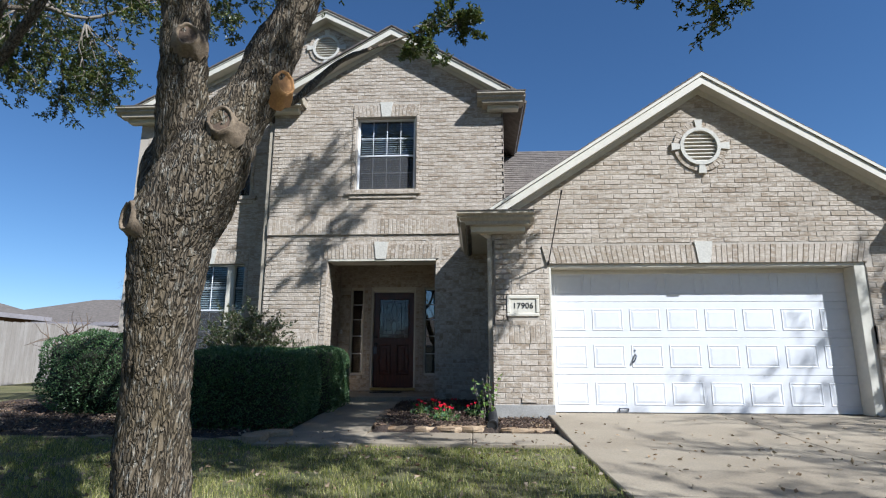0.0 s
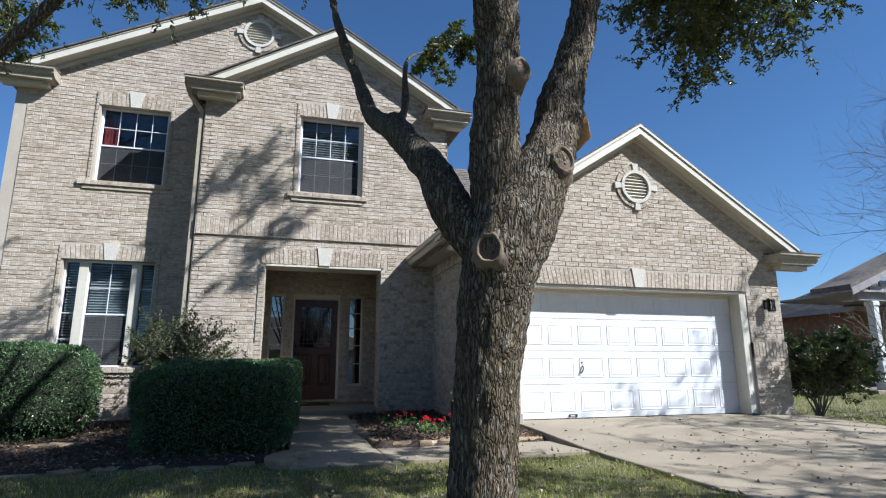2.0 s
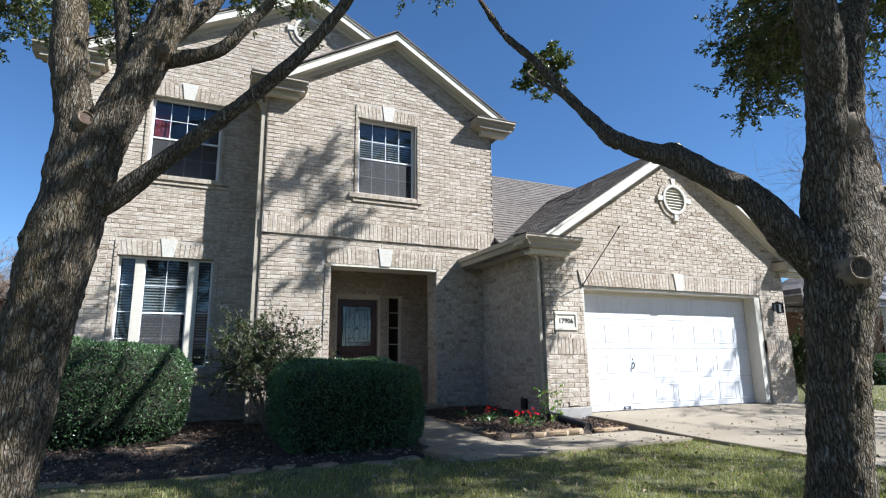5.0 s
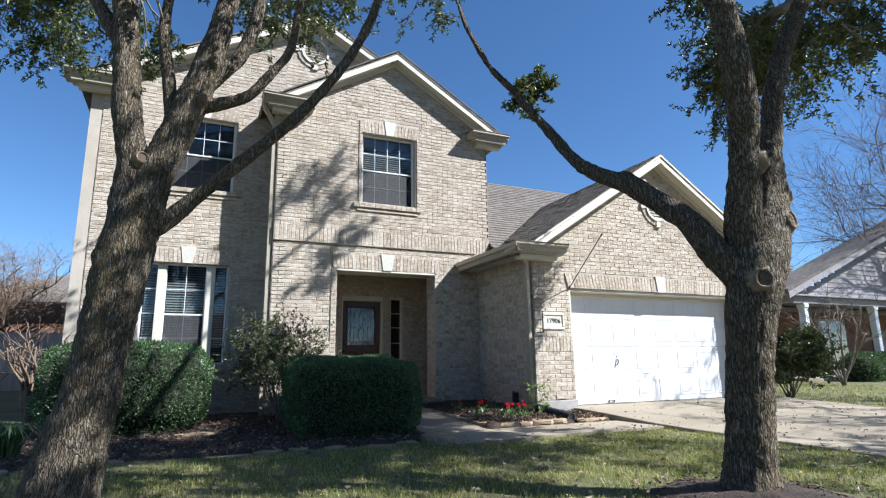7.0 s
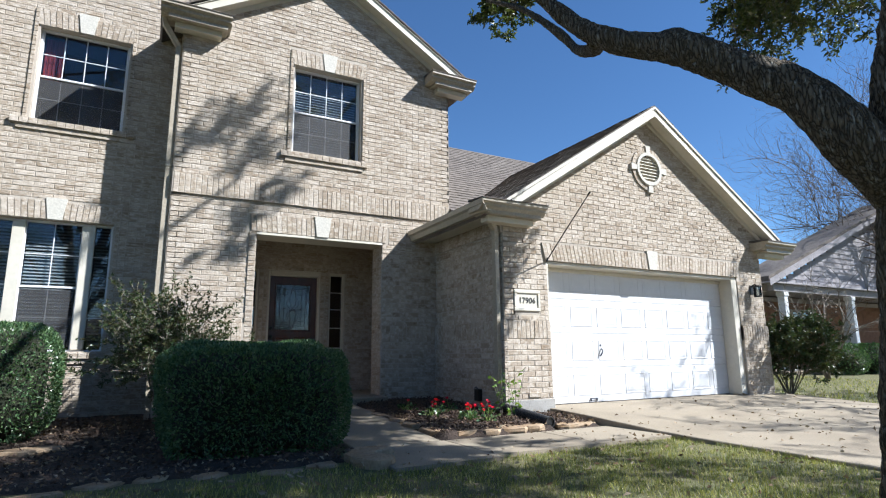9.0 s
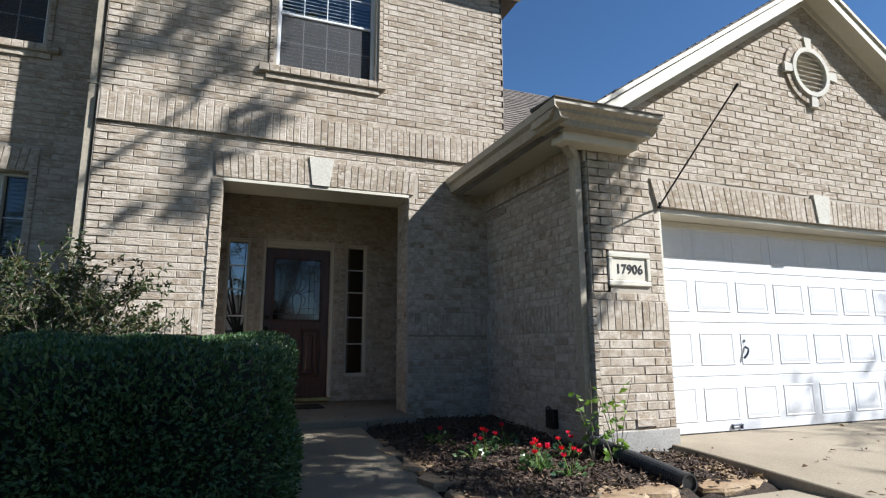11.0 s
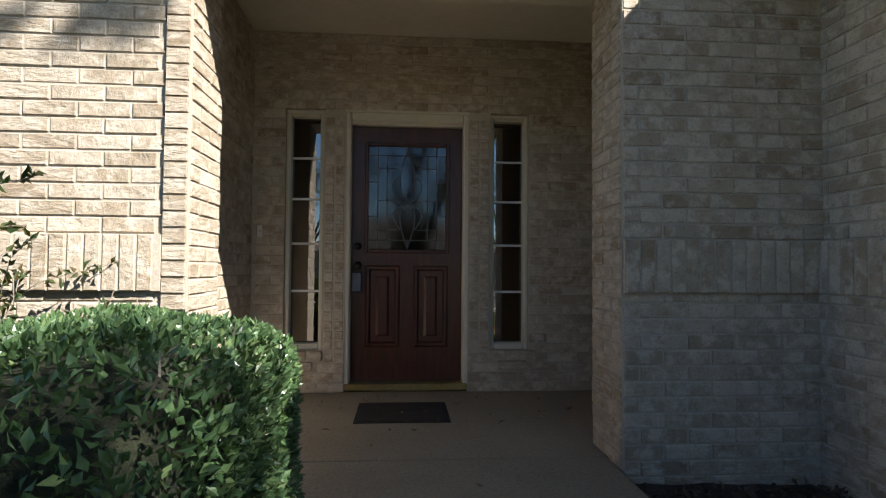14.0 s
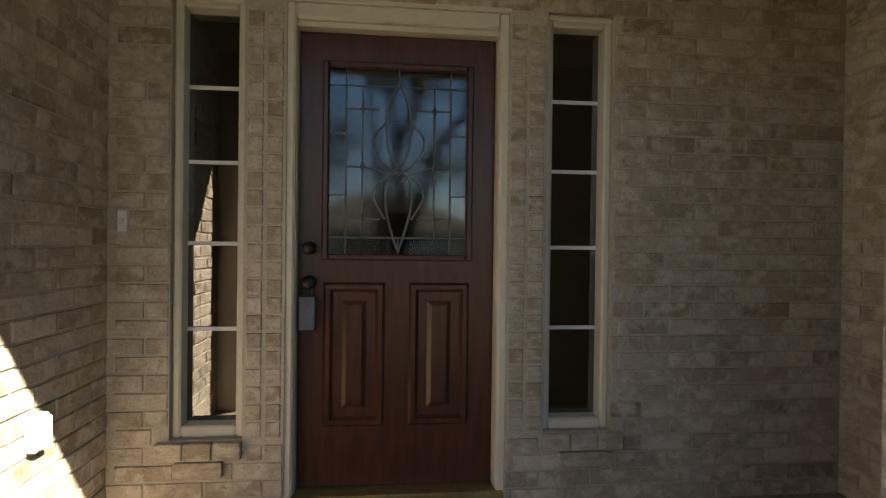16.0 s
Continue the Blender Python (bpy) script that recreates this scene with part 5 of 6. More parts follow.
tube(limb, [(-1.13, 1.93, 1.40, 0.135), (-1.29, 2.03, 1.62, 0.118), (-1.36, 2.18, 1.90, 0.103), (-1.42, 2.40, 2.11, 0.095), (-1.48, 2.65, 2.33, 0.086), (-1.51, 2.86, 2.46, 0.080), (-1.545, 3.04, 2.57, 0.072), (-1.575, 3.20, 2.70, 0.062),
            (-1.585, 3.38, 2.87, 0.055), (-1.63, 3.62, 3.19, 0.050), (-1.69, 3.89, 3.57, 0.045), (-1.74, 4.20, 3.98, 0.041), (-1.77, 4.60, 4.44, 0.036), (-1.80, 4.95, 5.0, 0.032), (-1.76, 5.3, 5.5, 0.027), (-1.7, 5.7, 6.2, 0.020)], 26, 0.03, 0.012, 0.010, [(-1.48, 2.72, 2.44, 0.12, 0.03)])
part("low_limb", limb, BARK, oak, "crooked mossy low limb", True, True)
twist = tube(Geo(), [(-1.58, 3.22, 2.68, 0.05), (-1.40, 3.40, 2.76, 0.046), (-1.22, 3.75, 2.98, 0.038), (-1.12, 4.10, 3.36, 0.034), (-1.0, 4.70, 3.95, 0.028), (-0.72, 5.70, 4.75, 0.020), (-0.35, 6.05, 5.12, 0.015), (0.10, 6.41, 5.55, 0.009)], 14, 0.03, 0.008, 0.004)
part("twisted_side_limb", twist, BARK, oak, "long twisted pale side limb", True, True)
for at, face, r, fresh in (((-1.243, 1.680, 1.378), (-0.55, -0.82, 0.08), 0.058, False), ((-0.819, 1.678, 1.858), (0.12, -1, 0.15), 0.058, False), ((-1.023, 1.674, 2.32), (0.42, -0.9, 0.1), 0.050, False),
                           ((-0.562, 1.846, 2.13), (0.8, -0.58, 0.1), 0.052, True)):
    pruned(oak, at, face, r, fresh, 0.012)
wood, leaves = Geo(), Geo()
tube(wood, [(0.4, 2.1, 4.3, 0.085), (1.5, 2.8, 5.1, 0.065), (2.4, 3.85, 5.7, 0.05), (3.1, 4.7, 5.8, 0.03)], 10, 0.2, 0.01)
tube(wood, [(0.4, 2.1, 4.3, 0.08), (1.0, 1.7, 5.4, 0.06), (1.6, 1.3, 6.6, 0.045), (2.2, 1.0, 7.4, 0.03)], 10, 0.2, 0.01)
tube(wood, [(-1.25, 1.85, 4.0, 0.095), (-1.5, 1.8, 5.0, 0.075), (-1.6, 1.2, 6.2, 0.05), (-1.2, 0.4, 7.0, 0.03)], 10, 0.2, 0.01)
tube(wood, [(-1.19, 1.76, 3.4, 0.09), (-0.5, 2.4, 4.9, 0.08), (0.3, 3.6, 7.0, 0.06), (1.9, 4.6, 9.2, 0.04), (3.0, 5.1, 10.2, 0.03)], 10, 0.3, 0.01)
for p, d, L, r, n in (((2.8, 4.3, 5.75), (0.4, 0.6, -0.45), 0.85, 0.02, 4), ((3.1, 4.7, 5.80), (0.2, 0.4, -0.5), 0.8, 0.018, 3), ((2.4, 3.8, 5.70), (0.7, 0.3, -0.1), 1.0, 0.02, 3), ((2.0, 3.2, 5.40), (0.2, 0.8, 0.0), 0.9, 0.02, 2),
                      ((1.6, 2.6, 5.10), (0.8, 0.3, 0.1), 1.0, 0.02, 3), ((3.1, 4.7, 5.80), (0.5, 0.2, 0.1), 1.0, 0.02, 3), ((1.8, 3.0, 5.30), (0.3, 0.6, 0.3), 1.1, 0.02, 3), ((2.7, 4.2, 5.75), (0.9, -0.3, -0.1), 1.0, 0.02, 3),
                      ((2.0, 3.2, 5.40), (0.1, 0.9, 0.35), 1.0, 0.02, 3), ((2.4, 3.8, 5.70), (-0.5, 0.6, 0.25), 0.9, 0.02, 3), ((2.8, 4.3, 5.75), (0.8, -0.5, 0.3), 1.0, 0.02, 3),
                      ((-1.7, 5.7, 6.2), (0.0, 0.4, 0.5), 1.1, 0.02, 2), ((3.0, 5.1, 10.2), (-0.1, 0.1, 0.6), 0.8, 0.025, 3), ((2.9, 5.0, 10.0), (0.3, -0.2, -0.3), 0.55, 0.02, 2),
                      ((-0.4, 5.9, 5.1), (0.3, 0.3, 0.1), 0.45, 0.01, 2), ((0.0, 6.3, 5.35), (0.3, 0.4, 0.05), 0.4, 0.008, 2)):
    for _ in range(n):
        spray(wood, leaves, p, Vector(d) + Vector((rg.gauss(0, 0.22), rg.gauss(0, 0.22), rg.gauss(0, 0.18))), L, r, rg, 2, 1.8, 0.072, 5)
# high crown over the lawn, and its sunward top that shades the hedge
for k in range(62):
    c = Vector((1.9 + rg.uniform(-3.3, 2.9), 0.9 + rg.uniform(-2.6, 1.6), 7.1 + rg.uniform(-1.3, 1.4)))
    if k >= 40:
        c = Vector((4.25 + rg.uniform(-0.95, 0.95), 1.0 + rg.uniform(-0.55, 0.55), 8.7 + rg.uniform(-0.5, 0.5)))
    root = Vector((1.6, 1.3, 6.2)) if c.x > 0.2 else Vector((-1.55, 1.4, 5.8))
    tube(wood, [(*root, 0.03), (*root.lerp(c, 0.55), 0.022), (*c, 0.012)], 5, 0.4, 0.01)
    for _ in range(2):
        spray(wood, leaves, c, Vector((rg.gauss(0, 1), rg.gauss(0, 1), rg.gauss(0, 0.5))), 1.15, 0.015, rg, 2, 2.0, 0.085, 5)
tagged(part("limb_crown", wood, TWIG, oak, "bare grey upper limbs", True, True), kind="stuff")
tagged(part("crown", leaves, OAK_LEAF, oak, "sparse olive-green leafy crown", raw=True), kind="stuff")

oak2 = thing("oak_tree", "leaning live oak with several forked stems", "tree", (-0.04, 0, 0.02), "front yard oaks")
trunk = Geo()
tube(trunk, [(-5.74, 3.90, -0.32, 0.34), (-5.72, 3.90, -0.15, 0.265), (-5.70, 3.90, 0.05, 0.24), (-5.60, 3.90, 0.56, 0.205), (-5.53, 3.90, 1.14, 0.19), (-5.46, 3.90, 1.70, 0.20), (-5.36, 3.90, 2.15, 0.155), (-5.23, 3.90, 2.56, 0.135), (-5.09, 3.90, 2.99, 0.13), (-4.96, 3.92, 3.50, 0.105), (-4.86, 3.95, 4.04, 0.09), (-4.8, 4.1, 4.8, 0.07)],
     52, 0.03, 0.014, 0.02, [(-5.72, 3.75, 1.66, 0.15, 0.05)])
tube(trunk, [(-5.50, 3.92, 1.60, 0.14), (-5.50, 3.92, 2.05, 0.125), (-5.49, 3.92, 2.40, 0.115), (-5.57, 3.95, 2.90, 0.11), (-5.63, 4.0, 3.51, 0.10), (-5.70, 4.1, 4.1, 0.09), (-5.8, 4.8, 4.9, 0.07)], 36, 0.035, 0.012, 0.016)
part("trunk", trunk, BARK, oak2, "leaning ridged grey-brown trunk", True, True)
part("limb", tube(Geo(), [(-5.38, 3.88, 1.80, 0.085), (-5.20, 3.86, 1.93, 0.072), (-4.99, 3.82, 2.15, 0.062), (-4.65, 3.76, 2.49, 0.055), (-4.35, 3.70, 2.80, 0.050), (-4.03, 3.66, 3.20, 0.046), (-3.73, 3.65, 3.70, 0.044), (-3.5, 3.7, 4.3, 0.04), (-3.3, 3.9, 5.2, 0.03)], 20, 0.05, 0.008, 0.006), BARK, oak2, "spreading forked limb", True, True)
part("limb", tube(Geo(), [(-5.04, 3.88, 2.95, 0.065), (-4.85, 3.87, 3.02, 0.055), (-4.64, 3.86, 3.13, 0.05), (-4.46, 3.86, 3.38, 0.044), (-4.30, 3.88, 3.66, 0.04), (-4.23, 3.9, 4.1, 0.035), (-4.1, 4.0, 4.9, 0.025)], 16, 0.05, 0.008, 0.006), BARK, oak2, "spreading forked limb", True, True)
part("limb", tube(Geo(), [(-5.02, 3.93, 3.15, 0.08), (-4.86, 3.95, 3.36, 0.07), (-4.70, 3.98, 3.60, 0.062), (-4.58, 4.0, 4.1, 0.055), (-4.5, 4.1, 4.9, 0.04)], 16, 0.05, 0.008, 0.006), BARK, oak2, "spreading forked limb", True, True)
part("limb", tube(Geo(), [(-5.22, 3.95, 2.75, 0.06), (-5.28, 4.0, 3.2, 0.055), (-5.36, 4.05, 3.75, 0.045), (-5.3, 4.2, 4.6, 0.035)], 14, 0.05, 0.008, 0.006), BARK, oak2, "spreading forked limb", True, True)
part("limb", tube(Geo(), [(-5.63, 4.0, 3.40, 0.07), (-5.86, 4.2, 3.85, 0.06), (-6.15, 4.6, 4.5, 0.05), (-6.3, 5.6, 5.4, 0.04), (-6.3, 6.8, 6.2, 0.028)], 14, 0.06, 0.008, 0.006), BARK, oak2, "spreading forked limb", True, True)
pruned(oak2, (-5.40, 3.76, 2.42), (0.3, -1, 0.2), 0.04, False, 0.008)
pruned(oak2, (-4.99, 3.75, 3.0), (0.4, -1, 0.1), 0.032, False, 0.008)
wood, leaves = Geo(), Geo()
tube(wood, [(-5.8, 4.8, 4.9, 0.06), (-6.3, 6.2, 6.0, 0.045), (-6.0, 7.2, 6.3, 0.03), (-4.9, 7.3, 6.7, 0.02), (-3.9, 7.3, 6.95, 0.012)], 9, 0.2, 0.01)
tube(wood, [(-4.8, 4.1, 4.8, 0.06), (-4.4, 4.0, 6.2, 0.045), (-4.0, 3.6, 7.2, 0.03)], 9, 0.2, 0.01)
tube(wood, [(-6.3, 6.2, 6.0, 0.03), (-6.8, 7.2, 6.35, 0.024), (-7.2, 8.2, 6.4, 0.015)], 8, 0.2, 0.01)
for p, d, L, r, n in (((-6.0, 7.2, 6.2), (0.1, 0.3, -0.35), 0.8, 0.02, 4), ((-3.9, 7.2, 6.95), (0.2, 0.2, -0.2), 0.8, 0.02, 3), ((-4.9, 7.2, 6.7), (0.2, 0.2, -0.2), 0.85, 0.02, 4), ((-6.3, 6.4, 6.3), (-0.6, 0.4, 0.0), 0.9, 0.024, 4), ((-7.2, 8.2, 6.4), (-0.2, 0.4, -0.2), 0.9, 0.02, 4), ((-6.8, 7.2, 6.4), (-0.6, 0.0, 0.0), 1.0, 0.02, 4), ((-7.0, 6.6, 6.1), (-0.4, 0.2, -0.1), 0.9, 0.02, 3), ((-6.3, 6.8, 6.3), (-0.4, 0.6, 0.3), 1.3, 0.02, 3),
                      ((-6.3, 5.6, 5.6), (-0.8, 0.2, 0.2), 1.0, 0.02, 3), ((-4.0, 3.6, 7.2), (0.2, -0.2, 0.3), 1.6, 0.03, 3), ((-4.4, 4.0, 6.2), (0.6, -0.3, 0.2), 1.4, 0.03, 3), ((-3.3, 3.9, 5.2), (0.4, 0.0, 0.7), 1.3, 0.02, 2), ((-4.5, 4.1, 4.9), (0.1, 0.5, 0.8), 1.3, 0.02, 2),
                      ((-5.3, 4.2, 4.6), (-0.2, 0.0, 0.9), 1.2, 0.02, 2), ((-5.36, 4.05, 3.75), (-0.3, -0.2, 0.5), 0.8, 0.012, 1), ((-4.1, 4.0, 4.9), (0.2, 0.2, 0.8), 1.2, 0.02, 2)):
    for _ in range(n):
        spray(wood, leaves, p, Vector(d) + Vector((rg.gauss(0, 0.25), rg.gauss(0, 0.25), rg.gauss(0, 0.18))), L, r, rg, 2, 1.7, 0.072, 5)
tagged(part("limb_crown", wood, TWIG, oak2, "bare grey upper limbs", True, True), kind="stuff")
tagged(part("crown", leaves, OAK_LEAF, oak2, "sparse olive-green leafy crown", raw=True), kind="stuff")


def street_oak(x, y, h, spread, seed, n=16):
    """A whole oak for the far side of the drive, whose shade falls on the paving and the door."""
    t = thing("oak_tree", "mature street oak with an open leafy crown", "tree", (x, y, ground_z(y)), "street oaks")
    r2 = random.Random(seed)
    wd, lv = Geo(), Geo()
    tube(wd, [(0, 0, -0.2, 0.28), (0, 0, 0.3, 0.21), (0.05, 0.05, 1.6, 0.18), (0.0, 0.1, 2.6, 0.17)], 14, 0.2, 0.01, 0.01)
    for k in range(n):
        w = 2 * math.pi * k / n + r2.uniform(-0.2, 0.2)
        out, top = spread * r2.uniform(0.35, 0.8), h * r2.uniform(0.6, 0.95)
        e = Vector((out * math.cos(w), out * math.sin(w), top))
        tube(wd, [(0, 0.1, 2.2 + r2.uniform(0, 0.5), 0.09), (*(e * 0.45 + Vector((0, 0, 1.2))), 0.06), (*e, 0.025)], 7, 0.4, 0.01)
        for _ in range(3):
            spray(wd, lv, e, Vector((math.cos(w), math.sin(w), 0.3)) + Vector((r2.gauss(0, 0.4), r2.gauss(0, 0.4), r2.gauss(0, 0.3))), spread * 0.4, 0.03, r2, 2, 1.5, 0.085, 4)
    part("trunk", wd, BARK, t, smooth=True, raw=True)
    part("crown", lv, OAK_LEAF, t, raw=True)


street_oak(13.9, 0.0, 9.0, 4.2, 5)
street_oak(6.5, -5.0, 8.5, 3.6, 8, 12)
for k, (x, y) in enumerate(((-15.5, -20.5), (-8.0, -22.0), (-1.5, -20.5), (5.5, -22.0), (12.0, -21.0))):
    street_oak(x, y, 9.5, 4.4, 90 + k, 12)


# ---- hedges and shrubs ----
def hedge(label, cx, cy, z0, hx, hy, top, n, seed, size=0.05, power=5.0, lumpy=0.06):
    """A clipped bush: a core coloured near black as inner shade, under a thick skin of separate leaves."""
    t = thing("hedge_bush", label, "bush", (cx, cy, z0), "clipped bushes")
    r2 = random.Random(seed)
    h = (top - z0) / 2

    def surf(d):
        k = (abs(d.x) ** power + abs(d.y) ** power + abs(d.z) ** power) ** (-1 / power)
        p = Vector((d.x * k * hx, d.y * k * hy, d.z * k * h + h))
        return p * (1 + lumpy * noise.noise(p * 2.2 + Vector((seed, 0, 0))))
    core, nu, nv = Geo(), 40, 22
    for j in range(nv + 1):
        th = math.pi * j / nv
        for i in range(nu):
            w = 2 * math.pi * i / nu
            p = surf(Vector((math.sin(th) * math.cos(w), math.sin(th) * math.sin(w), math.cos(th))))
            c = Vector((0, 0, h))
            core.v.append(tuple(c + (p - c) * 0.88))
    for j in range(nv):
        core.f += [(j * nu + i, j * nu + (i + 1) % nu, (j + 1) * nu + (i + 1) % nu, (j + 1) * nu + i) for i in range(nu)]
    part("shade_core", core, noisy("hedge_shade", (0.012, 0.018, 0.008), (0.03, 0.035, 0.015), 12, 60, 0.95, 1.0, 0.03) if "hedge_shade" not in bpy.data.materials else bpy.data.materials["hedge_shade"], t, smooth=True, raw=True)
    lv = Geo()
    for _ in range(n):
        d = Vector((r2.gauss(0, 1), r2.gauss(0, 1), r2.gauss(0.25, 1))).normalized()
        p = surf(d)
        c = Vector((0, 0, h))
        depth = 1 - abs(r2.gauss(0, 0.035))
        q = c + (p - c) * (depth + 0.01)
        if q.z < 0.02:
            continue
        nrm = Vector((d.x / hx, d.y / hy, d.z / h)).normalized()
        leaf(lv, q, nrm * 0.8 + Vector((r2.gauss(0, 0.6), r2.gauss(0, 0.6), r2.gauss(0.2, 0.5))), size * r2.uniform(0.6, 1.25), size * r2.uniform(0.2, 0.3), r2, 0.12)
    # siding colour darkened to carry the tree shade on the neighbouring gable
    tagged(part("foliage", lv, HEDGE_LEAF, t, "glossy small green leaves", raw=True), kind="stuff")
    tw = Geo()
    for _ in range(60):
        d = Vector((r2.gauss(0, 1), r2.gauss(0, 1), abs(r2.gauss(0.4, 1)))).normalized()
        p = surf(d)
        tube(tw, [(*(p * 0.92), 0.004), (*(p * 1.0), 0.003), (*(p * 1.0 + Vector((r2.gauss(0, 0.03), r2.gauss(0, 0.03), 0.04))), 0.002)], 3, 0.1)
    tagged(part("twigs", tw, TWIG, t, raw=True), kind="stuff")
    return t


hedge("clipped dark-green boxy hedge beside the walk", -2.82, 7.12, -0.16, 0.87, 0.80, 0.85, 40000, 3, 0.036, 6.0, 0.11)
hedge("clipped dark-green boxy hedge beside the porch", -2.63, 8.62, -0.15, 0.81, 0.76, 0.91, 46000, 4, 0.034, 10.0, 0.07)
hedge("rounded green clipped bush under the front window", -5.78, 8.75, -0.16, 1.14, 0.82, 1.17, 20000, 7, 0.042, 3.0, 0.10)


def stems(label, x, y, z, seed, h, spread, n, leafy, mat_leaf, size, category="shrub", name="shrub", base=0.02, kids=3, wood=TWIG):
    t = thing(name, label, category, (x, y, z))
    r2 = random.Random(seed)
    wd, lv = Geo(), Geo()
    for k in range(n):
        w = 2 * math.pi * k / n + r2.uniform(-0.4, 0.4)
        d = Vector((math.cos(w) * spread, math.sin(w) * spread, r2.uniform(0.8, 1.2)))
        e = d * h * 0.5
        tube(wd, [(r2.gauss(0, 0.04), r2.gauss(0, 0.04), -0.05, base), (*(e * 0.5 + Vector((r2.gauss(0, 0.03), r2.gauss(0, 0.03), 0))), base * 0.8), (*e, base * 0.55)], 6, 0.12, 0.003)
        for _ in range(kids):
            spray(wd, lv, e * r2.uniform(0.6, 1.0), d + Vector((r2.gauss(0, 0.5), r2.gauss(0, 0.5), r2.gauss(0.1, 0.4))), h * 0.42, base * 0.45, r2, 1, leafy, size, 5, 0.0)
    tagged(part("branch_crown", wd, wood, t, "thin grey-brown branches", True, True), kind="stuff")
    if lv.v:
        tagged(part("leaves", lv, mat_leaf, t, raw=True), kind="stuff")
    return t


stems("sparse twiggy shrub with small olive leaves before the brick", -3.52, 9.1, -0.14, 21, 1.68, 0.38, 13, 2.8, SHRUB_LEAF, 0.05, kids=5, base=0.016)
stems("loose unclipped green shrub with lance leaves at the garage corner", 7.62, 7.75, -0.12, 29, 1.55, 0.50, 14, 3.2, SHRUB_LEAF, 0.085, kids=5, base=0.014)
stems("pruned bare crape myrtle with knobbed stems", -7.12, 9.5, -0.1, 22, 1.75, 0.16, 7, 0, SHRUB_LEAF, 0.04, "tree", "crape_myrtle", 0.055, 2, BROWN_STEM)
stems("bare multi-stemmed crape myrtle on the neighbouring lawn", 14.45, 10.6, 0.0, 23, 3.4, 0.45, 7, 0, SHRUB_LEAF, 0.04, "tree", "crape_myrtle", 0.035, 4)


def bare_tree(x, y, h, seed):
    t = thing("bare_tree", "leafless winter tree with a fine twiggy crown", "tree", (x, y, ground_z(y)), "bare trees")
    r2 = random.Random(seed)
    wd, lv = Geo(), Geo()
    tube(wd, [(0, 0, -0.1, 0.12), (0.05, 0, h * 0.3, 0.09), (0, 0.05, h * 0.55, 0.05)], 9, 0.4, 0.01)
    for k in range(34):
        z = h * r2.uniform(0.2, 0.62)
        w = r2.uniform(0, 6.28)
        spray(wd, lv, (0, 0, z), (math.cos(w), math.sin(w), 0.9), h * 0.42, 0.042, r2, 3, 0, 0.05, 5, -0.1)
    tagged(part("branch_crown", wd, BROWN_STEM, t, raw=True), kind="stuff")


bare_tree(23.5, 11.3, 11.0, 31)
bare_tree(31.0, 11.0, 11.0, 32)
bare_tree(-10.6, 21.5, 4.2, 33)


def grass_clump(x, y, z, n, h, seed, label):
    t = thing("grass_clump", label, "plant", (x, y, z))
    r2, lv = random.Random(seed), Geo()
    for _ in range(n):
        w, o = r2.uniform(0, 6.28), r2.uniform(0.15, 0.9)
        a, b = Vector((r2.gauss(0, 0.05), r2.gauss(0, 0.05), 0)), Vector((math.cos(w), math.sin(w), 0))
        s = b.cross(Vector((0, 0, 1))) * 0.007
        m, e = a + b * o * h * 0.45 + Vector((0, 0, h * 0.75)), a + b * o * h * 1.0 + Vector((0, 0, h * (0.95 - 0.6 * o)))
        lv.add([a - s, a + s, m + s, m - s, e], [(0, 1, 2, 3), (3, 2, 4)])
    tagged(part("blades", lv, HEDGE_LEAF, t, raw=True), kind="stuff")


grass_clump(-6.75, 6.75, -0.16, 320, 0.5, 41, "strappy dark green liriope clump in the bed")
grass_clump(-7.7, 7.5, -0.16, 260, 0.6, 42, "strappy dark green liriope clump in the bed")


# ---- beds, rocks, flowers ----
def bed(name, label, x0, x1, y0, y1, zf, lift, seed, edge=0.35):
    q = Geo()
    nx, ny = max(4, int((x1 - x0) / 0.09)), max(4, int((y1 - y0) / 0.09))
    for j in range(ny + 1):
        for i in range(nx + 1):
            x, y = x0 + (x1 - x0) * i / nx, y0 + (y1 - y0) * j / ny
            d = min(x - x0, x1 - x, y - y0 + 0.12 * noise.noise(Vector((x * 1.3, seed, 0))), 10)
            k = min(max(d / edge, 0), 1)
            q.v.append((x, y, zf(y) - 0.03 + (lift + 0.03) * k * k * (3 - 2 * k) + 0.022 * noise.noise(Vector((x * 5, y * 5, seed))) * k))
    q.f = [(j * (nx + 1) + i, j * (nx + 1) + i + 1, (j + 1) * (nx + 1) + i + 1, (j + 1) * (nx + 1) + i) for j in range(ny) for i in range(nx)]
    return tagged(part(name, q, MULCH, smooth=True, raw=True), label, "mulch", kind="structure")


def bed_z(y):
    return float(np.interp(y, (6.4, 9.4), (-0.135, 0.0)))


bed("mulch_bed_west", "shaded dark mulch bed along the house front", -9.2, -1.97, 5.75, 10.42, ground_z, 0.035, 1)
bed("mulch_bed_east", "dark mulch flower bed beside the garage", -0.96, GX, 6.45, 9.72, bed_z, 0.045, 2, 0.08)
bed("mulch_bed_corner", "small mulch strip before the garage corner", GX, 1.42, 6.45, 7.56, bed_z, 0.03, 3, 0.08)
mound = Geo()
for j in range(15):
    for i in range(36):
        w, k = 2 * math.pi * i / 36, j / 14
        rr = 0.95 * k * (1 + 0.12 * noise.noise(Vector((math.cos(w) * 1.5, math.sin(w) * 1.5, 3))))
        x, y = -1.22 + rr * math.cos(w), 1.95 + rr * math.sin(w)
        mound.v.append((x, y, ground_z(y) - 0.025 + 0.12 * (1 - k * k) ** 1.5 + 0.02 * noise.noise(Vector((x * 6, y * 6, 0)))))
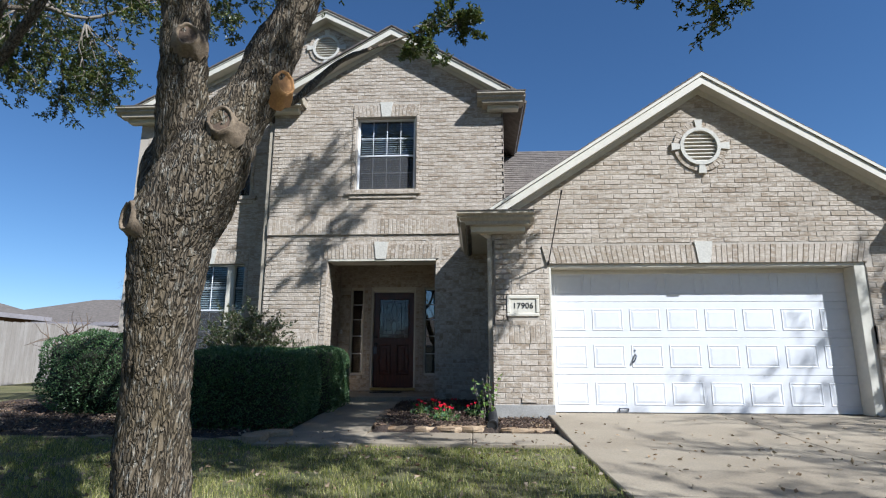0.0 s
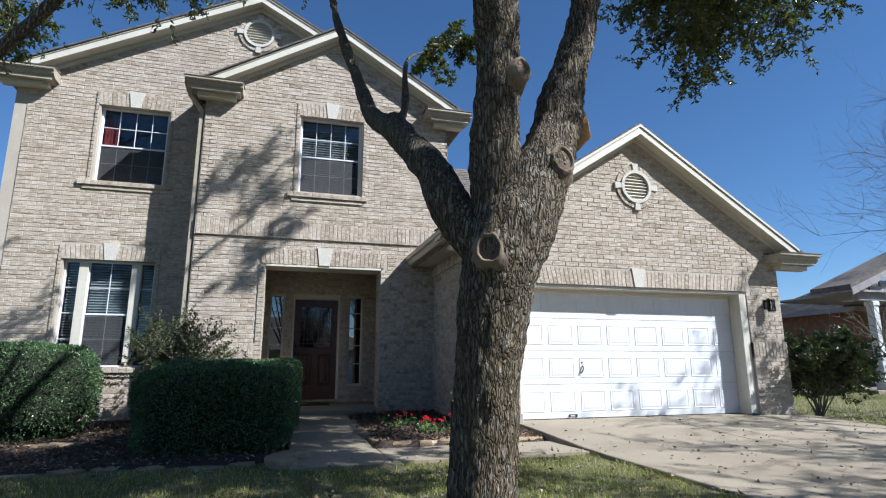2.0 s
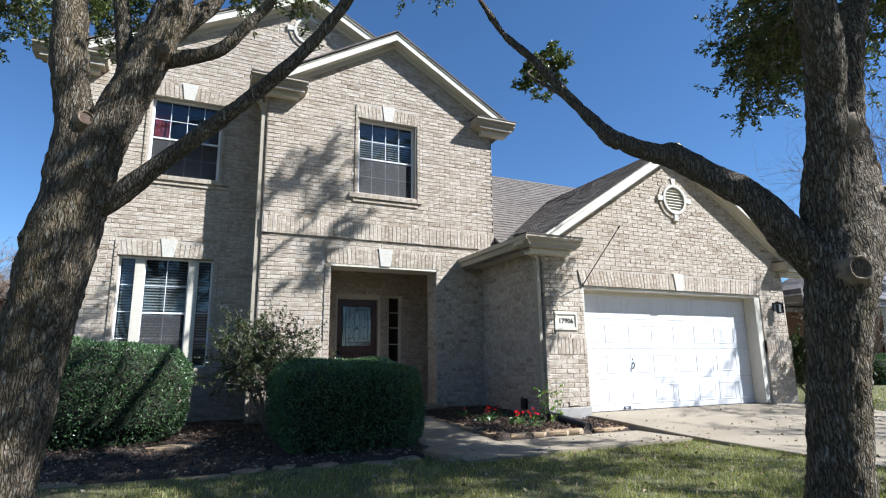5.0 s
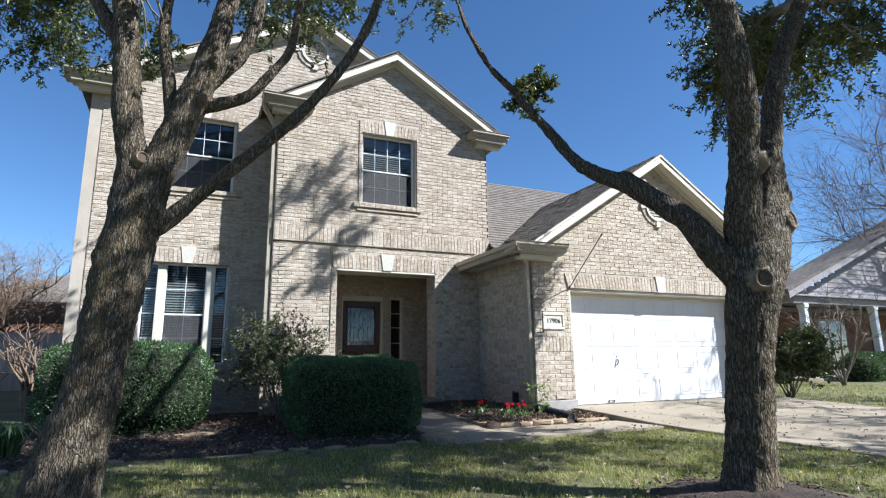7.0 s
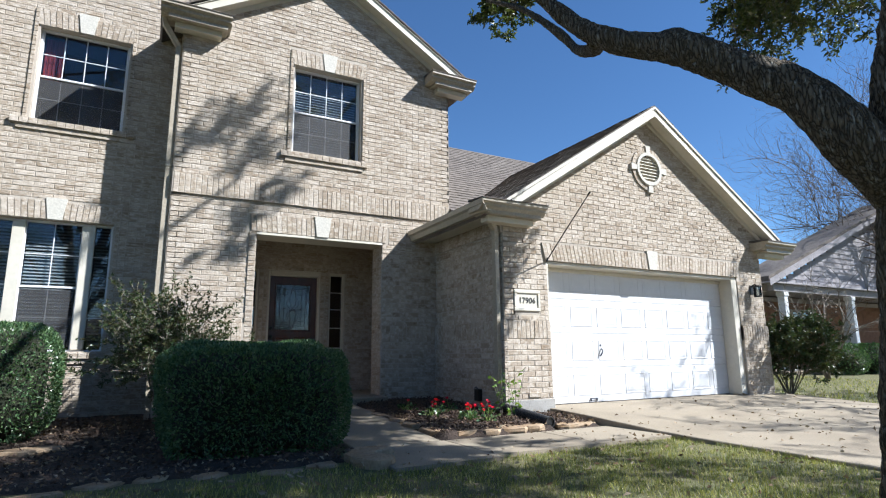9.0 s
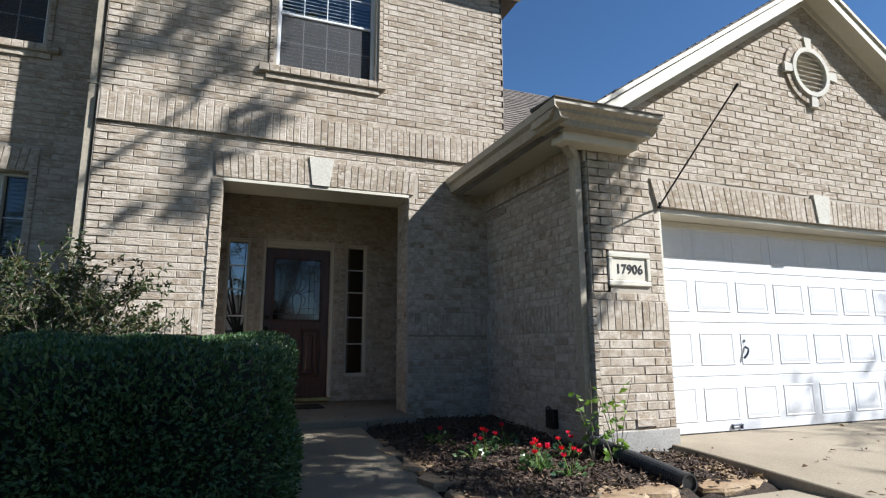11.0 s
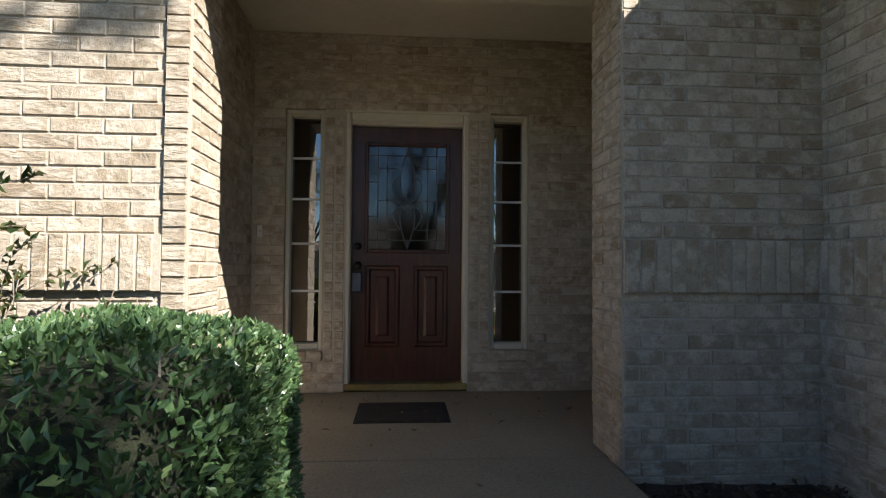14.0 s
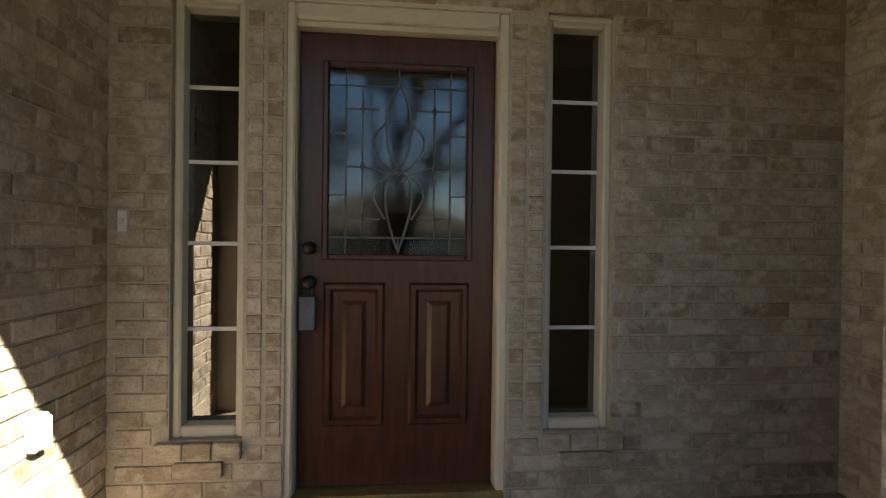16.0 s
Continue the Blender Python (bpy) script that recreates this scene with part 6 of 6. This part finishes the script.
mound.f = [(j * 36 + i, j * 36 + (i + 1) % 36, (j + 1) * 36 + (i + 1) % 36, (j + 1) * 36 + i) for j in range(14) for i in range(36)]
tagged(part("mulch_ring", mound, MULCH, smooth=True, raw=True), "dark mulch ring round the oak trunk", "mulch", kind="structure")


def scatter(name, label, count, region, zf, seed, size, material, flat=0.25, aspect=0.3, lift=0.012):
    r2, q = random.Random(seed), Geo()
    k = 0
    while k < count:
        x, y = region(r2)
        d = Vector((r2.gauss(0, 1), r2.gauss(0, 1), r2.gauss(0, flat)))
        leaf(q, (x, y, zf(y) + lift + r2.uniform(0, 0.015)), d, size * r2.uniform(0.5, 1.4), size * aspect * r2.uniform(0.6, 1.2), r2, 0.15)
        k += 1
    return tagged(part(name, q, material, raw=True), label, "debris", kind="stuff")


scatter("mulch_chips", "loose dark bark chips", 9000, lambda r: (r.uniform(-8.8, -2.0), r.uniform(5.9, 10.2)), ground_z, 51, 0.05, CHIP, 0.4, 0.28, 0.035)
scatter("mulch_chips", "loose dark bark chips", 7000, lambda r: (r.uniform(-0.9, 0.66), r.uniform(6.6, 9.65)), bed_z, 52, 0.045, CHIP, 0.45, 0.25, 0.045)
scatter("mulch_chips", "loose dark bark chips", 700, lambda r: (r.uniform(0.7, 1.36), r.uniform(6.6, 7.5)), bed_z, 53, 0.045, CHIP, 0.45, 0.25, 0.035)
scatter("mulch_chips", "loose dark bark chips round the oak", 1100, lambda r: (-1.22 + r.gauss(0, 0.3), 1.95 + r.gauss(0, 0.3)), ground_z, 54, 0.035, CHIP, 0.3, 0.25, 0.045)
scatter("dry_leaf_litter", "curled dry leaves in the beds", 1500, lambda r: (r.uniform(-8.5, -2.0), r.uniform(5.8, 9.8)), ground_z, 55, 0.05, LITTER, 0.3, 0.25, 0.05)
scatter("dry_leaf_litter", "curled dry leaves in the flower bed", 420, lambda r: (r.uniform(-0.9, 1.3), r.uniform(6.5, 8.6)), bed_z, 56, 0.045, LITTER, 0.35, 0.25, 0.055)
scatter("dry_leaf_litter", "dry leaves scattered on the driveway", 420, lambda r: (r.uniform(1.5, 6.9), r.choice((r.uniform(-1, 7.8), r.uniform(2.0, 6.0)))), drive_z, 57, 0.055, LITTER, 0.25, 0.3, 0.004)
scatter("dry_leaf_litter", "dry leaves scattered on the porch floor", 60, lambda r: (r.uniform(-2.5, 0.0), 11.4 - abs(r.gauss(0, 0.75))), lambda y: 0.122, 58, 0.05, LITTER, 0.2, 0.2, 0.002)
scatter("dry_leaf_litter", "dry leaves scattered on the walk", 60, lambda r: (r.uniform(-1.9, 1.3), r.uniform(5.5, 6.4)), lambda y: -0.133, 59, 0.04, LITTER, 0.2, 0.25, 0.002)
scatter("dry_leaf_litter", "dry leaves lying in the lawn", 1300, lambda r: (r.uniform(-8, 1.4), r.uniform(0.2, 5.6)), ground_z, 60, 0.055, LITTER, 0.35, 0.28, 0.03)


def rock(label, x, y, z, lx, ly, h, turn, seed):
    """A flat fieldstone with a broken outline and a rough top."""
    r2 = random.Random(seed)
    n, q = 9, Geo()
    rad = [1.05 + r2.uniform(-0.3, 0.28) for _ in range(n)]
    prof = [(0.0, 0.97), (0.5, 1.03), (0.9, 1.0), (1.0, 0.93), (1.02, 0.5)]
    for k, s in prof:
        for i in range(n):
            w = 2 * math.pi * i / n
            q.v.append((lx / 2 * rad[i] * s * math.cos(w) + r2.uniform(-0.008, 0.008), ly / 2 * rad[i] * s * math.sin(w) + r2.uniform(-0.008, 0.008), h * k + r2.uniform(-0.006, 0.006)))
    for j in range(len(prof) - 1):
        q.f += [(j * n + i, j * n + (i + 1) % n, (j + 1) * n + (i + 1) % n, (j + 1) * n + i) for i in range(n)]
    q.f += [tuple((len(prof) - 1) * n + i for i in range(n)), tuple(range(n))[::-1]]
    ob = part("edging_rock", q, ROCK)
    ob.matrix_basis = pose(x, y, z, r2.uniform(-3, 3), r2.uniform(-3, 3), turn)
    return tagged(ob, label, "rock", "edging rocks")


RL = "flat tan sandstone edging rock beside the mulch"
for i, (x, y, lx, ly, h, a) in enumerate(((-0.88, 8.75, 0.30, 0.22, 0.07, 70), (-0.86, 8.30, 0.42, 0.26, 0.08, 85), (-0.84, 7.82, 0.44, 0.3, 0.09, 80), (-0.80, 7.32, 0.46, 0.34, 0.10, 95), (-0.80, 6.88, 0.36, 0.30, 0.10, 60),
                                          (-0.55, 6.62, 0.30, 0.24, 0.11, 20), (-0.25, 6.60, 0.32, 0.22, 0.10, -5), (0.06, 6.58, 0.34, 0.22, 0.11, 8), (0.33, 6.57, 0.40, 0.24, 0.12, -3), (0.93, 6.60, 0.34, 0.22, 0.08, 4),
                                          (1.22, 6.66, 0.36, 0.26, 0.07, 12), (1.26, 7.02, 0.42, 0.26, 0.07, 80), (1.10, 7.34, 0.40, 0.2, 0.06, 10))):
    rock(RL, x, y, bed_z(y) - 0.015, lx * 1.12, ly * 1.15, h * 0.6, a, 100 + i)
for i in range(15):
    x = -8.2 + i * 0.41 + random.uniform(-0.07, 0.07)
    rock("flat grey-tan edging rock between lawn and mulch", x, 5.88 + 0.12 * math.sin(i * 1.3) + (0.35 if i in (7, 8) else 0), ground_z(5.9) - 0.015, random.uniform(0.2, 0.36), random.uniform(0.16, 0.24), random.uniform(0.03, 0.06), random.uniform(-20, 20), 140 + i)
rock("large pale flat stepping stone in the mulch bed", -4.85, 7.75, -0.15, 0.62, 0.42, 0.06, 10, 170)
rock("flat grey edging rock at the hedge foot", -2.0, 5.95, -0.165, 0.4, 0.3, 0.09, 20, 171)
rock("flat grey edging rock at the hedge foot", -2.05, 5.6, -0.165, 0.34, 0.26, 0.09, -20, 172)


def cyclamen(x, y, seed, flowers=7, label="red-flowered potted-size bedding plant in the mulch"):
    r2 = random.Random(seed)
    t = thing("red_flower", label, "flower", (x, y, bed_z(y) + 0.03), "bedding flowers")
    st, lv, pt = Geo(), Geo(), Geo()
    for _ in range(26):
        w, o = r2.uniform(0, 6.28), r2.uniform(0.02, 0.12)
        b = Vector((o * math.cos(w), o * math.sin(w), r2.uniform(0.02, 0.10)))
        tube(st, [(0, 0, 0, 0.002), (*b, 0.0015)], 3, 0.2)
        leaf(lv, b, (math.cos(w), math.sin(w), 0.2), 0.06, 0.024, r2, 0.1)
    for _ in range(flowers):
        b = Vector((r2.gauss(0, 0.05), r2.gauss(0, 0.05), r2.uniform(0.13, 0.2)))
        tube(st, [(0, 0, 0, 0.002), (b.x * 0.6, b.y * 0.6, b.z * 0.6, 0.002), (*b, 0.002)], 3, 0.2)
        for k in range(6):
            w = k * 1.05
            leaf(pt, b, (0.5 * math.cos(w), 0.5 * math.sin(w), 0.8), 0.036, 0.013, r2, 0.15)
    tagged(part("stalk_tuft", st, WEED_LEAF, t, raw=True), kind="stuff")
    tagged(part("leaves", lv, HEDGE_LEAF, t, raw=True), kind="stuff")
    tagged(part("petals", pt, PETAL, t, "bright red petals", raw=True), kind="stuff")


for i, (x, y) in enumerate(((-0.42, 7.75), (-0.22, 7.95), (-0.12, 7.25), (0.02, 7.05), (0.36, 7.55), (0.05, 8.1), (-0.5, 8.35), (-0.05, 7.4))):
    cyclamen(x, y, 200 + i, (3, 4, 6, 4, 3, 2, 1, 3)[i])


def weed(x, y, seed, h, label):
    t = thing("tall_weed", label, "plant", (x, y, bed_z(y)))
    r2 = random.Random(seed)
    st, lv = Geo(), Geo()
    for k in range(4):
        w = r2.uniform(0, 6.28)
        e = Vector((0.16 * math.cos(w), 0.12 * math.sin(w), h * r2.uniform(0.7, 1.0)))
        tube(st, [(0, 0, 0, 0.005), (e.x * 0.4, e.y * 0.4, e.z * 0.5, 0.004), (*e, 0.002)], 5, 0.1)
        for j in range(5):
            f = r2.uniform(0.45, 1.0)
            p = Vector((e.x * f * f, e.y * f * f, e.z * f))
            a = r2.uniform(0, 6.28)
            leaf(lv, p, (math.cos(a), math.sin(a), -0.5), r2.uniform(0.045, 0.095), 0.026, r2, 0.15)
    tagged(part("stalk_tuft", st, TWIG, t, raw=True), kind="stuff")
    tagged(part("leaves", lv, WEED_LEAF, t, raw=True), kind="stuff")


for k in range(18):
    z0 = -0.12 + k * COURSE
    tagged(part("corner_brick", Geo().bev(0.652, 0.70, GY - 0.038, GY + 0.01, z0, z0 + COURSE - 0.008, 0.003), BRICK_ONE, bpy.data.objects["wall_garage_front"]))
weed(0.48, 7.42, 301, 0.66, "tall leggy green plant at the garage corner")
weed(0.62, 7.28, 302, 0.8, "tall leggy green plant at the garage corner")
weed(0.52, 7.2, 303, 0.28, "low green weed beside the black pipe")

pipe = thing("drain_pipe", "black corrugated plastic drain pipe across the bed", "pipe", (0.62, 7.6, 0))
rows = [(0.0, 0.02, 0.05), (0.0, -0.15, 0.03), (0.0, -0.45, 0.0), (0.0, -0.78, -0.03), (-0.02, -1.05, -0.055)]
cor = Geo()
line = catmull([(*p, 0.052) for p in rows], 0.012)
tube(cor, [(q[0], q[1], q[2], 0.058 + 0.006 * (k % 2)) for k, q in enumerate(line)], 18, 0.02)
part("corrugated_tube", cor, PLASTIC, pipe)
mouth = Geo()
for k in range(20):
    w = 2 * math.pi * k / 20
    for rr, yy in ((0.068, -1.03), (0.068, -1.068), (0.054, -1.068), (0.052, -1.03)):
        mouth.v.append((-0.02 + rr * math.cos(w), yy, -0.056 + rr * math.sin(w)))
for k in range(20):
    a, b = 4 * k, 4 * ((k + 1) % 20)
    mouth.f += [(a + i, a + (i + 1) % 4, b + (i + 1) % 4, b + i) for i in range(4)]
part("mouth_ring", mouth, PLASTIC, pipe)
faucet = thing("hose_bib_box", "dark wall hydrant box low on the shaded brick", "utility box", (0.66, 8.25, 0.17))
part("housing", Geo().bev(-0.07, 0.0, -0.07, 0.07, -0.09, 0.09, 0.012), BLACK_METAL, faucet)
part("tap", tube(Geo(), [(-0.04, 0, 0.08, 0.01), (-0.07, 0, 0.12, 0.01), (-0.10, 0, 0.10, 0.01)], 8, 0.02), GREY_BOX, faucet)
part("weep_vent", Geo().bev(1.05, 1.27, GY - 0.052, GY - 0.03, 0.155, 0.225, 0.004), BRICK)
tagged(bpy.data.objects["weep_vent"], "small framed brick-coloured foundation vent", "vent", kind="structure")


# ---- lawn ----
blades, r3 = Geo(), random.Random(77)
for _ in range(150000):
    y = r3.uniform(-0.2, 5.75)
    x = r3.uniform(-8.5, 1.42) if r3.random() < 0.9 else r3.uniform(-12, -8)
    if y > 5.38 and x > -2.0:
        continue
    if (x + 1.22) ** 2 + (y - 1.95) ** 2 < 0.55:
        continue
    if noise.noise(Vector((x * 2.6, y * 2.6, 9))) < -0.22 and r3.random() < 0.75:
        continue
    z, h, a = ground_z(y), r3.uniform(0.02, 0.055) * (1 + 0.5 * noise.noise(Vector((x * 1.7, y * 1.7, 5)))), r3.uniform(0, 6.28)
    dx, dy = math.cos(a), math.sin(a)
    k = r3.uniform(0.1, 0.9)
    blades.add([(x - dy * 0.003, y + dx * 0.003, z), (x + dy * 0.003, y - dx * 0.003, z), (x + dx * h * k, y + dy * h * k, z + h)], [(0, 1, 2)])
for _ in range(9000):
    x, y = r3.uniform(7.0, 15), r3.uniform(2.0, 13)
    z, h, a = ground_z(y), r3.uniform(0.04, 0.08), r3.uniform(0, 6.28)
    dx, dy = math.cos(a), math.sin(a)
    blades.add([(x - dy * 0.008, y + dx * 0.008, z), (x + dy * 0.008, y - dx * 0.008, z), (x + dx * h * 0.5, y + dy * h * 0.5, z + h)], [(0, 1, 2)])
tagged(part("lawn_grass", blades, GRASS, raw=True), "short half-dormant green and straw lawn grass", "grass", kind="stuff")


# ---- neighbours ----
def far_house(label, x0, x1, y0, y1, eave, ridge, z, wall, along="x", over=0.5):
    t = thing("neighbour_house", label, "house", ((x0 + x1) / 2, (y0 + y1) / 2, z), "neighbouring houses")
    hx, hy = (x1 - x0) / 2, (y1 - y0) / 2
    part("wall", Geo().box(-hx, hx, -hy, hy, -0.3, eave), wall, t)
    q = Geo()
    a, b = hx + over, hy + over
    if along == "x":
        r = max(a - b, 0.5)
        q.add([(-a, -b, eave), (a, -b, eave), (a, b, eave), (-a, b, eave), (-r, 0, ridge), (r, 0, ridge)], [(0, 1, 5, 4), (2, 3, 4, 5), (1, 2, 5), (3, 0, 4), (0, 3, 2, 1)])
    else:
        q.add([(-a, -b, eave), (a, -b, eave), (a, b, eave), (-a, b, eave), (0, -b, ridge), (0, b, ridge)], [(0, 4, 5, 3), (1, 2, 5, 4), (0, 1, 4), (2, 3, 5), (0, 3, 2, 1)])
    part("roof", q, SHINGLE, t)
    part("fascia", Geo().box(-a, a, -b - 0.03, -b, eave - 0.18, eave).box(-a, a, b, b + 0.03, eave - 0.18, eave).box(-a - 0.03, -a, -b, b, eave - 0.18, eave).box(a, a + 0.03, -b, b, eave - 0.18, eave), SIDING, t)
    return t


west = far_house("low brick house with a grey hip roof behind the fence", -11.8, 4, 24, 36, 3.2, 6.3, 0.2, RED_BRICK)
part("chimney", Geo().bev(1.6, 2.5, 1.2, 2.0, 3.5, 6.6, 0.03), SIDING, west)
mid_west = far_house("low house with a grey hip roof and pale chimney", -27.0, -14.2, 27.0, 36.0, 2.6, 4.3, 0.1, SIDING)
part("chimney", Geo().bev(1.35, 2.25, -1.9, -1.1, 2.8, 4.9, 0.04), STONE_CAST, mid_west, "pale masonry chimney")
far_house("low house with a grey roof past the side fence", -30, -18.5, 12, 22, 2.5, 4.6, 0.1, RED_BRICK)
east = far_house("red brick house with a gabled front porch", 18.9, 33.0, 15.5, 19.5, 2.9, 4.3, 0.1, RED_BRICK)
EX, EY = 25.95, 17.5
part("porch_roof", Geo().prism([(14.7 - EX, -5.3, 3.02), (24.5 - EX, -5.3, 6.92), (34.3 - EX, -5.3, 3.02), (34.3 - EX, -5.3, 3.2), (24.5 - EX, -5.3, 7.1), (14.7 - EX, -5.3, 3.2)], (0, 1.4, 0)), SHINGLE, east)
for i in range(17):
    z = 3.05 + i * 0.2
    hw = 8.9 * (1 - (z + 0.2 - 3.05) / 3.75)
    if hw > 0.1:
        part("siding_board", Geo().prism([(24.5 - EX - hw, -4.87, z), (24.5 - EX - hw, -4.85, z + 0.2), (24.5 - EX - hw, -4.80, z + 0.2), (24.5 - EX - hw, -4.80, z)], (2 * hw, 0, 0)), SIDING, east)
for xe in (14.7, 34.3):
    part("barge_board", Geo().prism([(xe - EX, -5.33, 2.86), (24.5 - EX, -5.33, 6.76), (24.5 - EX, -5.33, 6.98), (xe - EX, -5.33, 3.08)], (0, 0.03, 0)), SIDING, east)
part("soffit", Geo().bev(15.2 - EX, 34.0 - EX, -5.25, -2.0, 2.98, 3.04, 0.01), SIDING, east)
part("porch_beam", Geo().bev(15.2 - EX, 34.0 - EX, -5.1, -4.9, 2.72, 2.98, 0.02), SIDING, east)
for xp in (15.85, 20.2, 24.6, 29.0):
    x = xp - EX
    col = part("porch_post", Geo().bev(x - 0.12, x + 0.12, -5.12, -4.88, 0.0, 2.72, 0.02), POST_PAINT, east, "white painted square post")
    part("post_base", Geo().bev(x - 0.16, x + 0.16, -5.16, -4.84, 0.0, 0.2, 0.02), POST_PAINT, col)
    part("post_cap", Geo().bev(x - 0.15, x + 0.15, -5.15, -4.85, 2.57, 2.72, 0.02), POST_PAINT, col)
part("porch_floor", Geo().bev(15.2 - EX, 34.0 - EX, -5.25, -2.0, -0.3, 0.0, 0.02), CONCRETE, east)
for xw in (22.3, 30.0):
    x = xw - EX
    wn = part("window", Geo().bev(x - 0.95, x + 0.95, -2.09, -2.0, 0.5, 2.5, 0.02), POST_PAINT, east)
    part("pane", Geo().box(x - 0.86, x + 0.86, -2.105, -2.095, 0.6, 1.47).box(x - 0.86, x + 0.86, -2.105, -2.095, 1.53, 2.4), GLASS_SIDE, wn)
nd = part("front_door", Geo().bev(25.3 - EX, 26.3 - EX, -2.09, -2.0, 0.0, 2.1, 0.02), DOOR_WOOD, east, "dark wooden front door")
part("soffit_vent", Geo().bev(17.0 - EX, 17.4 - EX, -3.5, -3.1, 2.96, 2.978, 0.004), POST_PAINT, east)
for i, (x, y) in enumerate(((13.4, 12.4), (17.6, 11.7), (19.3, 11.6), (21.0, 11.7), (22.6, 11.6))):
    hedge("clipped light green bush before the neighbouring porch", x, y, ground_z(y), 0.85, 0.6, 0.95, 2600, 400 + i, 0.09, 2.6, 0.15)
across = far_house("pale brick house across the street", -9, 6, -38, -27, 2.9, 6.2, -0.6, MORTAR)
part("garage_door", Geo().bev(1.0, 6.0, 5.5, 5.56, 0.0, 2.3, 0.02), WHITE, across)
part("window", Geo().bev(-5.0, -3.0, 5.5, 5.56, 0.8, 2.3, 0.02), WHITE, across)
far_house("tan house across the street", 12, 27, -39, -28, 2.9, 6.0, -0.6, RED_BRICK)
far_house("tan house across the street", -30, -15, -39, -28, 2.9, 6.0, -0.6, RED_BRICK)


def fence(label, xa, ya, xb, yb, h, seed):
    t = thing("wooden_fence", label, "fence", (xa, ya, 0), "garden fences")
    L = math.hypot(xb - xa, yb - ya)
    d = Vector(((xb - xa) / L, (yb - ya) / L, 0))
    nrm = Vector((-d.y, d.x, 0))
    r2, n = random.Random(seed), int(L / 0.145)
    for k in range(n):
        s = k * 0.145
        p, z = d * s, ground_z(ya + d.y * s)
        hh = h + r2.uniform(-0.015, 0.015)
        q = Geo().prism([p + d * 0.003 + Vector((0, 0, z - 0.05)), p + d * 0.138 + Vector((0, 0, z - 0.05)), p + d * 0.138 + Vector((0, 0, z + hh - 0.03)), p + d * 0.115 + Vector((0, 0, z + hh)), p + d * 0.025 + Vector((0, 0, z + hh)), p + d * 0.003 + Vector((0, 0, z + hh - 0.03))], nrm * 0.016)
        part("board", q, FENCE, t)
    for zz in (0.35, 1.3):
        part("rail", Geo().prism([nrm * 0.02 + Vector((0, 0, ground_z(ya) + zz)), nrm * 0.06 + Vector((0, 0, ground_z(ya) + zz)), nrm * 0.06 + Vector((0, 0, ground_z(ya) + zz + 0.09)), nrm * 0.02 + Vector((0, 0, ground_z(ya) + zz + 0.09))], d * L + Vector((0, 0, ground_z(yb) - ground_z(ya)))), FENCE, t)


fence("weathered grey cedar side fence of upright boards", -12.6, 8.5, -12.7, 26.0, 1.75, 61)
fence("weathered grey cedar fence of upright boards", -12.65, 20.0, -7.0, 20.1, 1.75, 62)
fence("weathered grey cedar fence beyond the garage", 7.1, 16.0, 15.5, 16.05, 1.75, 63)
